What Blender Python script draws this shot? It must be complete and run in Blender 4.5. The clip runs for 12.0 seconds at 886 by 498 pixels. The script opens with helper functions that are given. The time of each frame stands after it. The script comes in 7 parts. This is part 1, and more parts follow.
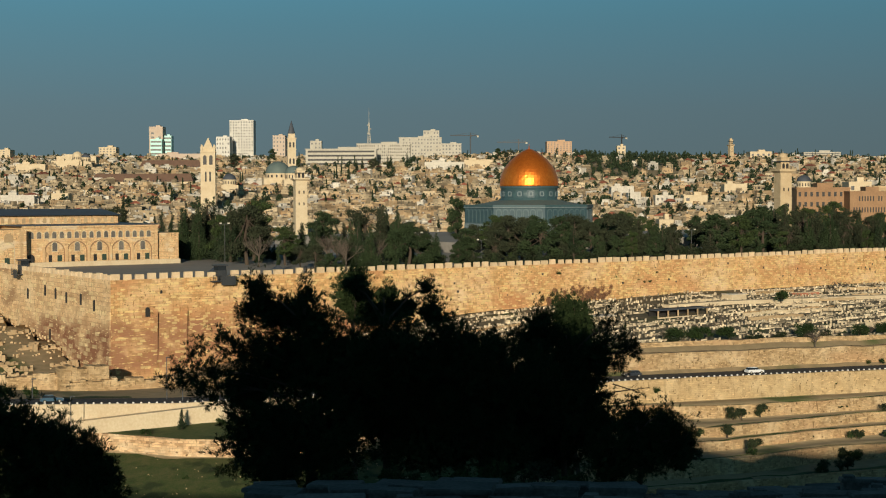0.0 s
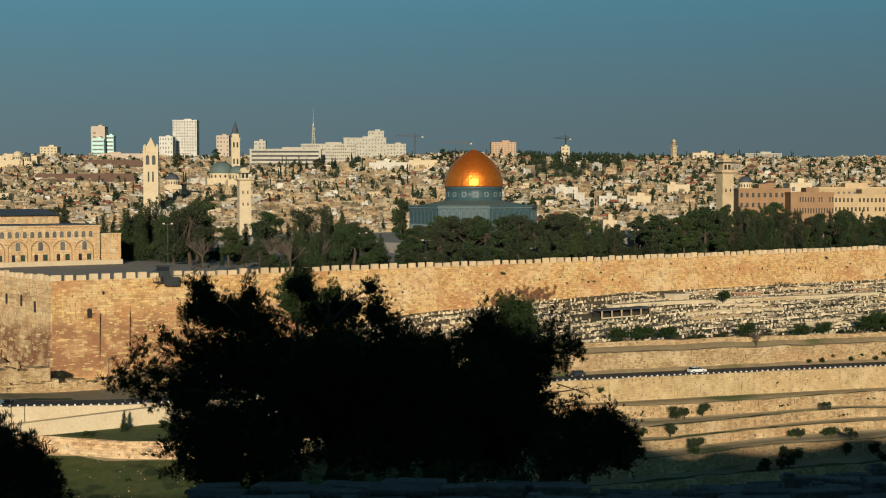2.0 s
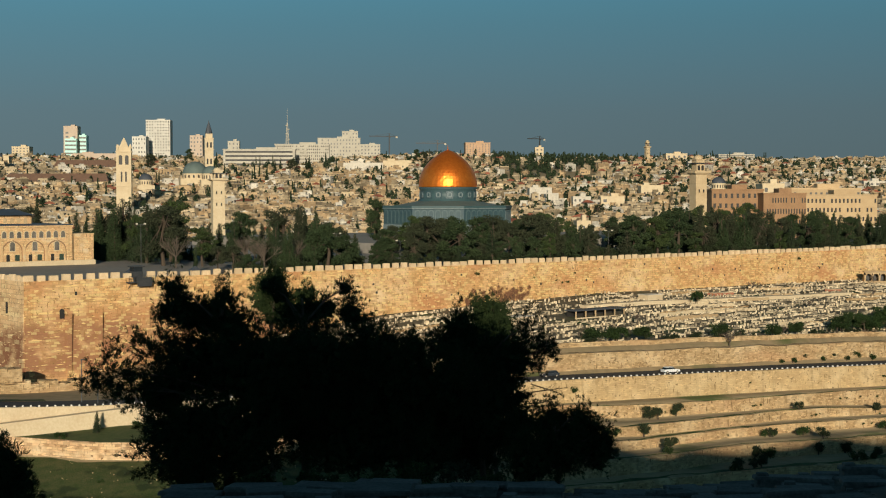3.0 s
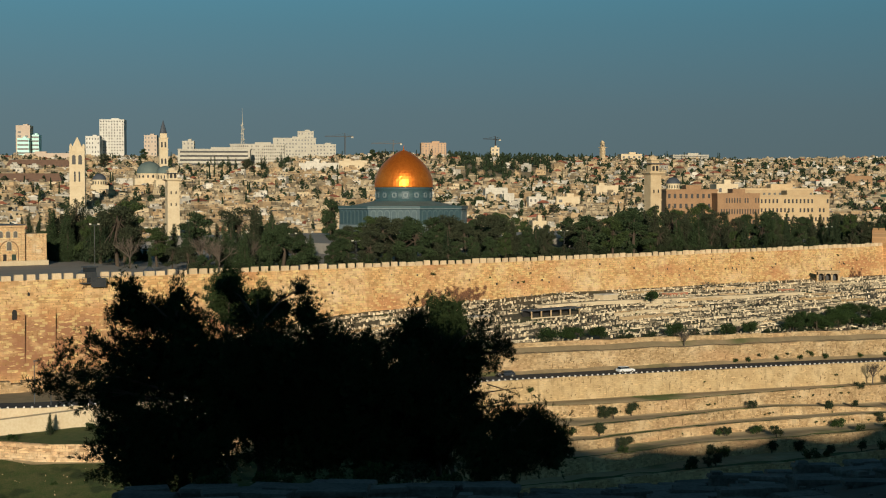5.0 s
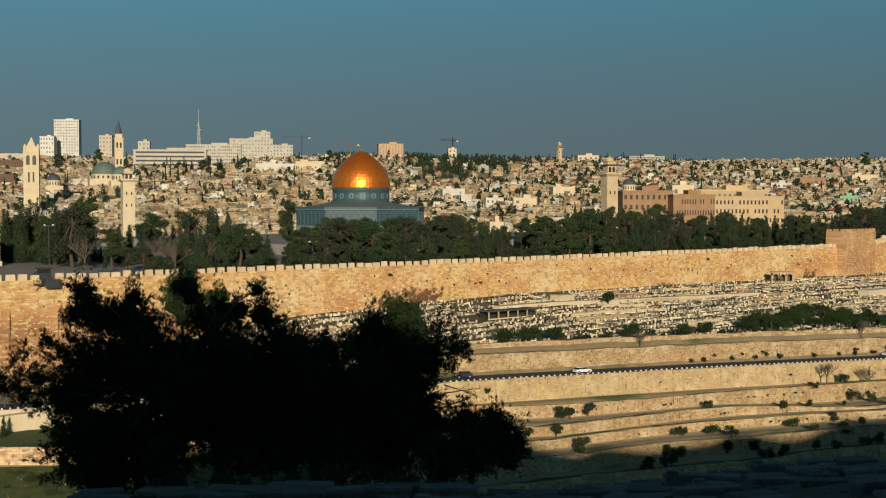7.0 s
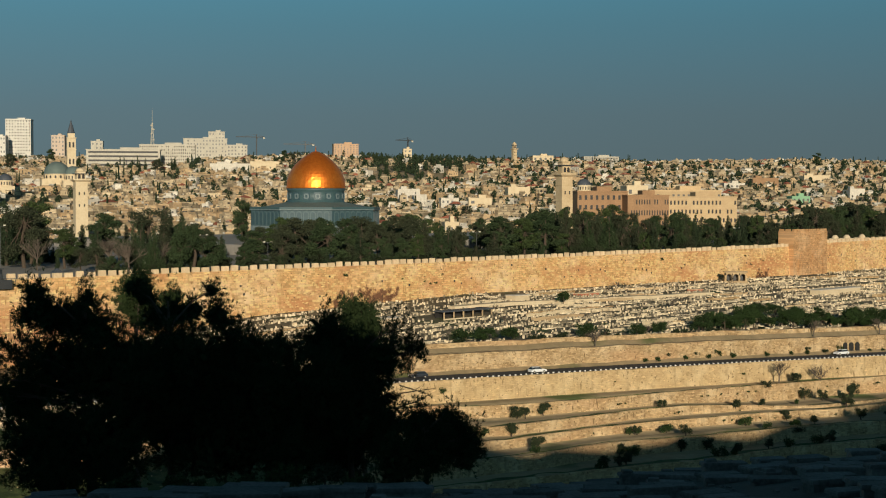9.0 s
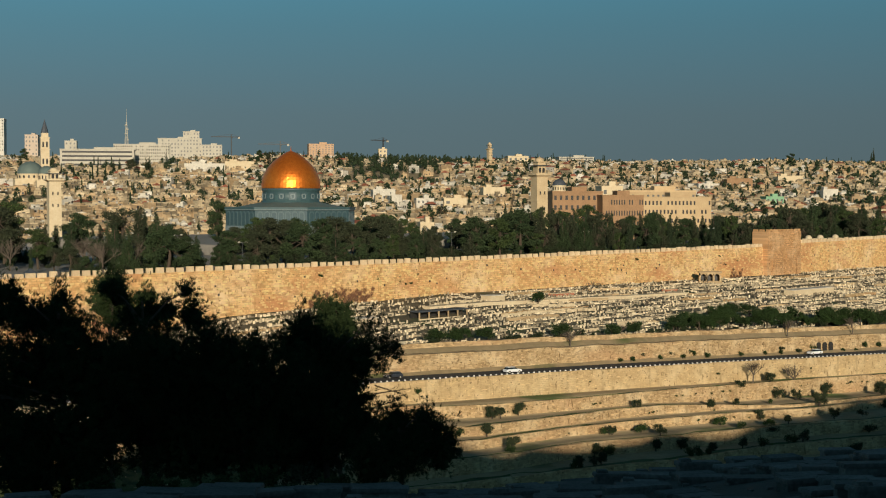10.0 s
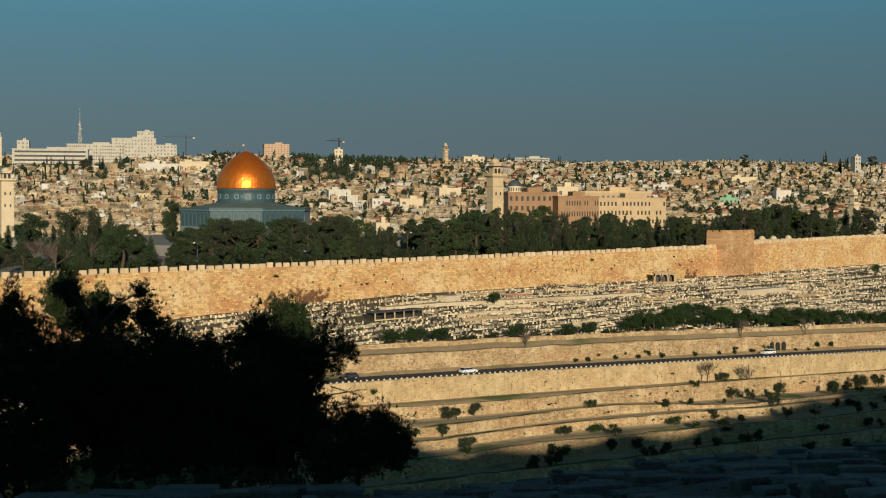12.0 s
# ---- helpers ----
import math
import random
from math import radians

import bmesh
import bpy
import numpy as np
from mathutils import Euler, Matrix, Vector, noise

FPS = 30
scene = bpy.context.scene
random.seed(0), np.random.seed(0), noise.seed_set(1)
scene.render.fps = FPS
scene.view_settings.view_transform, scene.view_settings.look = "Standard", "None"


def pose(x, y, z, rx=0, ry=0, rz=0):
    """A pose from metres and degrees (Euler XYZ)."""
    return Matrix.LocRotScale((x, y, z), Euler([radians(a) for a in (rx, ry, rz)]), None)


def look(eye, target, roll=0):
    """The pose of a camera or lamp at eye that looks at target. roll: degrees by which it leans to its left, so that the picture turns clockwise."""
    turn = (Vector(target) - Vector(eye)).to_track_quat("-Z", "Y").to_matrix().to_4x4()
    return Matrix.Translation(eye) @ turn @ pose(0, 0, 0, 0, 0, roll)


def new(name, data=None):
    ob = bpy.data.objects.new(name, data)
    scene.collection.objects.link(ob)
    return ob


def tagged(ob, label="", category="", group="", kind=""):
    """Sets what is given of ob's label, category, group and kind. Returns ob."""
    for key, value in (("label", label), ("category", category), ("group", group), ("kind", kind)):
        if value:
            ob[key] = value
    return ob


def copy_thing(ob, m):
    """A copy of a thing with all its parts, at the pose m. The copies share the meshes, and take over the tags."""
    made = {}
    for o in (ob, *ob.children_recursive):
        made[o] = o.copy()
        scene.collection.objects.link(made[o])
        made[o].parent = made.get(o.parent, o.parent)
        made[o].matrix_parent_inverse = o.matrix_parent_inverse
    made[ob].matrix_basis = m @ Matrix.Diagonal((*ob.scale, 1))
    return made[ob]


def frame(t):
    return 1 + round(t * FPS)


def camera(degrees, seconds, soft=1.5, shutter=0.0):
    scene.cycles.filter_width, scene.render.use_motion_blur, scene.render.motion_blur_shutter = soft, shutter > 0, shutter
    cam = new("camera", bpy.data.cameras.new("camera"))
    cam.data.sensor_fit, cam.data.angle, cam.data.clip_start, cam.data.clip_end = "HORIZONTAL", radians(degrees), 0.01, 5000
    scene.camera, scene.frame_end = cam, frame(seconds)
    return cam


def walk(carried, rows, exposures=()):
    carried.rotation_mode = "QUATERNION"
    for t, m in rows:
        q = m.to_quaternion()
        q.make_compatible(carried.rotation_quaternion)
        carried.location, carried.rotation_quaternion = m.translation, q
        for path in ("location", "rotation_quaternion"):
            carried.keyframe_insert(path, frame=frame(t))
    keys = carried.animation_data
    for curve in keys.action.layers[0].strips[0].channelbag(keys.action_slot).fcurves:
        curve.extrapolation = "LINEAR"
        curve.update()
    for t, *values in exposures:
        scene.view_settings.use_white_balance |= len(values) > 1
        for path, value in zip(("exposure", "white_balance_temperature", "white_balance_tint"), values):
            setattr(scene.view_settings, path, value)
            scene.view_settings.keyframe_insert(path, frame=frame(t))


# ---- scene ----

# ---------------------------------------------------------------- camera
cam = camera(34.46, 12.0, 1.1)
EYE = 19.0                      # the viewpoint above the paved esplanade (z = 0)
ROWS = [  # seconds, degrees turned to the right, pitch, lean to the left
    (0.0, 0.053, -2.052, -0.152), (0.5, 0.608, -2.049, -0.142), (1.0, 1.163, -2.045, -0.127),
    (1.5, 1.707, -2.042, -0.108), (2.0, 2.270, -2.037, -0.088), (2.5, 2.814, -2.027, -0.066),
    (3.0, 3.305, -2.022, -0.039), (5.0, 5.073, -2.015, -0.016), (5.5, 5.551, -2.003, 0.001),
    (6.0, 5.995, -1.995, 0.007), (6.5, 6.403, -1.980, 0.012), (7.0, 6.787, -1.976, 0.026),
    (9.0, 8.581, -1.967, 0.050), (9.5, 9.058, -1.964, 0.070), (10.0, 9.571, -1.959, 0.083),
    (10.5, 10.059, -1.957, 0.094), (11.0, 10.507, -1.948, 0.107), (11.5, 10.939, -1.943, 0.126),
    (12.0, 11.339, -1.930, 0.153)]
walk(cam, [(t, pose(0, 0, EYE, 90 + pitch, -lean, -yaw)) for t, yaw, pitch, lean in ROWS])

# ---------------------------------------------------------------- light
SUN_AZ, SUN_EL = 183.4, 11.4     # degrees clockwise from +y, degrees up: low behind the viewpoint
world = bpy.data.worlds.new("world")
scene.world = world
world.use_nodes = True
wn, wl = world.node_tree.nodes, world.node_tree.links
bg = wn["Background"]
sky = wn.new("ShaderNodeTexSky")
sky.sky_type, sky.sun_disc = "NISHITA", False
sky.sun_elevation, sky.sun_rotation = radians(SUN_EL), radians(SUN_AZ)
sky.air_density, sky.dust_density, sky.ozone_density = 1.0, 0.3, 3.0
# hazy morning air: dull blue-grey low down, all the way round, clearing into the blue sky overhead
tc, sp, ramp, mx, gain = (wn.new("ShaderNode" + k) for k in ("TexCoord", "SeparateXYZ", "ValToRGB", "Mix", "Mix"))
wl.new(tc.outputs["Generated"], sp.inputs[0]), wl.new(sp.outputs[2], ramp.inputs[0])
for i, (at, col) in enumerate(((0.0, (0.102, 0.142, 0.150)), (0.06, (0.098, 0.160, 0.184)), (0.12, (0.080, 0.195, 0.250)), (0.19, (0.070, 0.255, 0.355)))):
    el = ramp.color_ramp.elements[i] if i < 2 else ramp.color_ramp.elements.new(at)
    el.position, el.color = at, (*col, 1)
clear = wn.new("ShaderNodeMapRange")
clear.inputs[1].default_value, clear.inputs[2].default_value = 0.19, 0.7
wl.new(sp.outputs[2], clear.inputs[0])
mx.data_type = gain.data_type = "RGBA"
gain.blend_type = "MULTIPLY"
gain.inputs["Factor"].default_value, gain.inputs["B"].default_value = 1.0, (0.03, 0.03, 0.03, 1)
wl.new(sky.outputs[0], gain.inputs["A"])
wl.new(clear.outputs[0], mx.inputs["Factor"]), wl.new(ramp.outputs[0], mx.inputs["A"]), wl.new(gain.outputs["Result"], mx.inputs["B"])
side, tint = wn.new("ShaderNodeMapRange"), wn.new("ShaderNodeMix")     # the haze is a little brighter towards the south
side.inputs[1].default_value, side.inputs[2].default_value, side.inputs[3].default_value, side.inputs[4].default_value = -0.4, 0.6, 1.22, 0.86
tint.data_type, tint.blend_type = "RGBA", "MULTIPLY"
tint.inputs["Factor"].default_value = 1.0
wl.new(sp.outputs[0], side.inputs[0]), wl.new(mx.outputs["Result"], tint.inputs["A"]), wl.new(side.outputs[0], tint.inputs["B"])
wl.new(tint.outputs["Result"], bg.inputs[0])
bg.inputs[1].default_value = 1.0
sun = new("sun", bpy.data.lights.new("sun", "SUN"))
sun.data.energy, sun.data.angle, sun.data.color = 4.35, radians(0.5), (1.0, 0.895, 0.70)
_s = Vector((math.sin(radians(SUN_AZ)) * math.cos(radians(SUN_EL)), math.cos(radians(SUN_AZ)) * math.cos(radians(SUN_EL)), math.sin(radians(SUN_EL))))
sun.matrix_world = look(_s * 100, (0, 0, 0))
scene.view_settings.exposure = 0.0


# ---------------------------------------------------------------- materials
def material(name, col, col2=None, scale=1.0, rough=0.85, metal=0.0, bump=0.0, spots=None, rand=0.0, island=0.0, spec=0.3, fine=8.0, stretch=(1, 1, 1)):
    """A surface of two mixed tones, coarse and fine, with optional random tone per object or per island."""
    m = bpy.data.materials.new(name)
    m.use_nodes = True
    n, l = m.node_tree.nodes, m.node_tree.links
    b = n["Principled BSDF"]
    b.inputs["Roughness"].default_value, b.inputs["Metallic"].default_value = rough, metal
    b.inputs["Specular IOR Level"].default_value = spec
    geo = n.new("ShaderNodeNewGeometry")
    mp = n.new("ShaderNodeMapping")
    mp.inputs["Scale"].default_value = stretch
    l.new(geo.outputs["Position"], mp.inputs[0])
    n1, n2 = n.new("ShaderNodeTexNoise"), n.new("ShaderNodeTexNoise")
    n1.inputs["Scale"].default_value, n2.inputs["Scale"].default_value = scale, scale * fine
    n1.inputs["Detail"].default_value, n2.inputs["Detail"].default_value = 4, 3
    l.new(mp.outputs[0], n1.inputs["Vector"]), l.new(mp.outputs[0], n2.inputs["Vector"])
    add = n.new("ShaderNodeMath")
    add.operation = "ADD"
    l.new(n1.outputs[0], add.inputs[0]), l.new(n2.outputs[0], add.inputs[1])
    rg = n.new("ShaderNodeMapRange")
    rg.inputs[1].default_value, rg.inputs[2].default_value = 0.7, 1.3
    l.new(add.outputs[0], rg.inputs[0])
    mix = n.new("ShaderNodeMix")
    mix.data_type = "RGBA"
    mix.inputs["A"].default_value, mix.inputs["B"].default_value = (*col, 1), (*(col2 or [c * 0.75 for c in col]), 1)
    l.new(rg.outputs[0], mix.inputs["Factor"])
    out = mix.outputs["Result"]
    if spots:
        vn, vr, vm = n.new("ShaderNodeTexNoise"), n.new("ShaderNodeMapRange"), n.new("ShaderNodeMix")
        vn.inputs["Scale"].default_value, vn.inputs["Detail"].default_value = spots[1], 5
        vr.inputs[1].default_value, vr.inputs[2].default_value = spots[2], spots[2] + 0.08
        vm.data_type = "RGBA"
        vm.inputs["B"].default_value = (*spots[0], 1)
        l.new(mp.outputs[0], vn.inputs["Vector"]), l.new(vn.outputs[0], vr.inputs[0]), l.new(vr.outputs[0], vm.inputs["Factor"])
        l.new(out, vm.inputs["A"])
        out = vm.outputs["Result"]
    if rand or island:
        hs, src, vr = n.new("ShaderNodeHueSaturation"), n.new("ShaderNodeObjectInfo"), n.new("ShaderNodeMapRange")
        amount = rand or island
        vr.inputs[3].default_value, vr.inputs[4].default_value = 1 - amount, 1 + amount
        l.new(src.outputs["Random"] if rand else geo.outputs["Random Per Island"], vr.inputs[0])
        l.new(vr.outputs[0], hs.inputs["Value"]), l.new(out, hs.inputs["Color"])
        out = hs.outputs[0]
    l.new(out, b.inputs["Base Color"])
    if bump:
        bp = n.new("ShaderNodeBump")
        bp.inputs["Strength"].default_value, bp.inputs["Distance"].default_value = 0.6, bump
        l.new(add.outputs[0], bp.inputs["Height"]), l.new(bp.outputs[0], b.inputs["Normal"])
    return m


def ashlar(name, tones, mortar, course, length, wear, patches=None, drips=0.0, axis=(1, 0), stain=None, flecks=0.0):
    """Coursed stone along a wall that runs in the direction axis: block tones, recessed joints, wear and dark patches."""
    m = bpy.data.materials.new(name)
    m.use_nodes = True
    n, l = m.node_tree.nodes, m.node_tree.links
    b = n["Principled BSDF"]
    b.inputs["Roughness"].default_value, b.inputs["Specular IOR Level"].default_value = 0.9, 0.2
    geo, sep, comb = n.new("ShaderNodeNewGeometry"), n.new("ShaderNodeSeparateXYZ"), n.new("ShaderNodeCombineXYZ")
    dot = n.new("ShaderNodeVectorMath")
    dot.operation = "DOT_PRODUCT"
    dot.inputs[1].default_value = (*axis, 0)
    l.new(geo.outputs["Position"], dot.inputs[0]), l.new(geo.outputs["Position"], sep.inputs[0])
    l.new(dot.outputs["Value"], comb.inputs[0]), l.new(sep.outputs[2], comb.inputs[1])
    br = n.new("ShaderNodeTexBrick")
    br.inputs["Color1"].default_value, br.inputs["Color2"].default_value, br.inputs["Mortar"].default_value = (*tones[0], 1), (*tones[1], 1), (*mortar, 1)
    br.inputs["Scale"].default_value = 1.0
    br.inputs["Brick Width"].default_value, br.inputs["Row Height"].default_value = length, course
    br.inputs["Mortar Size"].default_value, br.inputs["Bias"].default_value = course * 0.05, 0.0
    l.new(comb.outputs[0], br.inputs["Vector"])
    out = br.outputs[0]

    def over(src_col, noise_scale, lo, hi, stretch, detail=5):
        mp, nz, rg, mx = n.new("ShaderNodeMapping"), n.new("ShaderNodeTexNoise"), n.new("ShaderNodeMapRange"), n.new("ShaderNodeMix")
        mp.inputs["Scale"].default_value = stretch
        l.new(comb.outputs[0], mp.inputs[0]), l.new(mp.outputs[0], nz.inputs["Vector"])
        nz.inputs["Scale"].default_value, nz.inputs["Detail"].default_value = noise_scale, detail
        rg.inputs[1].default_value, rg.inputs[2].default_value = lo, hi
        l.new(nz.outputs[0], rg.inputs[0])
        mx.data_type = "RGBA"
        mx.inputs["B"].default_value = (*src_col, 1)
        l.new(out, mx.inputs["A"]), l.new(rg.outputs[0], mx.inputs["Factor"])
        return mx.outputs["Result"], nz

    out, nz = over(wear[0], wear[1], 0.45, 0.75, (1, 1, 1))
    if flecks:
        out, _ = over([c * 0.70 for c in tones[1]], 0.55, 0.54, 0.78, (1, 0.8, 1), 8)
        out, _ = over([min(0.8, c * 1.2) for c in tones[0]], 0.40, 0.55, 0.78, (1, 1.3, 1), 8)
    out, nf = over([c * 0.45 for c in tones[1]], 0.9, 0.62, 0.70, (1, 1, 1), 6)
    if drips:
        out, _ = over([c * 0.62 for c in tones[0]], 0.7, 0.54, 0.74, (1, 0.06, 1))
    for col, sc, lo, hi in patches or ():
        out, _ = over(col, sc, lo, hi, (1, 2.2, 1))
    if stain:                       # an old brown weathering zone with ragged edges, between two heights and up to a place along the wall
        col, z0, z1, end, amount = stain
        mask = None
        for sock, lo, hi in ((sep.outputs[2], z1, z1 - 3.5), (sep.outputs[2], z0 - 2.5, z0 + 1.5), (dot.outputs["Value"], end, end - 22)):
            r = n.new("ShaderNodeMapRange")
            r.inputs[1].default_value, r.inputs[2].default_value = lo, hi
            l.new(sock, r.inputs[0])
            if mask is None:
                mask = r.outputs[0]
            else:
                mu = n.new("ShaderNodeMath")
                mu.operation = "MULTIPLY"
                l.new(mask, mu.inputs[0]), l.new(r.outputs[0], mu.inputs[1])
                mask = mu.outputs[0]
        below = out
        stained, nz2 = over(col, 0.16, 0.32, 0.52, (1, 1.6, 1), 8)
        mm = n.new("ShaderNodeMix")
        mm.data_type = "RGBA"
        am = n.new("ShaderNodeMath")
        am.operation = "MULTIPLY"
        am.inputs[1].default_value = amount
        l.new(mask, am.inputs[0]), l.new(am.outputs[0], mm.inputs["Factor"])
        l.new(below, mm.inputs["A"]), l.new(stained, mm.inputs["B"])
        out = mm.outputs["Result"]
    if flecks:                      # paler and darker single stones
        b2 = n.new("ShaderNodeTexBrick")
        b2.inputs["Color1"].default_value, b2.inputs["Color2"].default_value, b2.inputs["Mortar"].default_value = (0, 0, 0, 1), (1, 1, 1, 1), (0.5, 0.5, 0.5, 1)
        b2.inputs["Scale"].default_value, b2.inputs["Bias"].default_value, b2.inputs["Mortar Size"].default_value = 1.0, 0.0, course * 0.05
        b2.inputs["Brick Width"].default_value, b2.inputs["Row Height"].default_value = length, course
        shift = n.new("ShaderNodeMapping")
        shift.inputs["Location"].default_value = (length * 20, course * 40, 0)
        l.new(comb.outputs[0], shift.inputs[0]), l.new(shift.outputs[0], b2.inputs["Vector"])
        for lo, hi, col in ((0.80, 0.86, [min(0.80, c * 1.35) for c in tones[0]]), (0.20, 0.13, [c * 0.55 for c in tones[1]])):
            rg, mx = n.new("ShaderNodeMapRange"), n.new("ShaderNodeMix")
            rg.inputs[1].default_value, rg.inputs[2].default_value, rg.inputs[4].default_value = lo, hi, 0.75 * flecks
            l.new(b2.outputs[0], rg.inputs[0]), l.new(rg.outputs[0], mx.inputs["Factor"])
            mx.data_type = "RGBA"
            mx.inputs["B"].default_value = (*col, 1)
            l.new(out, mx.inputs["A"])
            out = mx.outputs["Result"]
        out, _ = over([c * 0.42 for c in tones[1]], 1.4, 0.63, 0.69, (0.9, 1.0, 1), 4)
        out, _ = over([min(0.84, c * 1.3) for c in tones[0]], 1.3, 0.60, 0.68, (0.5, 1.5, 1), 4)
        out, _ = over([min(0.84, c * 1.25) for c in tones[0]], 0.55, 0.655, 0.70, (0.28, 2.2, 1), 3)       # long pale courses
        out, _ = over([c * 0.6 for c in tones[1]], 1.1, 0.62, 0.68, (1.6, 0.35, 1), 4)                    # dark upright seams
    l.new(out, b.inputs["Base Color"])
    add, bp = n.new("ShaderNodeMath"), n.new("ShaderNodeBump")
    add.operation = "SUBTRACT"
    l.new(nf.outputs[0], add.inputs[0]), l.new(br.outputs["Fac"], add.inputs[1])
    bp.inputs["Strength"].default_value, bp.inputs["Distance"].default_value = 0.7, 0.12
    l.new(add.outputs[0], bp.inputs["Height"]), l.new(bp.outputs[0], b.inputs["Normal"])
    return m


# ---------------------------------------------------------------- plan
# East rampart: from the south-east corner C along E, its outer side towards N. Road: through R0 along RD, valley side RN.
C, E, N = Vector((-73.4, 316.0)), Vector((0.816, 0.578)), Vector((0.578, -0.816))
SW = Vector((-0.582, 0.813))                 # the south rampart's direction from C
R0, RD, RN = Vector((44.8, 317.6)), Vector((0.935, 0.355)), Vector((0.355, -0.935))


def lerp_table(tab, v):
    if v <= tab[0][0]:
        return tab[0][1]
    for (v0, z0), (v1, z1) in zip(tab, tab[1:]):
        if v <= v1:
            return z0 + (z1 - z0) * (v - v0) / (v1 - v0)
    return tab[-1][1]


BASE = [(-90, -9), (-40, -14), (0, -22.0), (50, -16), (98, -11.2), (174, -9.0), (350, -9.6), (480, -9)]   # foot of the ramparts
ROADZ = [(-200, -17.0), (-131, -19.6), (-117, -20.3), (-105, -20.8), (-60, -20.9), (0, -21.2), (60, -21.75), (100, -22.35), (173, -23.6), (400, -29)]
# terraces below the road: the rim of each ledge as (along the road, out from the road), and the ledge's height
RIMS = [([(-60, 10), (-4, 10.5), (16, 14.5), (42, 14), (69, 11.5), (89, 10.5), (118, 8.5), (150, 8), (300, 9)], [(0, -25.9), (300, -25.9)]),
        ([(-60, 24), (-2, 25.5), (13, 24), (30, 21), (46, 17.8), (63, 17.7), (80, 19), (96, 24), (122, 21.5), (138, 19.5), (300, 20)], [(60, -28.7), (90, -30.2), (300, -30.2)]),
        ([(-60, 31), (-5, 31.2), (8, 28.5), (26, 25), (39, 23.5), (58, 24), (78, 24.4), (91, 26), (96, 27.5), (122, 25), (138, 23), (300, 24)], [(60, -30.9), (300, -31.1)]),
        ([(-60, 39), (3, 38.7), (18, 35), (30, 34), (48, 36), (74, 36.6), (94, 38), (103, 41), (150, 38), (300, 38)], [(0, -32.8), (300, -33.2)]),
        ([(-60, 47), (15, 45), (41, 46.5), (57, 45), (71, 44), (110, 48), (300, 47)], [(0, -36), (300, -36)])]
SOUTH_RIM = [(-200, 5.4), (-135, 5.6), (-121, 7.5), (-116, 11), (-109, 18), (-99, 24), (-80, 27), (-40, 28)]   # wall below the lawn
CITY = [(560, -6), (640, -10), (700, -8), (800, -4), (1000, 9), (1200, 24), (1500, 49), (1700, 61), (2000, 70), (2400, 76), (2700, 50), (3500, -60), (5200, -200)]
NEAR = [(-400, 12), (-150, 30), (-90, 47.4), (-20, 22.5), (-4, 17.3), (4, 16.6), (20, 13.0), (43, 9.55), (62, 6.5), (80, 0.3), (110, -10), (150, -24), (190, -40), (230, -45)]


def smooth(t):
    t = min(1, max(0, t))
    return t * t * (3 - 2 * t)


SKYLINE = [(-73, -16), (-50, -14), (-32, 0.5), (-18, 0.6), (0, -0.4), (20, -0.6), (41, -3.2), (58, -2.6), (78, -0.7), (102, 1.2), (125, 5.4), (149, 10.5), (200, 16)]   # the hill behind the viewpoint


def terraces(a, b):
    prof = [(4.0, -20.5), (4.6, -25.6)]
    for k, (rim, level) in enumerate(RIMS):
        r = lerp_table(rim, a)
        prof += [(r - 0.3, lerp_table(level, a) + 0.1), (r + 0.3, lerp_table(RIMS[k + 1][1], a) + 0.3 if k < 4 else -38.5)]
    return lerp_table(prof + [(64, -41), (90, -45), (125, -45)], b)


def south_slope(a, b):
    r = lerp_table(SOUTH_RIM, a)
    return lerp_table([(4.0, -20.5), (4.6, lerp_table([(-125, -25.8), (-100, -24.2), (-60, -24.6)], a)), (max(5.0, r - 0.3), -25.6), (max(5.6, r + 0.3), -28.3), (r + 14, -31), (60, -38), (90, -45), (125, -45)], b)


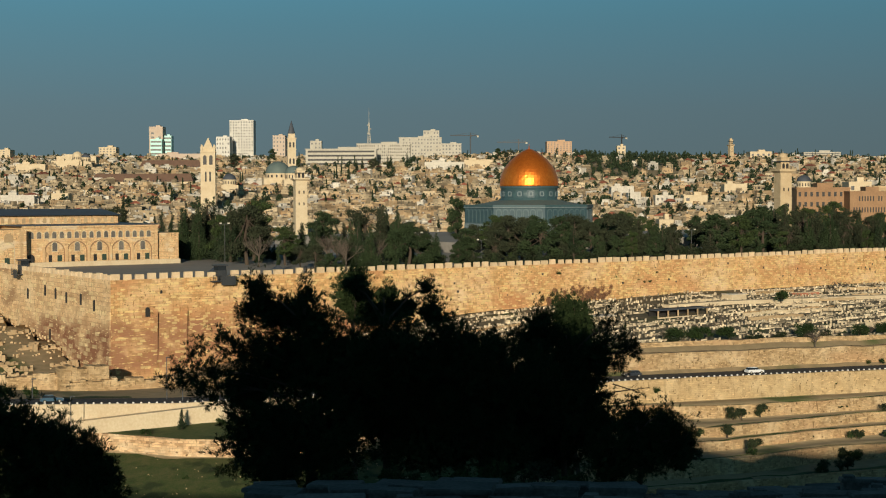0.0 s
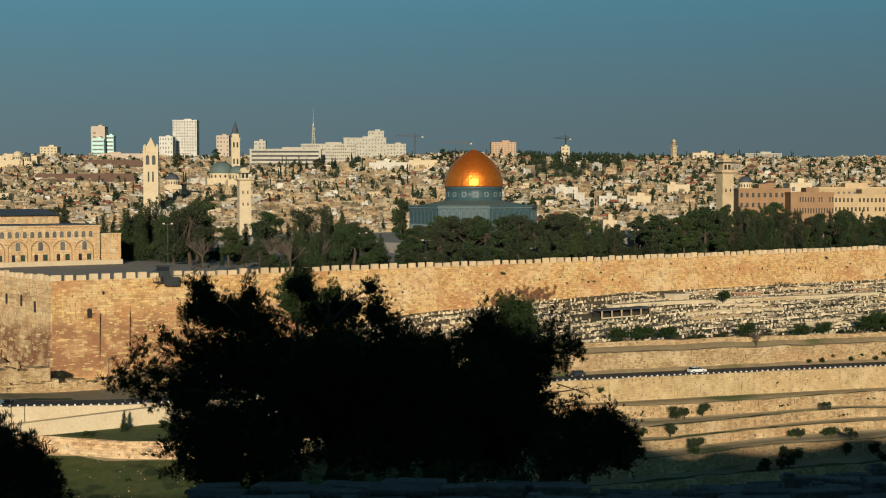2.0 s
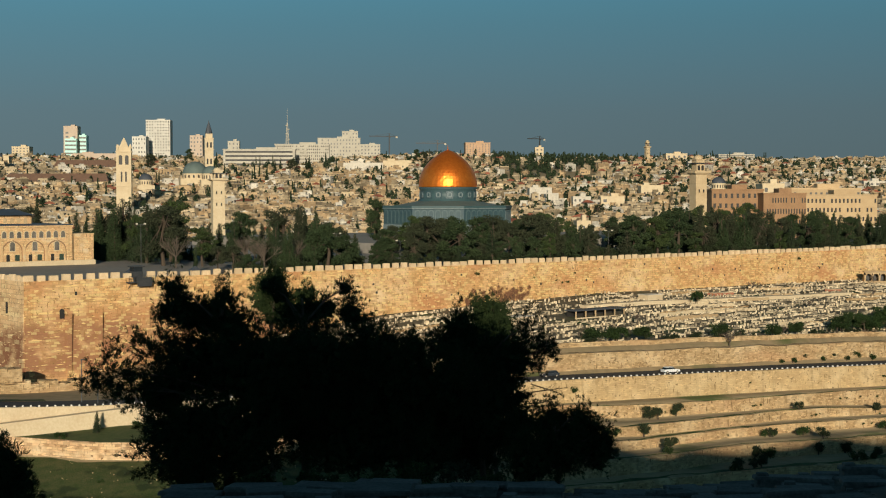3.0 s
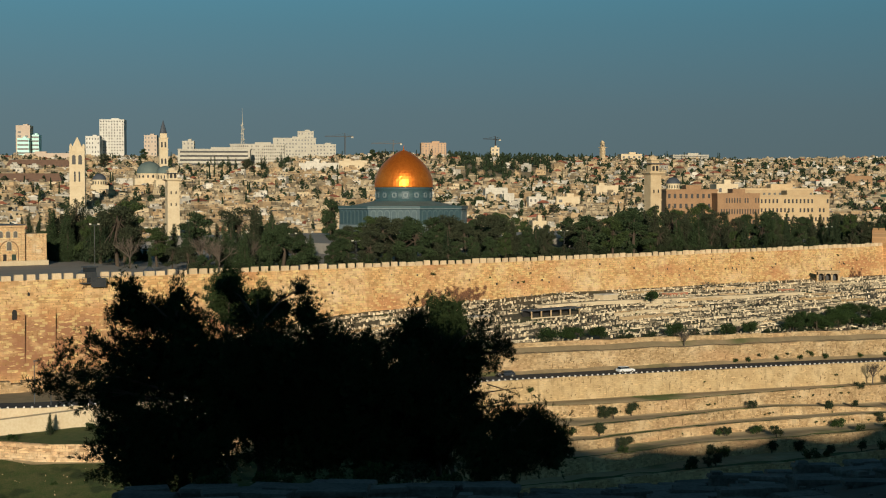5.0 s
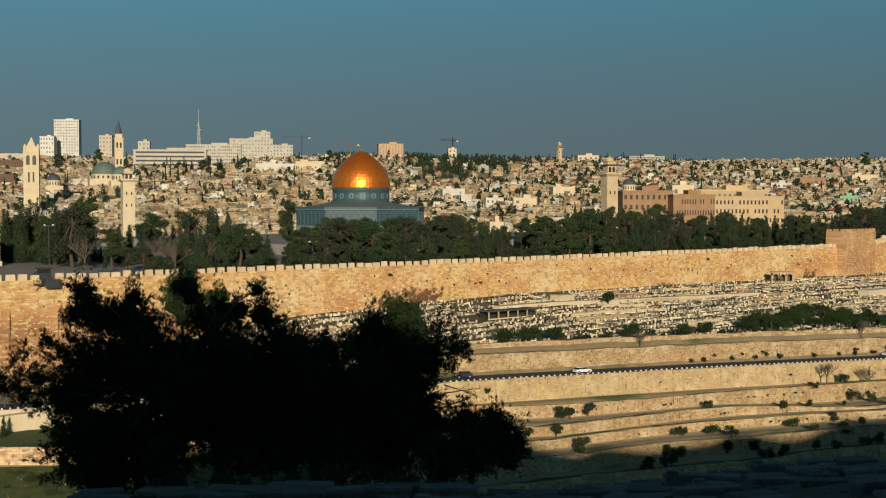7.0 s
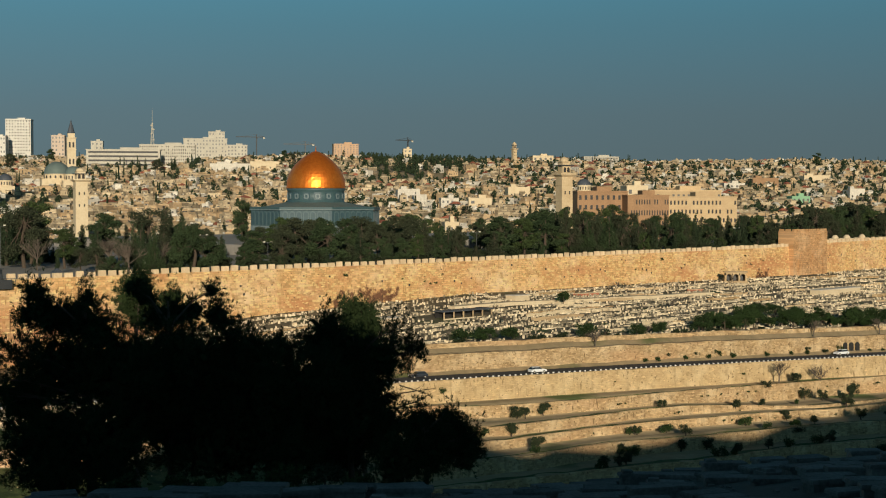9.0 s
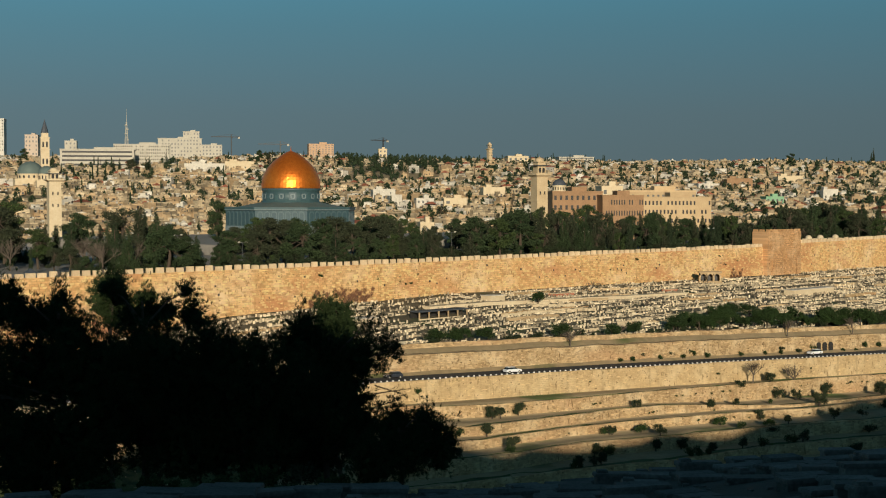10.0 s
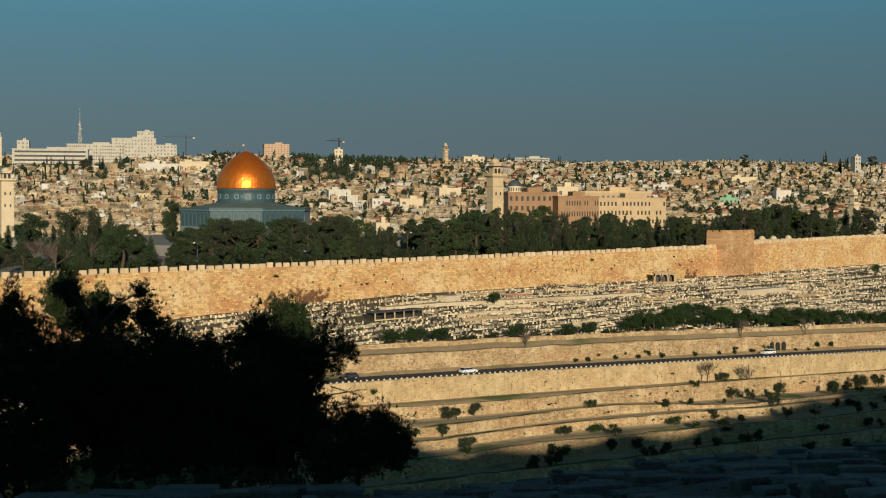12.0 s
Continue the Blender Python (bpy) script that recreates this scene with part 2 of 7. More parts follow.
def ground_z(x, y):
    p = Vector((x, y))
    a, b = (p - R0).dot(RD), (p - R0).dot(RN)
    s, q = (p - C).dot(E), (p - C).dot(N)
    if b > 125:
        z = lerp_table(NEAR, y - (0.20 * max(0, x - 14) if y > 0 else 0)) + 0.4 * noise.noise((x * 0.05, y * 0.05, 0))
        if y < -8:
            z += lerp_table(SKYLINE, x) * smooth((-8 - y) / 40)
            if y < -60:
                z += 1.2 * noise.noise((x * 0.06, 0, 5)) + 2.6 * noise.noise((x * 0.12, 0, 9))
        elif y > 12:
            z -= (3.2 * smooth((-x - 5.5) / 6) + 0.85 * math.exp(-((x - 14) / 7) ** 2)) * smooth((y - 12) / 15)
        return z
    rz = lerp_table(ROADZ, a)
    if b > 4:
        k = smooth((a + 62) / 30)
        z = (south_slope(a, b) * (1 - k) if k < 1 else 0) + (terraces(a, b) * k if k > 0 else 0)
        return z + (rz + 20.5) * max(0, 1 - (b - 4) / (40 if a > 0 else 8))
    if b > -4:
        return rz
    dr = -(b + 4)
    d1 = q if s > 0 else 1e9                     # outside the east rampart
    t2 = (p - C).dot(SW)
    n2 = (p - C).dot(Vector((-0.813, -0.582)))   # outside the south rampart
    d2 = n2 if t2 > 0 else 1e9
    if (s > 0 and q > -14) or (t2 > 0 and n2 > -14) or (s <= 0 and t2 <= 0):
        dw, bz = (max(q, 0), lerp_table(BASE, s)) if d1 <= d2 else (max(n2, 0), lerp_table(BASE, -t2))
        if s <= 0 and t2 <= 0:
            dw, bz = (p - C).length, -22.0
        t = dr / (dr + dw + 1e-6)
        step = 4.8 * smooth((a + 60) / 60) * min(1, dr / 7)
        return rz + step + (bz - rz - step) * t + 0.25 * noise.noise((x * 0.15, y * 0.15, 0)) * min(1, dr / 4)
    if q < 0 and q > -310 and s > -20 and s < 540 and t2 < 300:
        return min(-7.0, lerp_table(BASE, s if q > -40 else 100))
    d = y - 0.05 * x
    return lerp_table(CITY, d) + min(1, max(0, (d - 700) / 300)) * 9 * noise.noise((x * 0.004, y * 0.004, 3))


# ---------------------------------------------------------------- helpers for meshes
def part(name, bm, mat, parent=None, label=""):
    me = bpy.data.meshes.new(name)
    bm.to_mesh(me)
    bm.free()
    for m in (mat if isinstance(mat, (list, tuple)) else [mat]):
        me.materials.append(m)
    ob = new(name, me)
    ob.parent = parent
    if label:
        ob["label"] = label
    return ob


def mesh_part(name, verts, faces, mat, parent=None, label="", mats=None, flat=True):
    me = bpy.data.meshes.new(name)
    me.from_pydata(verts, [], faces)
    for m in (mat if isinstance(mat, (list, tuple)) else [mat]):
        me.materials.append(m)
    if mats:
        me.polygons.foreach_set("material_index", mats)
    if not flat:
        me.polygons.foreach_set("use_smooth", [True] * len(me.polygons))
    ob = new(name, me)
    ob.parent = parent
    if label:
        ob["label"] = label
    return ob


class Soup:
    """Vertices and faces gathered for one joined mesh."""

    def __init__(self):
        self.v, self.f, self.m = [], [], []

    def box(self, cx, cy, z0, z1, wx, wy, turn=0.0, top=1.0, mat=0, topmat=None):
        c, s, k = math.cos(turn), math.sin(turn), len(self.v)
        for z, g in ((z0, 1.0), (z1, top)):
            for ux, uy in ((-1, -1), (1, -1), (1, 1), (-1, 1)):
                px, py = ux * wx * g / 2, uy * wy * g / 2
                self.v.append((cx + px * c - py * s, cy + px * s + py * c, z))
        for q in ((0, 1, 5, 4), (1, 2, 6, 5), (2, 3, 7, 6), (3, 0, 4, 7), (4, 5, 6, 7), (3, 2, 1, 0)):
            self.f.append([k + i for i in q])
            self.m.append(mat)
        if topmat is not None:
            self.m[-2] = topmat
        return self

    def add(self, verts, faces, mat=0):
        k = len(self.v)
        self.v += [tuple(v) for v in verts]
        self.f += [[k + i for i in f] for f in faces]
        self.m += [mat] * len(faces)
        return self

    def tube(self, p0, p1, r0, r1, n=6, mat=0):
        p0, p1 = Vector(p0), Vector(p1)
        w = (p1 - p0).normalized()
        u = w.orthogonal().normalized()
        v = w.cross(u)
        ring = [(p, r, 2 * math.pi * i / n) for p, r in ((p0, r0), (p1, r1)) for i in range(n)]
        vs = [p + (u * math.cos(t) + v * math.sin(t)) * r for p, r, t in ring]
        fs = [[i, (i + 1) % n, n + (i + 1) % n, n + i] for i in range(n)] + [list(range(n))[::-1], [n + i for i in range(n)]]
        return self.add(vs, fs, mat)

    def lathe(self, prof, n=16, cx=0, cy=0, mat=0, turn=0.0):
        vs = [(cx + r * math.cos(turn + 2 * math.pi * i / n), cy + r * math.sin(turn + 2 * math.pi * i / n), z) for r, z in prof for i in range(n)]
        fs = [[j * n + i, j * n + (i + 1) % n, (j + 1) * n + (i + 1) % n, (j + 1) * n + i] for j in range(len(prof) - 1) for i in range(n)]
        fs.append([(len(prof) - 1) * n + i for i in range(n)])
        return self.add(vs, fs, mat)

    def make(self, name, mat, parent=None, label="", flat=True):
        return mesh_part(name, self.v, self.f, mat, parent, label, self.m if isinstance(mat, (list, tuple)) else None, flat)


def thing(name, x, y, z, turn, label, category, group="", kind=""):
    ob = new(name)
    ob.empty_display_size = 0.5
    ob.matrix_world = pose(x, y, z, 0, 0, math.degrees(turn))
    return tagged(ob, label, category, group, kind)


E_ANG, S_ANG, R_ANG = math.atan2(E.y, E.x), math.atan2(SW.y, SW.x), math.atan2(RD.y, RD.x)

STONE = material("pale_limestone", (0.52, 0.38, 0.22), (0.42, 0.29, 0.16), 0.25, 0.9, bump=0.05, rand=0.18)
WALL_E = ashlar("rampart_stone", ((0.80, 0.48, 0.21), (0.62, 0.345, 0.14)), (0.45, 0.27, 0.125), 0.6, 1.3, ((0.80, 0.59, 0.35), 0.10), [((0.56, 0.27, 0.12), 0.045, 0.52, 0.66)], 1.0, E, ((0.37, 0.18, 0.095), -20, -6.0, 205, 1.0), 0.6)
GATE_STONE = ashlar("gate_stone", ((0.58, 0.325, 0.15), (0.43, 0.23, 0.10)), (0.26, 0.17, 0.09), 0.8, 1.5, ((0.66, 0.44, 0.25), 0.15), None, 1.0, E, None, 0.25)
WALL_S = ashlar("south_rampart_stone", ((0.74, 0.50, 0.27), (0.62, 0.39, 0.20)), (0.44, 0.28, 0.15), 1.0, 2.6, ((0.76, 0.58, 0.35), 0.15), [((0.36, 0.22, 0.12), 0.05, 0.56, 0.64)], 1.0, SW, ((0.24, 0.11, 0.06), -22, -8, 360, 1.0), 0.45)
RETAIN = ashlar("terrace_stone", ((0.50, 0.345, 0.18), (0.37, 0.24, 0.118)), (0.30, 0.20, 0.11), 0.38, 0.75, ((0.70, 0.53, 0.32), 0.2), [((0.47, 0.29, 0.15), 0.05, 0.54, 0.66)], 0.8, RD, None, 0.55)
ROAD_WALL = ashlar("road_wall_stone", ((0.54, 0.385, 0.20), (0.47, 0.325, 0.165)), (0.46, 0.32, 0.17), 0.42, 0.8, ((0.66, 0.50, 0.29), 0.2), None, 0.3, RD, None, 0.12)
EARTH = material("dry_earth", (0.38, 0.28, 0.16), (0.26, 0.20, 0.11), 0.06, 0.95, bump=0.1, spots=((0.10, 0.12, 0.04), 0.035, 0.58))
PAVE = material("paving", (0.30, 0.27, 0.23), (0.24, 0.21, 0.18), 0.1, 0.9)
ASPHALT = material("asphalt", (0.05, 0.05, 0.052), (0.065, 0.062, 0.06), 0.4, 0.9)

CITY_STONE = material("town_stone", (0.49, 0.385, 0.245), (0.27, 0.205, 0.13), 0.16, 0.9, island=0.55)
CITY_WHITE = material("whitewashed_plaster", (0.64, 0.58, 0.48), (0.44, 0.39, 0.32), 0.1, 0.85, island=0.3)
CITY_TAN = material("tan_stone", (0.48, 0.34, 0.195), (0.33, 0.225, 0.125), 0.16, 0.9, island=0.35)
TILE = material("red_roof_tile", (0.34, 0.11, 0.06), (0.24, 0.09, 0.055), 0.4, 0.85, island=0.3)
ROOF = material("flat_roof", (0.20, 0.175, 0.145), (0.09, 0.082, 0.072), 0.1, 0.9, island=0.5)
DARK = material("dark_opening", (0.025, 0.024, 0.023), (0.045, 0.04, 0.035), 0.3, 0.5)
METAL = material("dark_metal", (0.05, 0.055, 0.06), (0.08, 0.08, 0.08), 0.8, 0.5, metal=0.3)
LEAD = material("lead_roof", (0.075, 0.085, 0.10), (0.055, 0.06, 0.07), 0.2, 0.6)
GOLD = material("gilded_plate", (1.0, 0.28, 0.038), (0.82, 0.19, 0.022), 0.6, 0.42, metal=0.8, fine=5)
BLUE = material("blue_glazed_tile", (0.034, 0.068, 0.086), (0.050, 0.090, 0.095), 0.5, 0.5, spec=0.4)
BLUE2 = material("turquoise_tile", (0.054, 0.100, 0.102), (0.038, 0.075, 0.085), 0.8, 0.5, spec=0.4)
MARBLE = material("grey_marble", (0.20, 0.24, 0.24), (0.13, 0.17, 0.18), 0.5, 0.6)
CREAM = material("cream_stone", (0.66, 0.54, 0.36), (0.56, 0.43, 0.27), 0.3, 0.9)
OCHRE = material("ochre_stone", (0.68, 0.46, 0.25), (0.55, 0.35, 0.18), 0.2, 0.9, bump=0.04, spots=((0.64, 0.5, 0.32), 0.3, 0.62))
TAN_STONE = material("weathered_tan_stone", (0.60, 0.46, 0.28), (0.46, 0.33, 0.19), 0.3, 0.9, bump=0.04)
ROSE_STONE = material("rose_stone", (0.54, 0.35, 0.22), (0.44, 0.28, 0.17), 0.15, 0.9)
PINK = material("pinkish_stone", (0.36, 0.215, 0.115), (0.26, 0.15, 0.08), 0.2, 0.9)
CONCRETE = material("pale_concrete", (0.52, 0.47, 0.38), (0.40, 0.36, 0.29), 0.12, 0.85)
GREENGLASS = material("green_glass", (0.26, 0.58, 0.50), (0.34, 0.64, 0.56), 0.05, 0.35, spec=0.6)
DOME_GREY = material("weathered_green_lead", (0.13, 0.17, 0.15), (0.10, 0.13, 0.12), 0.2, 0.7)
PINE_LEAF = material("pine_needles", (0.029, 0.046, 0.021), (0.048, 0.069, 0.030), 0.15, 0.8, spec=0.08, island=0.3)
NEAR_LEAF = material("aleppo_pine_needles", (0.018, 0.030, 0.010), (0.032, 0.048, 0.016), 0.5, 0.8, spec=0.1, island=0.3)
CYP_LEAF = material("cypress_foliage", (0.025, 0.038, 0.020), (0.039, 0.055, 0.027), 0.15, 0.8, spec=0.08, island=0.3)
OLIVE_LEAF = material("olive_foliage", (0.036, 0.046, 0.021), (0.022, 0.033, 0.013), 0.3, 0.75, spec=0.2, island=0.45)
GREEN_LEAF = material("fresh_green_foliage", (0.032, 0.058, 0.015), (0.021, 0.036, 0.012), 0.1, 0.75, spec=0.15, island=0.4)
BARE_TWIG = material("bare_twigs", (0.13, 0.10, 0.075), (0.09, 0.07, 0.055), 0.3, 0.9)
BARK = material("bark", (0.06, 0.045, 0.032), (0.09, 0.065, 0.045), 2.0, 0.95, bump=0.02)
GRASS = material("winter_grass", (0.055, 0.085, 0.020), (0.10, 0.105, 0.035), 0.12, 0.95, bump=0.08, spots=((0.03, 0.05, 0.014), 0.12, 0.56))
# foreground tombs: stone tone lowered so the colour carries part of the deep shade
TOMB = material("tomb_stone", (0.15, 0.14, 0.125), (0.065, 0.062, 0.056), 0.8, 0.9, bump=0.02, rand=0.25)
GRAVE = material("grave_stone", (0.66, 0.55, 0.38), (0.36, 0.28, 0.18), 0.5, 0.9, island=0.75)
GRASS_FRESH = material("fresh_winter_grass", (0.035, 0.062, 0.012), (0.095, 0.092, 0.032), 0.45, 0.95, bump=0.15, spots=((0.026, 0.040, 0.010), 0.2, 0.54))
ROUGH_WALL = ashlar("rough_wall_stone", ((0.66, 0.42, 0.23), (0.50, 0.30, 0.15)), (0.32, 0.20, 0.11), 0.5, 0.9, ((0.72, 0.56, 0.36), 0.3), None, 0.5, RD, None, 0.7)
MERLON = material("merlon_stone", (0.78, 0.60, 0.38), (0.62, 0.44, 0.26), 0.8, 0.9, bump=0.04, rand=0.12)
PALE_TILE = material("pale_patterned_tile", (0.088, 0.132, 0.137), (0.06, 0.10, 0.11), 1.2, 0.5, spec=0.4)
WHITE_PAINT = material("white_paint", (0.78, 0.76, 0.70), (0.66, 0.63, 0.56), 1.0, 0.7)
CAR_WHITE = material("white_car_paint", (0.75, 0.75, 0.74), (0.7, 0.7, 0.69), 1.0, 0.3, spec=0.5)
CAR_DARK = material("dark_car_paint", (0.03, 0.035, 0.045), (0.035, 0.04, 0.05), 1.0, 0.3, spec=0.5)
CAR_BLUE = material("blue_car_paint", (0.05, 0.10, 0.15), (0.05, 0.11, 0.16), 1.0, 0.3, spec=0.5)
GLASS = material("car_glass", (0.02, 0.025, 0.03), (0.03, 0.035, 0.04), 1.0, 0.1, spec=0.6)
RUBBER = material("tyre_rubber", (0.02, 0.02, 0.02), (0.03, 0.03, 0.03), 2.0, 0.9)
RED_CLOTH = material("red_tarpaulin", (0.38, 0.13, 0.07), (0.45, 0.2, 0.12), 0.6, 0.8)

CEMETERY_SOIL = material("cemetery_soil", (0.17, 0.135, 0.085), (0.08, 0.07, 0.042), 0.12, 0.95, bump=0.08, spots=((0.06, 0.075, 0.025), 0.08, 0.56))
HOTEL_WHITE = material("white_concrete", (0.66, 0.62, 0.54), (0.56, 0.52, 0.45), 0.05, 0.85)
FAR_WINDOW = material("far_window_glass", (0.15, 0.145, 0.13), (0.10, 0.095, 0.09), 0.2, 0.4)
PALE_BROWN = material("pale_brown_stone", (0.56, 0.44, 0.34), (0.48, 0.37, 0.28), 0.1, 0.85)
BROWN_TILE = material("brown_roof_tile", (0.20, 0.115, 0.075), (0.14, 0.085, 0.06), 0.4, 0.9)
HALL = ashlar("hall_stone", ((0.80, 0.53, 0.285), (0.68, 0.42, 0.205)), (0.40, 0.27, 0.15), 0.5, 1.0, ((0.66, 0.42, 0.22), 0.12), [((0.74, 0.58, 0.38), 0.10, 0.56, 0.64)], 0.7, E, None, 0.12)
SIGHT = 2527.0                   # sighting units to a slope of one: h to the right of +y, v above the eye


def sight(h, v, y):
    return Vector((h / SIGHT * y, y, EYE + v / SIGHT * y))

# ---------------------------------------------------------------- ground
def build_ground():
    bl = [-4300, -3400, -2800]
    bl += list(range(-2400, -1000, 100)) + list(range(-1000, -320, 40)) + list(range(-320, -12, 6)) + [-11, -8, -6, -4.0, 4.0]
    low = [4.6, 6.5] + [("rim", k, o) for k in range(5) for o in (-0.3, 0.3, "mid")] + [64, 76, 90, 105, 124.9, 125.1]
    bl += low
    bl += list(range(130, 330, 4)) + list(range(330, 460, 10)) + [500, 560, 640, 760]
    al = list(range(-4000, -400, 300)) + list(range(-400, -240, 20)) + list(range(-240, 420, 5)) + list(range(420, 600, 20)) + list(range(600, 4200, 300))
    vs = []
    def row(b, a):
        """The offset of one mesh row: fixed, or on a terrace's rim (south of the terraces, about the lawn's wall)."""
        if not isinstance(b, tuple):
            return b
        _, k, o = b
        here, on = lerp_table(RIMS[k][0], a), lerp_table(RIMS[k + 1][0], a) if k < 4 else 60.0
        t = here + o if o != "mid" else (here + on) / 2
        r = lerp_table(SOUTH_RIM, a)
        u = [r - 0.3, r + 0.3, r + 2, r + 4, r + 7, r + 10, r + 14, r + 17, r + 20, r + 23, r + 25, r + 27, r + 29, r + 31, r + 33][k * 3 + (-0.3, 0.3, "mid").index(o)]
        f = smooth((a + 62) / 30)
        return u * (1 - f) + t * f
    for b in bl:
        for a in al:
            p = R0 + RD * a + RN * row(b, a)
            vs.append((p.x, p.y, ground_z(p.x, p.y)))
    w = len(al)
    fs = [(j * w + i, j * w + i + 1, (j + 1) * w + i + 1, (j + 1) * w + i)[::-1] for j in range(len(bl) - 1) for i in range(w - 1)]
    g = mesh_part("ground", vs, fs, EARTH, flat=False)
    tagged(g, "dry earth hillside with patches of winter grass", "ground", kind="structure")


build_ground()


def slab(name, pts, z0, z1, mat, label, category):
    n = len(pts)
    s = Soup()
    s.add([(x, y, z0) for x, y in pts] + [(x, y, z1) for x, y in pts],
          [[i, (i + 1) % n, n + (i + 1) % n, n + i] for i in range(n)] + [list(range(n))[::-1], [n + i for i in range(n)]])
    return tagged(s.make(name, mat), label, category, kind="structure")


IN = -N                                                    # inwards from the east rampart
corner = C + IN * 1.5 + E * 0.5
far = C + E * 520
slab("esplanade", [corner, far + IN * 1.5, far + IN * 300, C + SW * 270 + E * 2], -8, 0, PAVE, "paved grey esplanade behind the ramparts", "pavement")


def rampart(name, start, way, outer, length, tops, mat, label):
    """A battered stone wall, 2.5 m thick, following the ground, with a row of square merlons."""
    w = tagged(new(name), label, "wall", kind="structure")
    s, step = Soup(), 6.0
    k = int(length / step) + 1
    vs = []
    for i in range(k):
        p = start + way * (i * step)
        base = ground_z(*(p + outer * 0.8)) - 1.5
        top = lerp_table(tops, i * step)
        for off, z in ((0.7, base), (0.0, top), (-2.5, top), (-2.5, -7.0)):
            vs.append((p.x + outer.x * off, p.y + outer.y * off, z))
    fs = [(4 * i + j, 4 * i + 4 + j, 4 * i + 5 + j, 4 * i + 1 + j) for i in range(k - 1) for j in range(3)]
    fs += [(0, 1, 2, 3), tuple(4 * (k - 1) + j for j in (3, 2, 1, 0))]
    if way.cross(outer) > 0:
        fs = [f[::-1] for f in fs]
    s.add(vs, fs)
    s.make("masonry", mat, w)
    ang = math.atan2(way.y, way.x)
    m = Soup().box(0, 0, 0, 1.3, 1.95, 0.7, 0, 0.96)
    me = None
    t = 1.2
    while t < length - 2:
        p = start + way * t - outer * 0.36
        z = lerp_table(tops, t)
        if me is None:
            ob = m.make("merlon", MERLON, w)
            me = ob.data
        else:
            ob = new("merlon", me)
            ob.parent = w
        ob.matrix_basis = pose(p.x, p.y, z - 0.02, 0, 0, math.degrees(ang)) @ Matrix.Diagonal((random.uniform(0.85, 1.1), 1, random.uniform(0.8, 1.1), 1))
        t += random.uniform(2.75, 3.1)
    return w


TOPS_E = [(0, 0.9), (150, 0.8), (300, 1.1), (345, 1.3), (372, 2.2), (460, 3.1), (520, 3.4)]
rampart("wall_east", C, E, N, 520, TOPS_E, WALL_E, "long honey-coloured limestone city rampart with square merlons")
rampart("wall_south", C, SW, Vector((-0.813, -0.582)), 260, [(0, 0.9), (300, 0.9)], WALL_S, "weathered limestone rampart of large blocks with a stained brown foot")

# ---------------------------------------------------------------- openings as pieces of their own
def arch_plate(w, h, depth=0.25, n=6):
    """An arched panel in the x-z plane that stands proud of y = 0 towards -y, its foot at z = 0."""
    r = w / 2
    prof = [(-r, 0.0), (r, 0.0)] + [(r * math.cos(math.pi * i / n), h - r + r * math.sin(math.pi * i / n)) for i in range(n + 1)]
    k = len(prof)
    s = Soup()
    s.add([(x, -depth, z) for x, z in prof] + [(x, 0.05, z) for x, z in prof],
          [list(range(k))] + [[(i + 1) % k, i, k + i, k + (i + 1) % k] for i in range(k)])
    return s


_shared = {}


def piece(name, key, soup_maker, mat, parent, m, label=""):
    """One more piece on a shared mesh, posed by m under its parent."""
    k = (name, key, mat.name)
    if k not in _shared:
        ob = soup_maker().make(name, mat, parent, label)
        _shared[k] = ob.data
    else:
        ob = new(name, _shared[k])
        ob.parent = parent
        if label:
            ob["label"] = label
    ob.matrix_basis = m
    return ob


def quad_box(w, d, h):
    return lambda: Soup().box(0, 0, 0, h, w, d)


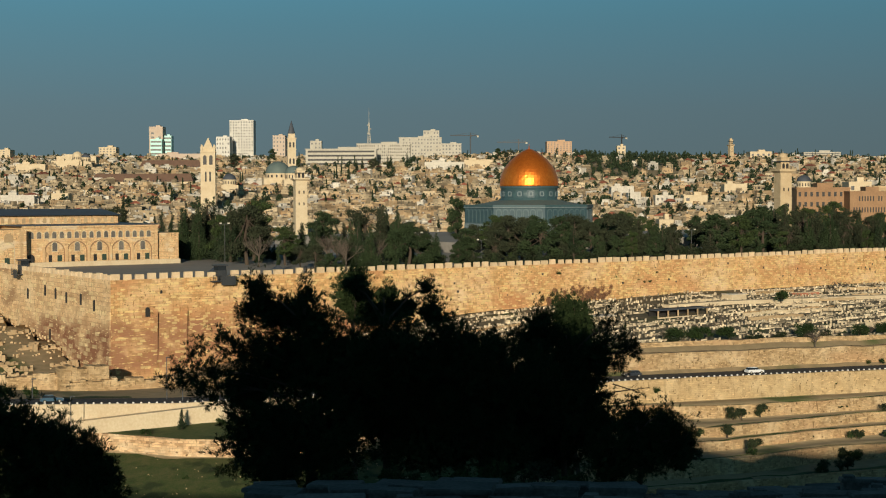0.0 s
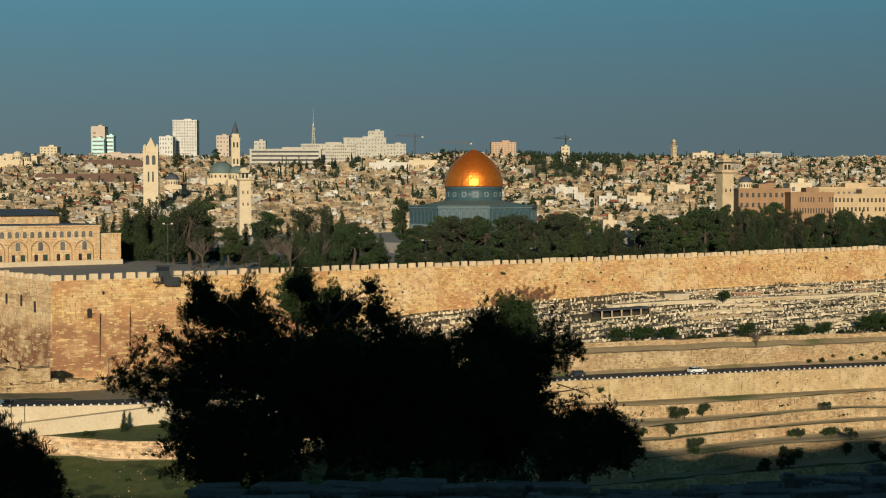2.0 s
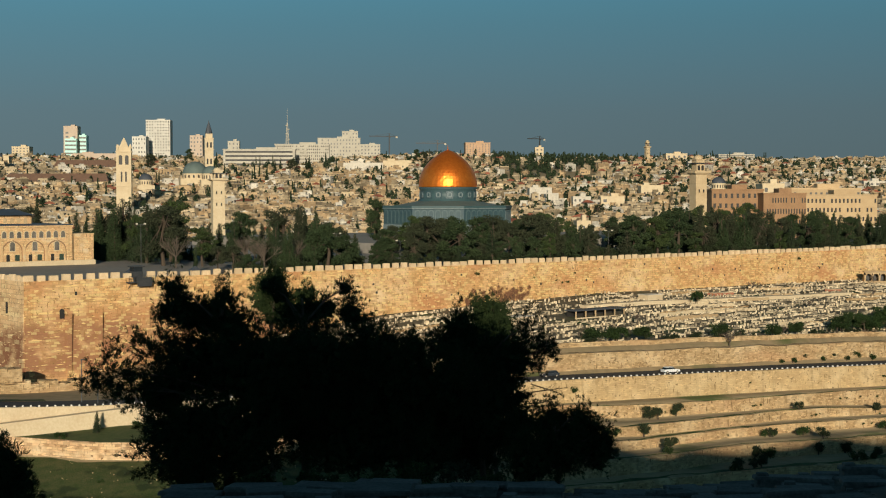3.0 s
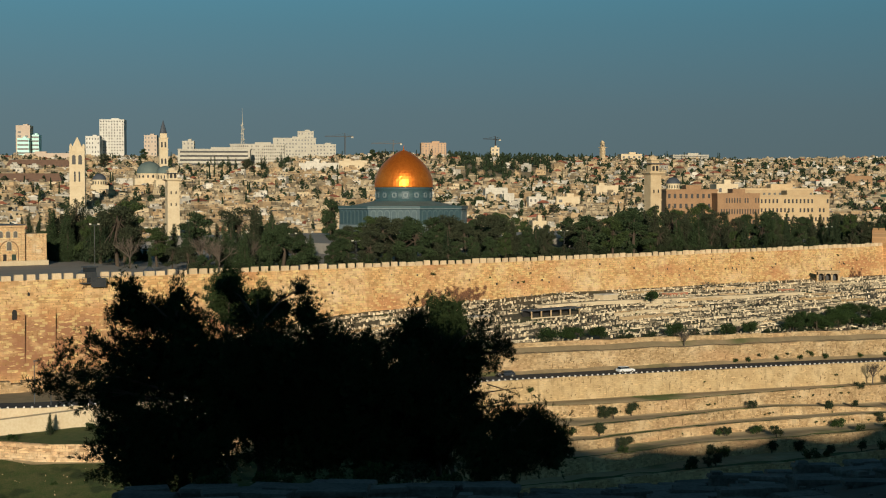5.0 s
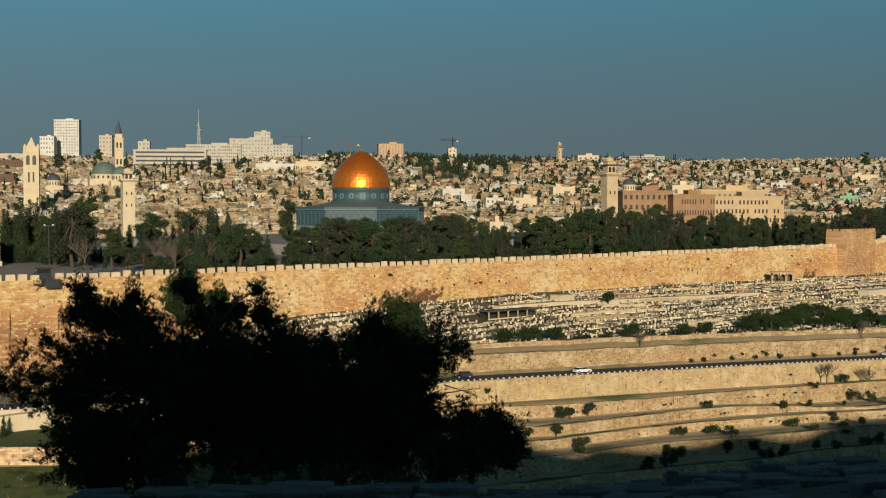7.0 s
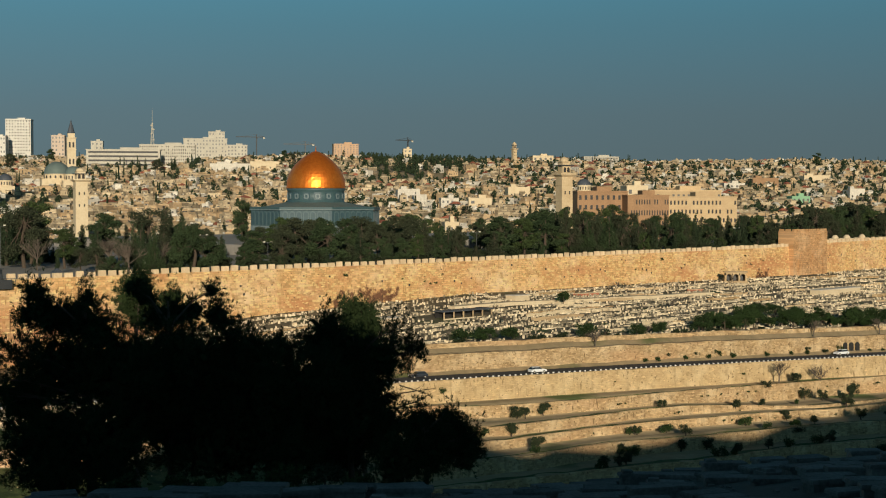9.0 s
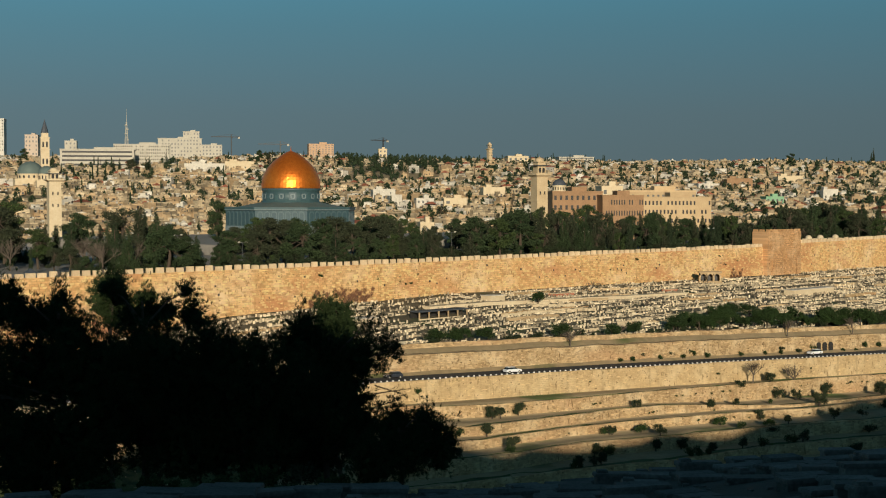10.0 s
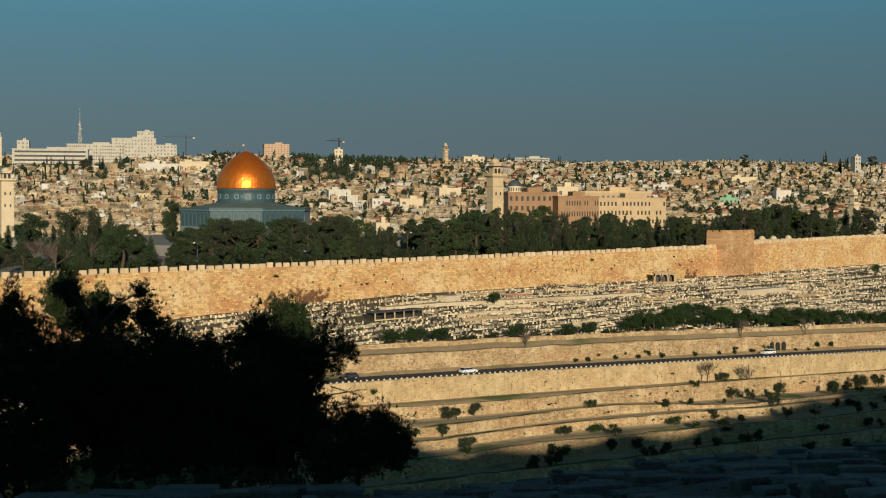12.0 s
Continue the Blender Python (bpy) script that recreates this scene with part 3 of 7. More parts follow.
def shrine():
    """The octagonal shrine with its gilded dome on a raised platform."""
    x, y = 35.9, 587.0
    t = thing("domed_shrine", x, y, 3.6, 0, "octagonal shrine in blue tiles under a gilded dome", "shrine")
    rc, turn = 26.9, radians(10)
    ap = rc * math.cos(math.pi / 8)
    octagon = Soup().lathe([(rc, 0), (rc, 12.0)], 8, turn=turn).make("octagon_wall", BLUE, t, "wall of dull blue glazed tiles")
    Soup().lathe([(rc + 0.25, 11.2), (rc + 0.45, 11.5), (rc + 0.45, 12.5), (rc - 0.4, 12.5), (rc - 0.5, 11.9)], 8, turn=turn).make("parapet", BLUE2, t, "turquoise tiled parapet band")
    Soup().lathe([(rc - 0.6, 11.8), (12.2, 14.5)], 8, turn=turn).make("octagon_roof", DOME_GREY, t, "low grey lead roof")
    Soup().lathe([(rc + 0.15, 0), (rc + 0.15, 4.8), (rc, 5.0)], 8, turn=turn).make("dado", MARBLE, t, "grey veined marble dado")
    Soup().lathe([(rc + 0.1, 11.3), (rc + 0.55, 11.35), (rc + 0.55, 11.65), (rc + 0.1, 11.7)], 8, turn=turn).make("frieze", MARBLE, t, "pale lettered frieze band")
    drum = Soup().lathe([(12.1, 14.0), (12.1, 14.6), (11.6, 14.8), (11.6, 19.0), (11.9, 19.3), (11.9, 20.0), (11.5, 20.1)], 48, turn=turn).make("drum", BLUE2, t, "drum of turquoise tiles", flat=False)
    for k in range(8):
        am = turn + math.pi / 4 * (k + 0.5)
        ux, uy = -math.sin(am), math.cos(am)
        for j in range(-3, 4):
            off = j * 2.72
            px, py = ap * math.cos(am) + ux * off, ap * math.sin(am) + uy * off
            rot = math.degrees(am) + 90
            piece("bay_frame", 0, lambda: arch_plate(2.25, 5.9, 0.14), PALE_TILE, octagon, pose(px, py, 5.1, 0, 0, rot))
            q = 0.16
            piece("window_lattice", 0, lambda: arch_plate(1.65, 5.1, 0.10), BLUE, octagon, pose(px + q * math.cos(am), py + q * math.sin(am), 5.4, 0, 0, rot))
    for k in range(16):
        am = 2 * math.pi * k / 16
        rot = math.degrees(am) + 90
        px, py = 11.55 * math.cos(am), 11.55 * math.sin(am)
        piece("drum_panel", 0, quad_box(2.9, 0.18, 3.0), BLUE, drum, pose(px, py, 15.4, 0, 0, rot))
        px, py = 11.7 * math.cos(am), 11.7 * math.sin(am)
        ring = lambda: Soup().box(0, 0, 0, 2.0, 1.5, 0.16).box(0, 0, 0.3, 1.7, 2.0, 0.12)
        piece("drum_ornament", k % 2, ring, MARBLE, drum, pose(px, py, 15.9, 0, 0, rot))
        px, py = 11.82 * math.cos(am), 11.82 * math.sin(am)
        piece("drum_window", 0, quad_box(0.9, 0.1, 1.2), BLUE, drum, pose(px, py, 16.3, 0, 0, rot))
    # gilded plates: flat facets in rings
    prof = [(11.75, 20.05), (12.0, 20.3), (12.0, 20.7)]
    for i in range(1, 19):
        a = i / 18
        prof.append((12.0 * (0.35 * math.cos(a * math.pi / 2) + 0.65 * (1 - math.sin(a * math.pi / 2) ** 2.25)) if i < 18 else 0.12, 20.7 + 14.7 * math.sin(a * math.pi / 2)))
    s = Soup()
    n = 60
    rr = random.Random(2)
    s.lathe(prof, n)
    s.v = [(vx * k, vy * k, vz) for (vx, vy, vz) in s.v for k in (1 + rr.uniform(-0.0028, 0.0028),)]
    s.make("gilded_dome", GOLD, t, "gilded dome of small plates")
    Soup().lathe([(0.2, 35.2), (0.3, 35.7), (0.15, 36.0), (0.22, 36.3), (0.08, 36.6), (0.05, 37.4)], 8).make("finial", GOLD, t, "gilded finial")
    # raised platform
    p = [Vector((x, y)) + E * a + IN * b for a, b in ((-80, -62), (85, -62), (85, 70), (-80, 70))]
    slab("platform", p, 0.0, 3.6, PAVE, "raised paved platform below the shrine", "pavement")
    for a in (-40, 5, 45):
        q = Vector((x, y)) + E * a - IN * 52
        ar = thing("arcade", q.x, q.y, 3.6, E_ANG, "free-standing pale stone arcade at a platform edge", "arcade", "arcades")
        for j in range(5):
            piece("column", 0, lambda: Soup().lathe([(0.35, 0), (0.28, 3.6), (0.45, 4.0)], 8), CREAM, ar, pose((j - 2) * 2.6, 0, 0))
        Soup().box(0, 0, 4.0, 6.2, 11.4, 0.9).box(0, 0, 6.2, 6.5, 11.8, 1.2).make("beam", CREAM, ar)


shrine()


def prayer_hall():
    k = Vector((-77.2, 421.0))
    t = thing("prayer_hall", k.x, k.y, 0, E_ANG, "long ochre stone prayer hall with rows of arched windows", "mosque")
    hall = Soup().box(-27, 16, 0, 11.3, 40, 32).box(-27, -0.1, 10.9, 11.45, 40.4, 0.5).make("main_wall", HALL, t)
    Soup().box(-3.5, 14, 0, 8.7, 7, 26).box(-3.5, 14, 8.7, 9.0, 7.3, 26.3).make("end_block", HALL, t)
    Soup().box(-5.5, 16, 9.0, 10.2, 2.8, 6).make("roof_house", CREAM, t)
    Soup().box(-50, 25, 11.3, 14.2, 74, 20).make("clerestory", HALL, t)
    Soup().add([(-88, 13.5, 14.2), (-12.4, 13.5, 14.2), (-12.4, 36.5, 14.2), (-88, 36.5, 14.2), (-86, 25, 16.2), (-14, 25, 16.0)],
               [(0, 1, 5, 4), (1, 2, 5), (2, 3, 4, 5), (3, 0, 4), (3, 2, 1, 0)]).make("lead_roof", LEAD, t, "dark grey lead roof")
    Soup().box(-28, 15, 11.45, 11.75, 42, 31).make("flat_roof", LEAD, t)
    Soup().box(-53.5, 12, -1, 10.6, 13, 30).box(-66, 10, -1, 9.0, 12, 30).make("south_block", HALL, t)
    Soup().box(-23.5, -0.35, 0, 1.35, 46.5, 0.9).make("plinth", CREAM, t, "white stone plinth")
    surround = lambda w, h: (lambda: arch_plate(w, h, 0.10))
    for i in range(17):
        px = -44.6 + i * 2.17
        piece("upper_window_frame", 0, surround(1.55, 2.1), CREAM, hall, pose(px, 0, 7.9))
        piece("upper_window", 0, lambda: arch_plate(1.15, 1.8, 0.16), ROOF, hall, pose(px, 0, 8.0))
    for i in range(24):
        piece("clerestory_window", 0, surround(1.0, 1.5), STONE, t, pose(-62 + i * 2.05, 15, 12.0))
    for i in range(5):
        px = -38.0 + i * 6.55
        piece("blind_arch", 0, lambda: arch_plate(5.9, 5.9, 0.06, 12), PINK, hall, pose(px, 0, 1.35))
        piece("blind_arch_infill", 0, lambda: arch_plate(5.3, 5.5, 0.10, 12), HALL, hall, pose(px, 0, 1.35))
        piece("window_frame", 0, surround(1.75, 2.9), CREAM, hall, pose(px, -0.06, 4.2))
        piece("window", 0, lambda: arch_plate(1.35, 2.5, 0.22), ROOF, hall, pose(px, 0, 4.4))
        piece("door", 0, quad_box(0.95, 0.3, 1.9), DARK, hall, pose(px - 1.3, -0.05, 1.4))
        piece("shutter", 0, quad_box(1.3, 0.3, 1.75), SHUTTER, hall, pose(px + 1.4, -0.05, 1.5))
        piece("buttress", 0, quad_box(0.8, 0.5, 5.6), OCHRE, t, pose(px - 3.2, -0.1, 0))
    piece("gateway", 0, lambda: arch_plate(1.9, 3.4, 0.3), DARK, t, pose(-44.9, -0.1, 0.2))
    piece("blind_arch", 1, lambda: arch_plate(4.6, 7.5, 0.1, 12), CREAM, t, pose(-52.5, -3, 0.0))
    piece("blind_arch_infill", 1, lambda: arch_plate(4.0, 7.1, 0.16, 12), HALL, t, pose(-52.5, -3, 0.0))
    piece("shutter", 0, quad_box(1.3, 0.3, 1.75), SHUTTER, t, pose(-52.5, -3.2, 1.2))
    piece("round_window", 0, lambda: arch_plate(2.4, 2.4, 0.2, 12), STONE, t, pose(-52.0, -3.05, 7.2))


SHUTTER = material("dark_green_shutter", (0.03, 0.055, 0.04), (0.045, 0.07, 0.05), 1.0, 0.6)
prayer_hall()


def sealed_gate():
    p = C + E * 348.6 + N * 2.2
    t = thing("sealed_gate", p.x, p.y, -10.5, E_ANG, "square stone gatehouse with two walled-up arches", "gatehouse")
    w, top = 24.0, 17.6
    tower = Soup().box(w / 2, 3.4, 0, top, w, 6.8, 0, 0.992).make("tower", GATE_STONE, t)
    for i in range(9):
        piece("merlon", 9, quad_box(1.9, 0.7, 0.9), GATE_STONE, tower, pose(1.3 + i * 2.68, 0.5, top - 0.02))
    for i in range(2):
        piece("merlon", 8, quad_box(0.7, 1.9, 0.9), GATE_STONE, tower, pose(0.5, 2.8 + i * 2.8, top - 0.02))
    for cx in (8.0, 16.6):
        piece("arch_band", 0, lambda: arch_plate(7.0, 10.6, 0.3, 14), GATE_STONE, tower, pose(cx, 0.05, 0))
        piece("arch_infill", 0, lambda: arch_plate(5.6, 9.6, 0.36, 14), GATE_STONE, tower, pose(cx, 0.05, 0))
    for cx in (3.6, 12.3, 20.9):
        piece("pilaster", 0, quad_box(1.0, 0.7, 7.0), GATE_STONE, tower, pose(cx, 0, 0))
    q = C + E * 392 - N * 6
    for i, a in enumerate((0, 9, 21)):
        r = thing("rampart_hut", q.x + E.x * a, q.y + E.y * a, 0, E_ANG, "small domed stone hut behind the rampart", "hut", "huts behind the rampart")
        Soup().box(0, 0, 0, 3.6, 3 + i, 4).make("hut_wall", CREAM, r)
        Soup().lathe([(1.4, 3.6), (1.3, 4.2), (0.8, 4.8), (0.1, 5.0)], 12).make("hut_dome", CREAM, r, flat=False)


sealed_gate()


def pavilion():
    p = C + E * 300 + N * 9.5
    t = thing("arched_pavilion", p.x, p.y, ground_z(p.x, p.y) + 0.9, -0.22, "small stone pavilion with three open arches", "pavilion")
    t.scale = (0.85, 0.85, 0.8)
    for i in range(4):
        piece("pier", 0, quad_box(0.7, 3.4, 2.4), STONE, t, pose(-4.2 + i * 2.8, 0, 0))
    for i in range(3):
        s = Soup()
        n = 8
        pts = [(1.05 * math.cos(math.pi * j / n), 2.0 + 1.05 * math.sin(math.pi * j / n)) for j in range(n + 1)]
        vs = []
        for yy in (-1.7, 1.7):
            vs += [(px, yy, pz) for px, pz in pts] + [(px * 1.33, yy, 3.6) for px, pz in pts]
        m = n + 1
        fs = [(j, j + 1, m + j + 1, m + j)[::-1] for j in range(n)] + [(2 * m + j, 2 * m + j + 1, 3 * m + j + 1, 3 * m + j) for j in range(n)]
        fs += [(j, 2 * m + j, 2 * m + j + 1, j + 1)[::-1] for j in range(n)]
        s.add(vs, fs)
        o = s.make("arch", STONE, t)
        o.location = (-2.8 + i * 2.8, 0, 0)
    Soup().box(0, 0, 3.6, 4.2, 9.6, 3.9).make("roof_slab", STONE, t)
    Soup().box(0, 0, -1.6, 0.02, 9.6, 4.2).make("plinth", STONE, t)
    # near-black backing stands in for the shade inside the arches
    Soup().box(0, 1.55, 0, 3.6, 8.6, 0.3).make("back_wall", DARK, t)


pavilion()


def lookout(s_at, start, way, outer, w, label):
    p = start + way * s_at
    t = thing("guard_post", p.x, p.y, 0, math.atan2(way.y, way.x) + (0 if way is E else math.pi), label, "guard post", "guard posts on the rampart")
    Soup().box(0, -0.6, -0.3, -0.05, w, 2.4).make("deck", METAL, t)
    for i in range(7):
        piece("rail_post", 0, quad_box(0.09, 0.09, 1.4), METAL, t, pose(-w / 2 + i * w / 6, -1.75, -0.1))
    Soup().box(0, -1.75, 1.2, 1.3, w, 0.1).box(0, -1.75, 0.55, 0.62, w, 0.08).box(0.6, -1.7, -1.1, 1.0, w * 0.55, 0.12).make("railing", METAL, t)
    cabin = Soup().box(-0.3, 0.8, -0.05, 2.3, 2.3, 2.2).box(-0.3, 0.8, 3.3, 3.6, 2.9, 2.8).make("cabin", METAL, t, "dark metal cabin")
    Soup().box(-0.3, 0.8, 2.3, 3.3, 2.2, 2.1).make("glazing", GLASS, cabin)
    for i in range(2):
        piece("bracket", 0, lambda: Soup().tube((0, -1.6, -0.2), (0, 0.0, -1.6), 0.08, 0.08), METAL, t, pose((i - 0.5) * w * 0.8, 0, 0))


lookout(27.5, C, E, N, 6.6, "dark metal guard post with a railed deck")
lookout(58, C, SW, None, 4.0, "small dark metal guard post on the south rampart")

# ---------------------------------------------------------------- town
MATS = [CITY_STONE, CITY_WHITE, TILE, DARK, ROOF, METAL, CITY_TAN]


def house_shape(rng, tiled):
    """Volumes, wall tone and roof of one town house, about its foot."""
    w, d, h = rng.uniform(4.8, 10), rng.uniform(5, 9), rng.choice((3.0, 3.3, 3.6, 4.0, 4.6, 5.4, 6.4))
    tone = rng.choices((0, 1, 6), (0.55, 0.15, 0.3))[0]
    vols = [(0, 0, w, d, h)]
    if rng.random() < 0.7:
        w2, d2 = w * rng.uniform(0.25, 0.6), d * rng.uniform(0.4, 0.8)
        vols.append((rng.uniform(-0.5, 0.5) * (w - w2), (d - d2) / 2 * rng.uniform(0, 1), w2, d2, h + rng.choice((1.2, 1.8, 2.4))))
    if rng.random() < 0.6:
        w3 = w * rng.uniform(0.4, 0.8)
        vols.append((rng.choice((-1, 1)) * (w + w3) / 2 * 0.98, rng.uniform(-2, 1), w3, d * 0.8, h * rng.uniform(0.5, 0.85)))
    roof = rng.choices(("flat", "tile", "dome"), (0.9 - tiled, tiled, 0.1))[0]
    return vols, tone, roof


def add_house(wall, roofs, wins, clutter, rng, x, y, z, turn, tiled=0.14):
    """The parts of a house go to four gatherers; wins gets (x, y, z, turn, w, h)."""
    vols, tone, roof = house_shape(rng, tiled)
    c, s = math.cos(turn), math.sin(turn)
    at = lambda px, py: (x + px * c - py * s, y + px * s + py * c)
    for i, (cx, cy, w, d, h) in enumerate(vols):
        px, py = at(cx, cy)
        wall.box(px, py, z - 4, z + h, w, d, turn, 1.0, tone, 4)
        if roof == "flat" or i == 0:
            for ox, oy, ww, dd in ((0, -d / 2 + 0.15, w, 0.3), (-w / 2 + 0.15, 0, 0.3, d), (w / 2 - 0.15, 0, 0.3, d)):
                qx, qy = at(cx + ox, cy + oy)
                wall.box(qx, qy, z + h - 0.05, z + h + 0.65, ww, dd, turn, 1.0, tone)
        top = i == len(vols) - 1 if len(vols) < 3 else i == 1
        if roof == "tile" and top:
            if len(vols) == 1 or w > 4.5:
                hip = [at(cx + ux, cy + uy) for ux, uy in ((-w / 2 - 0.5, -d / 2 - 0.5), (w / 2 + 0.5, -d / 2 - 0.5), (w / 2 + 0.5, d / 2 + 0.5), (-w / 2 - 0.5, d / 2 + 0.5), (-w * 0.2, 0), (w * 0.2, 0))]
                roofs.add([(*p, z + h + (0.66 if k < 4 else 2.6)) for k, p in enumerate(hip)], [(0, 1, 5, 4), (1, 2, 5), (2, 3, 4, 5), (3, 0, 4), (3, 2, 1, 0)], 2)
        elif roof == "dome" and top:
            r = min(w, d) * 0.40
            roofs.lathe([(r, z + h), (r * 0.95, z + h + r * 0.4), (r * 0.7, z + h + r * 0.75), (r * 0.3, z + h + r * 0.95), (0.05, z + h + r)], 10, px, py, tone)
        floors = max(1, int(h / 3.0))
        for f in range(floors):
            zz = z + 0.9 + f * 3.0
            k = max(1, int(w / 2.4))
            for j in range(k):
                if rng.random() < 0.8:
                    wx, wy = at(cx - w / 2 + (j + 0.5 + rng.uniform(-0.2, 0.2)) * w / k, cy - d / 2 - 0.03)
                    wins.append((wx, wy, zz, turn, rng.choice((0.7, 0.9, 1.1, 1.9)), rng.choice((1.0, 1.3, 1.7))))
            for side in (-1, 1):
                if rng.random() < 0.6:
                    wx, wy = at(cx + side * (w / 2 + 0.03), cy + rng.uniform(-0.25, 0.25) * d)
                    wins.append((wx, wy, zz, turn + side * math.pi / 2, 1.0, 1.5))
    cx, cy, w, d, h = vols[0]
    for _ in range(rng.choice((0, 1, 2, 3))):
        px, py = at(cx + rng.uniform(-0.4, 0.4) * w, cy + rng.uniform(-0.35, 0.3) * d)
        if rng.random() < 0.6:
            clutter.box(px, py, z + h, z + h + 1.5, 0.9, 0.9, turn, 0.9, rng.choice((1, 1, 5, 3)))
        else:
            clutter.box(px, py, z + h, z + h + 1.2, 2.2, 0.5, turn + 0.3, 0.8, 5)
    if rng.random() < 0.35:
        px, py = at(cx + rng.uniform(-0.4, 0.4) * w, cy)
        clutter.box(px, py, z + h, z + h + rng.uniform(2, 4), 0.14, 0.14, turn, 1, 5)


# landmarks stand clear of houses: (h from, h to, depth from, depth to)
KEEP = [(-440, -380, 960, 1040), (-320, -235, 1060, 1190), (-268, -232, 720, 800), (580, 1010, 655, 740), (-300, -30, 1580, 1720), (590, 625, 640, 700)]


def free(x, y):
    h = x / y * SIGHT
    return not any(a <= h <= b and c <= y <= d for a, b, c, d in KEEP)


def town():
    rng = random.Random(11)
    # a few house shapes, then placed over the near quarter as things of their own
    models = []
    for k in range(26):
        t = thing("town_house", 0, 0, 0, 0, "flat-roofed limestone town house with small dark windows", "house", "houses of the old town")
        wall, roofs, wins, clutter = Soup(), Soup(), [], Soup()
        add_house(wall, roofs, wins, clutter, rng, 0, 0, 0, 0)
        if 2 in roofs.m:
            t["label"] = "limestone town house with a red tiled roof"
        elif any(len(f) > 4 for f in roofs.f):
            t["label"] = "limestone town house with a small stone dome"
        elif wall.m[0] == 1:
            t["label"] = "whitewashed town house with a flat roof"
        wall.make("wall", MATS, t)
        if roofs.f:
            roofs.make("roof", MATS, t)
        if clutter.f:
            clutter.make("water_tank", MATS, t)
        for wx, wy, wz, wt, ww, wh in rng.sample(wins, min(len(wins), 6)):
            piece("window", (ww, wh), lambda: Soup().box(0, 0, 0, wh, ww, 0.08), DARK, t, pose(wx, wy, wz, 0, 0, math.degrees(wt)))
        models.append(t)
    spots = []
    y = 706.0
    while y < 1010 and len(spots) < 228:
        x = -0.335 * y + rng.uniform(0, 10)
        while x < 0.585 * y:
            if free(x, y) and rng.random() < 0.9:
                spots.append((x, y + rng.uniform(-7, 7)))
            x += rng.uniform(14, 23)
        y += rng.uniform(13, 16)
    used = set()
    for x, y in spots:
        t = rng.choice(models)
        m = pose(x, y, ground_z(x, y) - 0.3, 0, 0, math.degrees(E_ANG) * 0.4 + rng.uniform(-50, 50))
        if t not in used:
            used.add(t)
            t.matrix_world = m
        else:
            copy_thing(t, m)
    for t in models:
        if t not in used:
            x = rng.uniform(-150, 300)
            t.matrix_world = pose(x, 720, ground_z(x, 720) - 0.3, 0, 0, 10)
    # the quarters behind, joined
    wall, roofs, wins, clutter = Soup(), Soup(), [], Soup()
    y = y + 4
    while y < 2250:
        gap = 9.4 + (y - 900) * 0.0065
        x = -0.345 * y + rng.uniform(0, 10)
        while x < 0.60 * y:
            if free(x, y) and rng.random() < 0.93 and not (240 < x / y * SIGHT < 430 and y > 1330 and rng.random() < 0.75):
                add_house(wall, roofs, wins, clutter, rng, x, y + rng.uniform(-6, 6), ground_z(x, y) - 0.3, rng.uniform(-0.9, 1.0), 0.5 if 180 < x / y * SIGHT < 720 and y > 1150 else 0.16)
            x += gap * rng.uniform(0.85, 1.6)
        y += gap * rng.uniform(1.0, 1.3)
    openings = Soup()
    for wx, wy, wz, wt, ww, wh in wins:
        c, s = math.cos(wt) * ww / 2, math.sin(wt) * ww / 2
        openings.add([(wx - c, wy - s, wz), (wx + c, wy + s, wz), (wx + c, wy + s, wz + wh), (wx - c, wy - s, wz + wh)], [(0, 1, 2, 3)])
    q = tagged(new("distant_houses"), "crowded flat-roofed limestone houses up to the skyline", "houses", kind="stuff")
    wall.make("walls", MATS, q)
    roofs.make("roofs", MATS, q)
    clutter.make("roof_clutter", MATS, q)
    openings.make("windows", DARK, q)


town()


def depth_for(h, v, tall):
    """The distance at which a building of that height on the town's slope reaches the slope line v."""
    y = 900.0
    while y < 2300 and ground_z(h / SIGHT * y, y) + tall < EYE + v / SIGHT * y:
        y += 10
    return y


def tower_block(name, h0, h1, vtop, y, depth, floors, mat, label, category, base=None, band=FAR_WINDOW, cols=0, turn=0.0):
    """A modern block: body, roof slab, and one band of windows or single windows a floor."""
    p0, p1 = sight(h0, 0, y), sight(h1, vtop, y)
    w, cx = p1.x - p0.x, (p0.x + p1.x) / 2
    z0 = ground_z(cx, y) - 5 if base is None else base
    hgt = p1.z - z0
    t = thing(name, cx, y, z0, turn, label, category)
    wall = Soup().box(0, depth / 2, 0, hgt, w, depth).make("wall", mat, t)
    Soup().box(0, depth / 2, hgt, hgt + 0.8, w * 1.02, depth * 1.02).box(w * 0.1, depth / 2, hgt + 0.8, hgt + 3.0, w * 0.3, depth * 0.4).make("roof", mat, t)
    fh = (hgt - 5) / floors
    skip = random.Random(int(h0 * 3 + y))
    for f in range(floors):
        z = 5 + f * fh + fh * 0.25
        if cols:
            for c in range(cols):
                if skip.random() < 0.18:
                    continue
                piece("window", (round(w / cols, 1), round(fh, 1)), lambda: Soup().box(0, -0.05, 0, fh * 0.45, w / cols * 0.42, 0.25), band, wall, pose(-w / 2 + (c + 0.5) * w / cols, 0, z))
        else:
            piece("window_band", (round(w, 1), round(fh, 1)), lambda: Soup().box(0, -0.05, 0, fh * 0.45, w * 0.94, 0.3), band, wall, pose(0, 0, z))
    return t


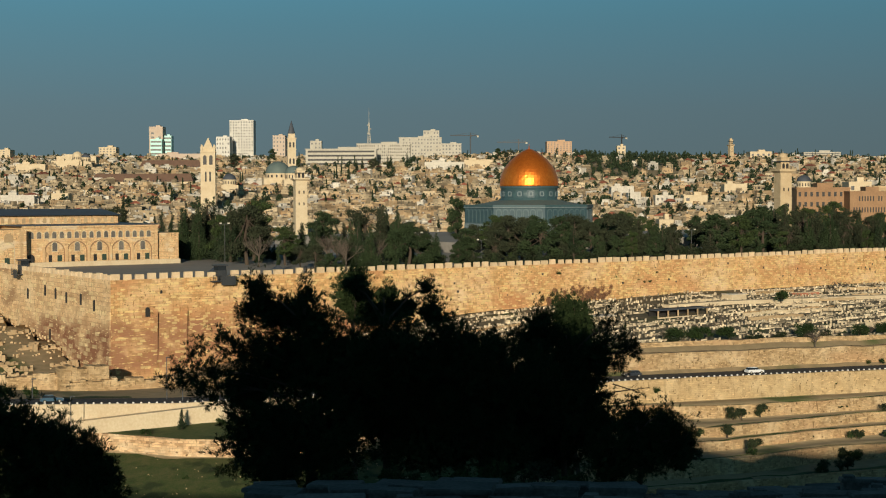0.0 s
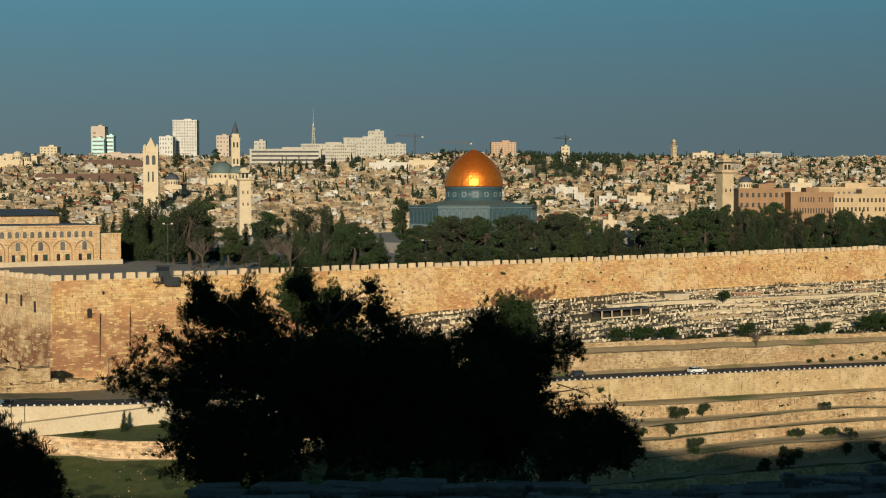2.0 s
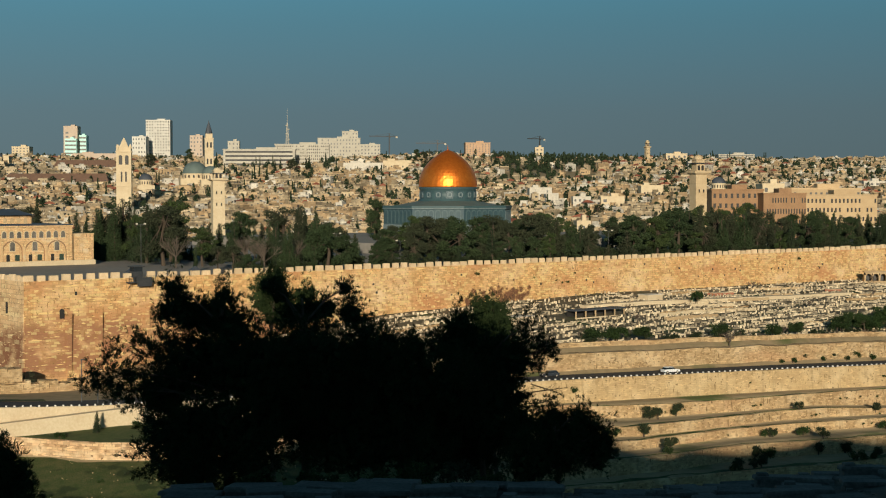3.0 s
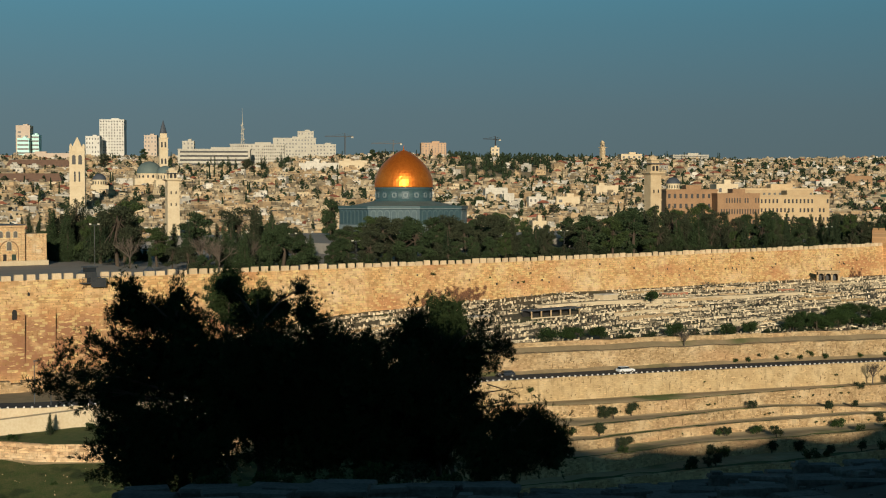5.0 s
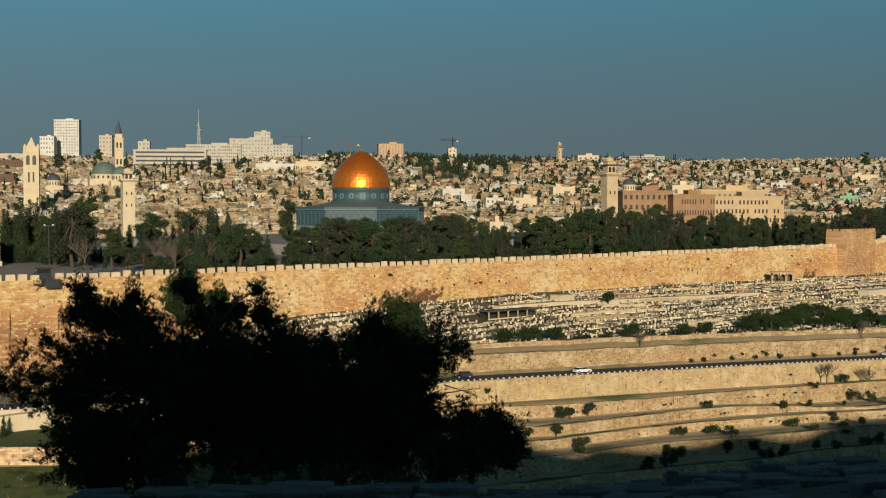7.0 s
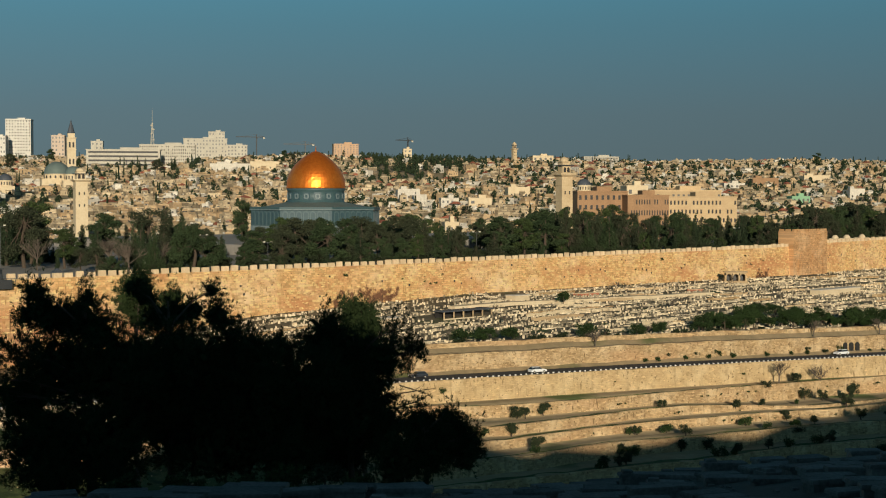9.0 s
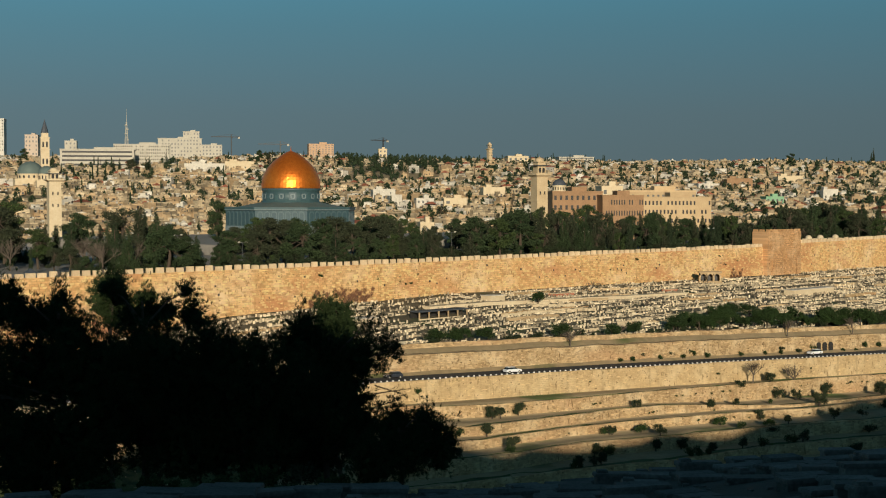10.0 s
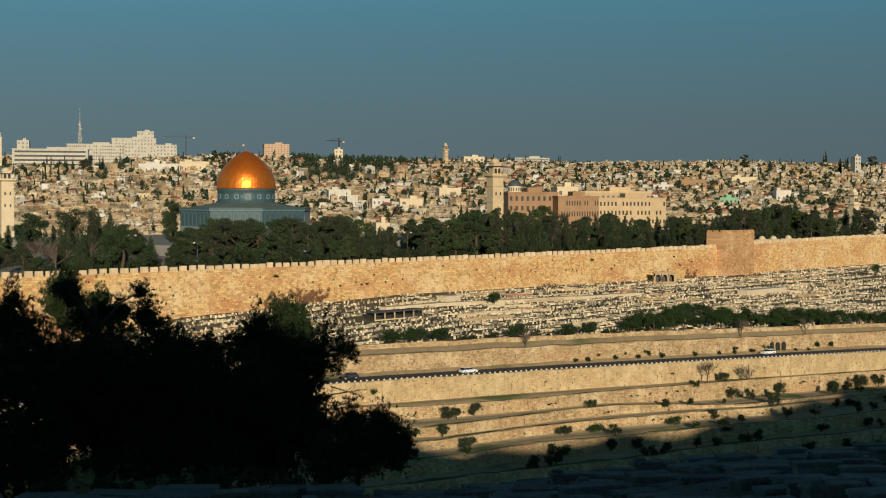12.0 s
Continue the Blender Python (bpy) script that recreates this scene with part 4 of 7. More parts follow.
tower_block("hotel_tower", -374, -332, 137, 2250, 30, 15, HOTEL_WHITE, "tall pale concrete hotel tower with rows of windows", "tower", cols=9, band=DARK)
tower_block("office_tower", -516, -492, 126, 2150, 25, 9, PALE_BROWN, "pale brown office tower on the skyline", "tower", cols=2)
tower_block("glass_annex", -514, -494, 104, 2140, 8, 6, GREENGLASS, "green glass office annex", "office")
tower_block("glass_office", -492, -477, 110, 2160, 20, 7, GREENGLASS, "green glass office block", "office")
tower_block("office_block", -398, -374, 108, 2200, 30, 6, HOTEL_WHITE, "pale office block with window bands", "office", cols=5)
tower_block("office_block", -298, -276, 110, 2100, 22, 6, PALE_BROWN, "pinkish stone block on the skyline", "office", cols=4)
tower_block("long_block", -240, -115, 86, 1640, 24, 4, CONCRETE, "long pale modern block with window bands", "office", band=DARK)
tower_block("long_block", -150, -55, 95, 1690, 26, 6, CONCRETE, "long white modern building with a wide flat roof", "office", cols=26, band=DARK)
tower_block("long_block", -232, -212, 100, 1655, 14, 6, CONCRETE, "white stair tower of a modern block", "office", cols=3)
tower_block("stepped_block", -75, 0, 106, 2050, 30, 7, CONCRETE, "stepped pale civic block on the skyline", "office", cols=14)
tower_block("stepped_block", -32, -4, 118, 2070, 24, 8, CONCRETE, "pale civic tower block on the skyline", "office", cols=5)
tower_block("stepped_block", 0, 35, 95, 2030, 30, 5, CONCRETE, "low wing of a pale civic block", "office", cols=6)
tower_block("brown_block", 186, 230, 98, 1750, 26, 9, ROSE_STONE, "square pinkish brown stone block with window rows", "office", cols=8)
tower_block("terrace_block", 640, 705, 78, 1780, 20, 4, CONCRETE, "wide white block with a dark upper floor", "office")
tower_block("small_tower", 310, 325, 90, 1800, 10, 4, CREAM, "small pale block on the wooded skyline", "house", cols=2)
tower_block("small_tower", 545, 583, 79, 1620, 20, 2, CREAM, "long plain gable of a stone hall", "hall", cols=4)
tower_block("small_tower", 1310, 1322, 86, 1500, 10, 5, CONCRETE, "narrow pale tower block on the skyline", "tower", cols=2)
tower_block("skyline_block", -784, -762, 86, 1760, 20, 6, CREAM, "pale block with dark upper floors on the skyline", "office", cols=3)
tower_block("skyline_block", -605, -575, 90, 1800, 20, 5, CREAM, "stone block with stepped roof on the skyline", "office", cols=5)
tower_block("white_house", 378, 410, 2, depth_for(395, 2, 9), 12, 2, CITY_WHITE, "white two-storey house with large windows", "house", cols=4)
tower_block("stone_house", 428, 472, 2, depth_for(450, 2, 10), 12, 2, CREAM, "pale stone house beside the esplanade", "house", cols=3)
tower_block("stone_house", 385, 410, -43, 560, 9, 1, CREAM, "small stone building among the esplanade trees", "house", base=0, cols=3)
tower_block("green_house", 1037, 1072, 6, depth_for(1050, 6, 9), 12, 2, material("pale_green_plaster", (0.25, 0.42, 0.25), (0.2, 0.36, 0.22), 0.2, 0.85), "pale green house above the trees", "house", cols=4)
tower_block("light_house", 905, 945, 30, depth_for(925, 30, 9), 12, 2, CITY_WHITE, "white house with bluish shutters", "house", cols=4)
tower_block("seminary_wing", 628, 722, 14, 690, 22, 7, PINK, "pinkish brown stone school with rows of windows", "school", cols=9, band=DARK)
tower_block("seminary_wing", 722, 800, 7, 680, 22, 6, PINK, "pinkish stone school wing with narrow windows", "school", cols=16, band=DARK)
tower_block("seminary_wing", 800, 930, 4, 690, 22, 7, STONE, "long pale stone school wing", "school", cols=18, band=DARK)
tower_block("seminary_wing", 720, 760, 24, 705, 12, 8, CREAM, "pale stone stair block of the school", "school", cols=3)
tower_block("seminary_hall", 765, 900, 16, 716, 16, 7, STONE, "long grey-roofed hall behind the school", "school", cols=14)


def minaret(h, vtop, y, w, mat, label, g=0.66):
    """A square tower with a gallery at the share g of its height, a lantern and a small cap."""
    p = sight(h, vtop, y)
    z0 = ground_z(p.x, y) - 1
    H = p.z - z0
    up = lambda f: H * (g + (1 - g) * f)
    t = thing("minaret", p.x, y, z0, E_ANG * 0.5, label, "minaret", "minarets")
    shaft = Soup().box(0, 0, 0, H * g, w, w, 0, 0.94).make("shaft", mat, t)
    for f in (0.72, 0.9):
        piece("string_course", w, quad_box(w * 1.03, w * 1.03, 0.45), mat, shaft, pose(0, 0, H * g * f))
    Soup().box(0, 0, H * g, up(0.08), w * 1.02, w * 1.02, 0, 1.25).box(0, 0, up(0.08), up(0.16), w * 1.36, w * 1.36).make("gallery", mat, t)
    Soup().box(0, 0, up(0.52), up(0.56), w * 1.1, w * 1.1).make("canopy", METAL, t, "dark thin canopy")
    Soup().box(0, 0, up(0.16), up(0.70), w * 0.7, w * 0.7).box(0, 0, up(0.70), up(0.74), w * 0.84, w * 0.84).make("lantern", mat, t)
    r = w * 0.33
    Soup().lathe([(r, up(0.74)), (r, up(0.82)), (r * 0.85, up(0.88)), (r * 0.4, up(0.93)), (0.1, up(0.95)), (0.06, H)], 10).make("cap", mat, t, flat=False)
    for f in (0.62, 0.8):
        for k in range(2):
            piece("window", (w, 1), lambda: arch_plate(w * 0.09, 1.6, 0.2), DARK, shaft, pose((k - 0.5) * w * 0.4, -w * 0.485, H * g * f))
    for k in range(2):
        piece("opening", (w, 2), lambda: arch_plate(w * 0.2, 2.4, 0.2), DARK, t, pose((k - 0.5) * w * 0.32, -w * 0.35, up(0.2)))


minaret(-250, 56, 770, 6.6, CREAM, "square pale stone minaret with a gallery", 0.82)
minaret(603, 80, 668, 6.2, TAN_STONE, "tall square stone minaret with a gallery", 0.81)
minaret(511, 105, 1650, 5.0, TAN_STONE, "slender brown stone tower on the skyline")
minaret(1309, 28, 800, 4.6, CREAM, "round-topped pale minaret above the trees")
minaret(692, 75, 1500, 3.6, CITY_WHITE, "small white minaret among roofs")


def bell_tower():
    p = sight(-412, 108, 1000)
    z0 = ground_z(p.x, p.y) - 1
    H = p.z - z0
    t = thing("bell_tower", p.x, p.y, z0, 0.1, "square pale stone church bell tower with a peaked top", "bell tower")
    w = 10.2
    shaft = Soup().box(0, 0, 0, H * 0.80, w, w).make("shaft", CREAM, t)
    for f in (0.36, 0.60, 0.80):
        piece("cornice", 0, quad_box(w + 0.8, w + 0.8, 0.7), CREAM, t, pose(0, 0, H * f))
    Soup().box(0, 0, H * 0.80, H * 0.85, w * 0.86, w * 0.86).box(0, 0, H * 0.85, H * 0.99, w * 0.7, w * 0.7, 0, 0.06).make("spire", CREAM, t)
    for ux, uy in ((-1, -1), (1, -1), (-1, 1), (1, 1)):
        piece("pinnacle", 0, lambda: Soup().box(0, 0, 0, 3.0, 1.5, 1.5).box(0, 0, 3.0, 5.2, 1.7, 1.7, 0, 0.1), CREAM, t, pose(ux * w * 0.42, uy * w * 0.42, H * 0.81))
    for k in range(2):
        piece("belfry_arch", 0, lambda: arch_plate(2.4, 6.5, 0.2), DARK, shaft, pose((k - 0.5) * 4.2, -w / 2, H * 0.64))
        piece("long_window", 0, lambda: arch_plate(1.1, 7.0, 0.2), DARK, shaft, pose((k - 0.5) * 3.0, -w / 2, H * 0.42))
    for ang, nm in ((90, 0), (-90, 1)):
        piece("belfry_arch", 0, lambda: arch_plate(2.4, 6.5, 0.2), DARK, shaft, pose((-1 if ang < 0 else 1) * w / 2, 0, H * 0.64, 0, 0, ang))


bell_tower()


def spired_church():
    p = sight(-265, 138, 1320)
    z0 = ground_z(p.x, p.y) - 1
    H = p.z - z0
    t = thing("church_tower", p.x, p.y, z0, 0.2, "slim pale church tower with a dark pointed spire", "church tower")
    w = 7.6
    Soup().box(0, 0, 0, H * 0.70, w, w).make("shaft", CREAM, t)
    piece("cornice", 1, quad_box(w + 1, w + 1, 0.8), CREAM, t, pose(0, 0, H * 0.52))
    piece("cornice", 1, quad_box(w + 1, w + 1, 0.8), CREAM, t, pose(0, 0, H * 0.70))
    Soup().box(0, 0, H * 0.71, H * 0.78, w * 0.8, w * 0.8).make("lantern", CREAM, t)
    Soup().lathe([(w * 0.45, H * 0.78), (w * 0.3, H * 0.86), (0.2, H * 0.985), (0.05, H)], 8).make("spire", LEAD, t, "dark pointed spire")
    for f in (0.30, 0.56):
        for k in range(2):
            piece("belfry_arch", 1, lambda: arch_plate(1.6, 5.0, 0.2), DARK, t, pose((k - 0.5) * 3.2, -w / 2, H * f))


spired_church()


def domed_church(name, h, y, r, vbase, mat, label, drum=4.0):
    far = depth_for(h, vbase, drum + 9)
    r, y = r * far / y, far
    p = sight(h, vbase, y)
    z0 = ground_z(p.x, y) - 1
    zb = p.z
    t = thing(name, p.x, y, z0, 0.2, label, "church", "domed churches")
    Soup().box(0, 0, 0, zb - z0 - drum, r * 2.5, r * 2.5).make("wall", CREAM, t)
    b = zb - z0
    Soup().lathe([(r * 1.0, b - drum), (r * 1.0, b), (r * 1.05, b), (r * 1.05, b + 0.5)], 16).make("drum", CREAM, t)
    Soup().lathe([(r, b + 0.5), (r * 0.97, b + r * 0.3), (r * 0.85, b + r * 0.58), (r * 0.62, b + r * 0.82), (r * 0.3, b + r * 0.97), (0.1, b + r * 1.02)], 20).make("dome", mat, t, flat=False)
    for k in range(8):
        a = math.pi * (1 + (k + 0.5) / 8)
        piece("drum_window", (r, 0), lambda: arch_plate(r * 0.14, drum * 0.6, 0.15), DARK, t, pose(r * math.cos(a), r * math.sin(a), b - drum * 0.8, 0, 0, math.degrees(a) + 90))


domed_church("great_domed_church", -289, 1150, 10.0, 43, DOME_GREY, "great church dome of grey-green lead")
domed_church("great_domed_church", -262, 1120, 6.4, 43, DOME_GREY, "smaller grey-green church dome beside the great one", 5)
domed_church("small_domed_church", -375, 980, 4.6, 32, LEAD, "small dark church dome on a pale drum")
domed_church("small_domed_church", 640, 730, 3.6, 26, LEAD, "small dark dome on a pale drum")
domed_church("small_domed_church", -643, 1500, 5.0, 75, CREAM, "pointed pale church dome on the skyline")
domed_church("small_domed_church", -628, 1480, 4.6, 72, LEAD, "dark church dome on the skyline")


def lattice_mast(h, vtop, y):
    p = sight(h, vtop, y)
    z0 = ground_z(p.x, y) - 1
    H = p.z - z0
    t = thing("radio_mast", p.x, y, z0, 0.3, "tall thin lattice radio mast", "mast")
    for k in range(4):
        a, b = 4.0 * (1 if k in (0, 1) else -1), 4.0 * (1 if k in (1, 2) else -1)
        Soup().tube((a, b, 0), (a * 0.12, b * 0.12, H * 0.75), 0.32, 0.28).make("leg", CONCRETE, t)
    for i in range(10):
        f = i / 10
        g = 4.0 * (1 - 0.88 * f)
        z = H * 0.75 * f
        zz = H * 0.75 * (f + 0.1)
        gg = 4.0 * (1 - 0.88 * (f + 0.1))
        piece("brace", i, lambda: Soup().tube((-g, -g, z), (gg, -gg, zz), 0.3, 0.3, 4).tube((g, -g, z), (-gg, -gg, zz), 0.2, 0.2, 4), CONCRETE, t, pose(0, 0, 0))
    Soup().tube((0, 0, H * 0.72), (0, 0, H), 0.4, 0.15).make("antenna", CONCRETE, t)
    for k, f in enumerate((0.45, 0.55, 0.63, 0.7)):
        piece("dish", 0, lambda: Soup().tube((-1.6, 0, 0), (1.6, 0, 0), 0.9, 0.9, 8), CONCRETE, t, pose((-1) ** k * 1.5, -1.0, H * f))


lattice_mast(-128, 158, 2300)


def crane(h, vtop, y, reach, turn):
    p = sight(h, vtop, y)
    z0 = ground_z(p.x, y) - 1
    H = p.z - z0
    t = thing("tower_crane", p.x, y, z0, turn, "slim tower crane on a far building site", "crane", "tower cranes")
    Soup().box(0, 0, 0, H, 1.5, 1.5).make("mast", METAL, t)
    Soup().box(-reach * 0.3, 0, H - 2.5, H - 1.3, reach * 1.5, 1.2).make("jib", METAL, t)
    Soup().box(reach * 0.38, 0, H - 4.5, H - 2.0, 3.0, 2.0).make("counterweight", CONCRETE, t)
    Soup().tube((0, 0, H + 2.5), (-reach * 0.8, 0, H - 1.5), 0.25, 0.25, 4).tube((0, 0, H + 2.5), (reach * 0.4, 0, H - 1.5), 0.25, 0.25, 4).make("tie", METAL, t)
    Soup().box(0, 0, H - 1.5, H + 2.5, 1.0, 1.0).box(1.2, -0.6, H - 4, H - 1.8, 1.6, 1.6).make("cab", METAL, t)


for h0, h1, v, y, mat in ((-534, -425, 66, 1120, BROWN_TILE), (-620, -440, 42, 1000, BROWN_TILE), (-500, -420, 78, 1250, PALE_BROWN), (-690, -640, 66, 1150, CREAM), (-752, -700, 60, 1100, CREAM), (-680, -610, 74, 1350, CREAM), (-780, -720, 5, 760, CITY_WHITE), (-690, -660, 8, 770, CREAM), (40, 90, 66, 1400, CREAM), (-30, 40, 62, 1450, CITY_WHITE), (1060, 1110, 45, 1000, CREAM), (1150, 1180, 20, 850, CITY_WHITE), (960, 1010, 40, 1050, PINK), (300, 340, 18, 820, CITY_WHITE), (330, 352, 8, 760, CITY_WHITE), (500, 540, 22, 800, CREAM)):
    y = depth_for((h0 + h1) / 2, v, 10)
    p0, p1 = sight(h0, v, y), sight(h1, v, y)
    w, cx = p1.x - p0.x, (p0.x + p1.x) / 2
    z0 = ground_z(cx, y) - 3
    t = thing("long_hall", cx, y, z0, 0.0, "long stone hall with a " + ("brown tiled roof" if mat is BROWN_TILE else "flat roof") + " among town houses", "hall", "long halls of the town")
    hh = p0.z - z0
    Soup().box(0, 7, 0, hh - (6 if mat is BROWN_TILE else 0), w, 14).make("wall", CREAM if mat is BROWN_TILE else mat, t)
    if mat is BROWN_TILE:
        Soup().add([(-w / 2 - 0.5, -0.6, hh - 6), (w / 2 + 0.5, -0.6, hh - 6), (w / 2 + 0.5, 14.6, hh - 6), (-w / 2 - 0.5, 14.6, hh - 6), (-w / 2 + 3, 7, hh + 1.2), (w / 2 - 3, 7, hh + 1.2)],
                   [(0, 1, 5, 4), (1, 2, 5), (2, 3, 4, 5), (3, 0, 4), (3, 2, 1, 0)]).make("roof", BROWN_TILE, t)
    else:
        Soup().box(0, 0.1, hh, hh + 0.8, w, 0.4).box(-w * 0.2, 7, hh, hh + 2.8, w * 0.25, 5).make("roof", mat, t)
    for k in range(max(3, int(w / 5))):
        piece("window", (1.2, 1.8), lambda: Soup().box(0, 0, 0, 1.8, 1.2, 0.12), DARK, t, pose(-w / 2 + (k + 0.5) * w / max(3, int(w / 5)), -0.02, hh - 6.5))


crane(51, 112, 2200, 30, 0.2)
crane(136, 100, 2200, 32, 0.1)
crane(318, 108, 2200, 22, 0.5)

# ---------------------------------------------------------------- trees
def leaf_mesh(name, lobes, count, size, mat, parent, rng, flatten=0.85, label=""):
    """A crown of many small leaf clumps: quads scattered in the outer parts of the lobes (x, y, z, r)."""
    vs, fs = [], []
    wts = [r * r for *_, r in lobes]
    for i in range(count):
        x, y, z, r = rng.choices(lobes, wts)[0]
        d = Vector((rng.gauss(0, 1), rng.gauss(0, 1), rng.gauss(0, 1))).normalized()
        k = r * rng.uniform(0.35, 1.05)
        c = Vector((x, y, z)) + Vector((d.x * k, d.y * k, d.z * k * flatten))
        u = Vector((rng.gauss(0, 1), rng.gauss(0, 1), rng.gauss(0, 1))).normalized()
        u = (u + d * 0.4).normalized()
        v = u.orthogonal().normalized()
        v = Matrix.Rotation(rng.uniform(0, 6.28), 3, u) @ v
        a, b = size * rng.uniform(0.6, 1.3), size * rng.uniform(0.3, 0.7)
        n = len(vs)
        vs += [c - u * a, c + v * b - u * a * 0.2, c + u * a, c - v * b + u * a * 0.1]
        fs.append((n, n + 1, n + 2, n + 3))
    return mesh_part(name, vs, fs, mat, parent, label)


def trunk_mesh(soup, base, top, r, rng, lobes, mat, parent):
    base, top = Vector(base), Vector(top)
    mid = (base + top) / 2 + Vector((rng.uniform(-1, 1), rng.uniform(-1, 1), 0)) * r * 1.5
    soup.tube(base, mid, r, r * 0.8, 7).tube(mid, top, r * 0.8, r * 0.35, 7)
    for x, y, z, lr in lobes:
        f = rng.uniform(0.2, 0.9)
        a = mid.lerp(top, f)
        soup.tube(a, (x, y, z), r * 0.35, r * 0.08, 5)
    return soup.make("trunk", mat, parent)


GREEN_PINE = material("green_pine_needles", (0.036, 0.055, 0.018), (0.055, 0.077, 0.026), 0.15, 0.75, spec=0.15, island=0.45)


GREY_PINE = material("grey_green_needles", (0.036, 0.044, 0.024), (0.052, 0.058, 0.032), 0.15, 0.8, spec=0.1, island=0.4)


def make_tree(name, kind, rng, label, category, group):
    t = thing(name, 0, 0, 0, 0, label, category, group)
    if kind == "pine":
        H, R = rng.uniform(10, 12), rng.uniform(3.8, 5.0)
        lobes = [(rng.uniform(-0.75, 0.75) * R * (1.15 - f * 0.6), rng.uniform(-0.75, 0.75) * R * (1.15 - f * 0.6), H * f, R * rng.uniform(0.2, 0.36)) for f in [0.25 + 0.031 * i for i in range(21)]]
        lobes.append((0, 0, H * 0.9, R * 0.28))
        trunk_mesh(Soup(), (0, 0, -0.4), (0, 0, H * 0.8), 0.32, rng, lobes, BARK, t)
        leaf_mesh("crown", lobes, 9500, 0.165, rng.choice((PINE_LEAF, PINE_LEAF, GREEN_PINE, GREY_PINE)), t, rng, 0.6)
    elif kind == "cypress":
        H, R = rng.uniform(11.5, 13), rng.uniform(1.2, 1.7)
        lobes = [(rng.uniform(-0.3, 0.3) * R, rng.uniform(-0.3, 0.3) * R, H * f, R * (1.05 - 0.85 * abs(f - 0.35) / 0.65) * rng.uniform(0.8, 1.1)) for f in [0.10 + 0.078 * i for i in range(12)]]
        trunk_mesh(Soup(), (0, 0, -0.4), (0, 0, H * 0.9), 0.2, rng, lobes[::3], BARK, t)
        leaf_mesh("crown", lobes, 4200, 0.17, CYP_LEAF, t, rng, 1.2)
    elif kind == "conifer":
        H, R = rng.uniform(11, 13), rng.uniform(2.6, 3.6)
        lobes = [(rng.uniform(-0.5, 0.5) * R * (1.1 - f), rng.uniform(-0.5, 0.5) * R * (1.1 - f), H * f, R * (1.0 - f) * rng.uniform(0.55, 0.9) + 0.35) for f in [0.12 + 0.065 * i for i in range(13)]]
        trunk_mesh(Soup(), (0, 0, -0.4), (0, 0, H * 0.9), 0.3, rng, lobes[::2], BARK, t)
        leaf_mesh("crown", lobes, 8500, 0.16, rng.choice((CYP_LEAF, PINE_LEAF, GREY_PINE)), t, rng, 1.0)
    elif kind == "olive":
        H, R = rng.uniform(2.6, 3.2), rng.uniform(1.2, 1.6)
        lobes = [(rng.uniform(-0.6, 0.6) * R, rng.uniform(-0.6, 0.6) * R, H * rng.uniform(0.28, 0.82), R * rng.uniform(0.35, 0.5)) for _ in range(10)]
        trunk_mesh(Soup(), (0, 0, -0.3), (rng.uniform(-0.2, 0.2), 0, H * 0.7), 0.16, rng, lobes, BARK, t)
        leaf_mesh("crown", lobes, 2200, 0.11, OLIVE_LEAF, t, rng)
    elif kind == "bush":
        R = rng.uniform(0.8, 1.1)
        lobes = [(rng.uniform(-0.7, 0.7) * R, rng.uniform(-0.7, 0.7) * R, R * rng.uniform(0.4, 0.9), R * rng.uniform(0.4, 0.55)) for _ in range(5)]
        trunk_mesh(Soup(), (0, 0, -0.2), (0, 0, R * 0.7), 0.07, rng, lobes, BARK, t)
        leaf_mesh("crown", lobes, 700, 0.10, GREEN_LEAF if rng.random() < 0.5 else OLIVE_LEAF, t, rng)
    elif kind == "leafy":
        H, R = rng.uniform(4.5, 6), rng.uniform(2.4, 3.2)
        lobes = [(rng.uniform(-0.7, 0.7) * R, rng.uniform(-0.6, 0.6) * R, H * rng.uniform(0.4, 0.85), R * rng.uniform(0.35, 0.5)) for _ in range(9)]
        trunk_mesh(Soup(), (0, 0, -0.3), (0, 0, H * 0.7), 0.2, rng, lobes, BARK, t)
        leaf_mesh("crown", lobes, 3600, 0.15, GREEN_LEAF, t, rng)
    else:  # bare
        H = rng.uniform(5, 6.5)
        s = Soup()
        s.tube((0, 0, -0.3), (0.1, 0, H * 0.35), 0.2, 0.15, 7)
        s.make("trunk", BARE_TWIG, t)
        w = Soup()
        for _ in range(9):
            d = Vector((rng.uniform(-1, 1), rng.uniform(-1, 1), rng.uniform(0.7, 1.6))).normalized()
            a = Vector((0.1, 0, H * 0.33))
            b = a + d * H * 0.4
            w.tube(a, b, 0.09, 0.05, 5)
            for _ in range(6):
                d2 = (d + Vector((rng.uniform(-1, 1), rng.uniform(-1, 1), rng.uniform(-0.4, 0.9))) * 0.8).normalized()
                a2 = a.lerp(b, rng.uniform(0.4, 1))
                b2 = a2 + d2 * H * 0.25
                w.tube(a2, b2, 0.045, 0.02, 4)
                for _ in range(4):
                    d3 = (d2 + Vector((rng.uniform(-1, 1), rng.uniform(-1, 1), rng.uniform(-0.5, 0.8))) * 0.7).normalized()
                    a3 = a2.lerp(b2, rng.uniform(0.3, 1))
                    w.tube(a3, a3 + d3 * H * 0.14, 0.025, 0.012, 3)
        w.make("crown", BARE_TWIG, t)
    return t


_models, _placed = {}, set()


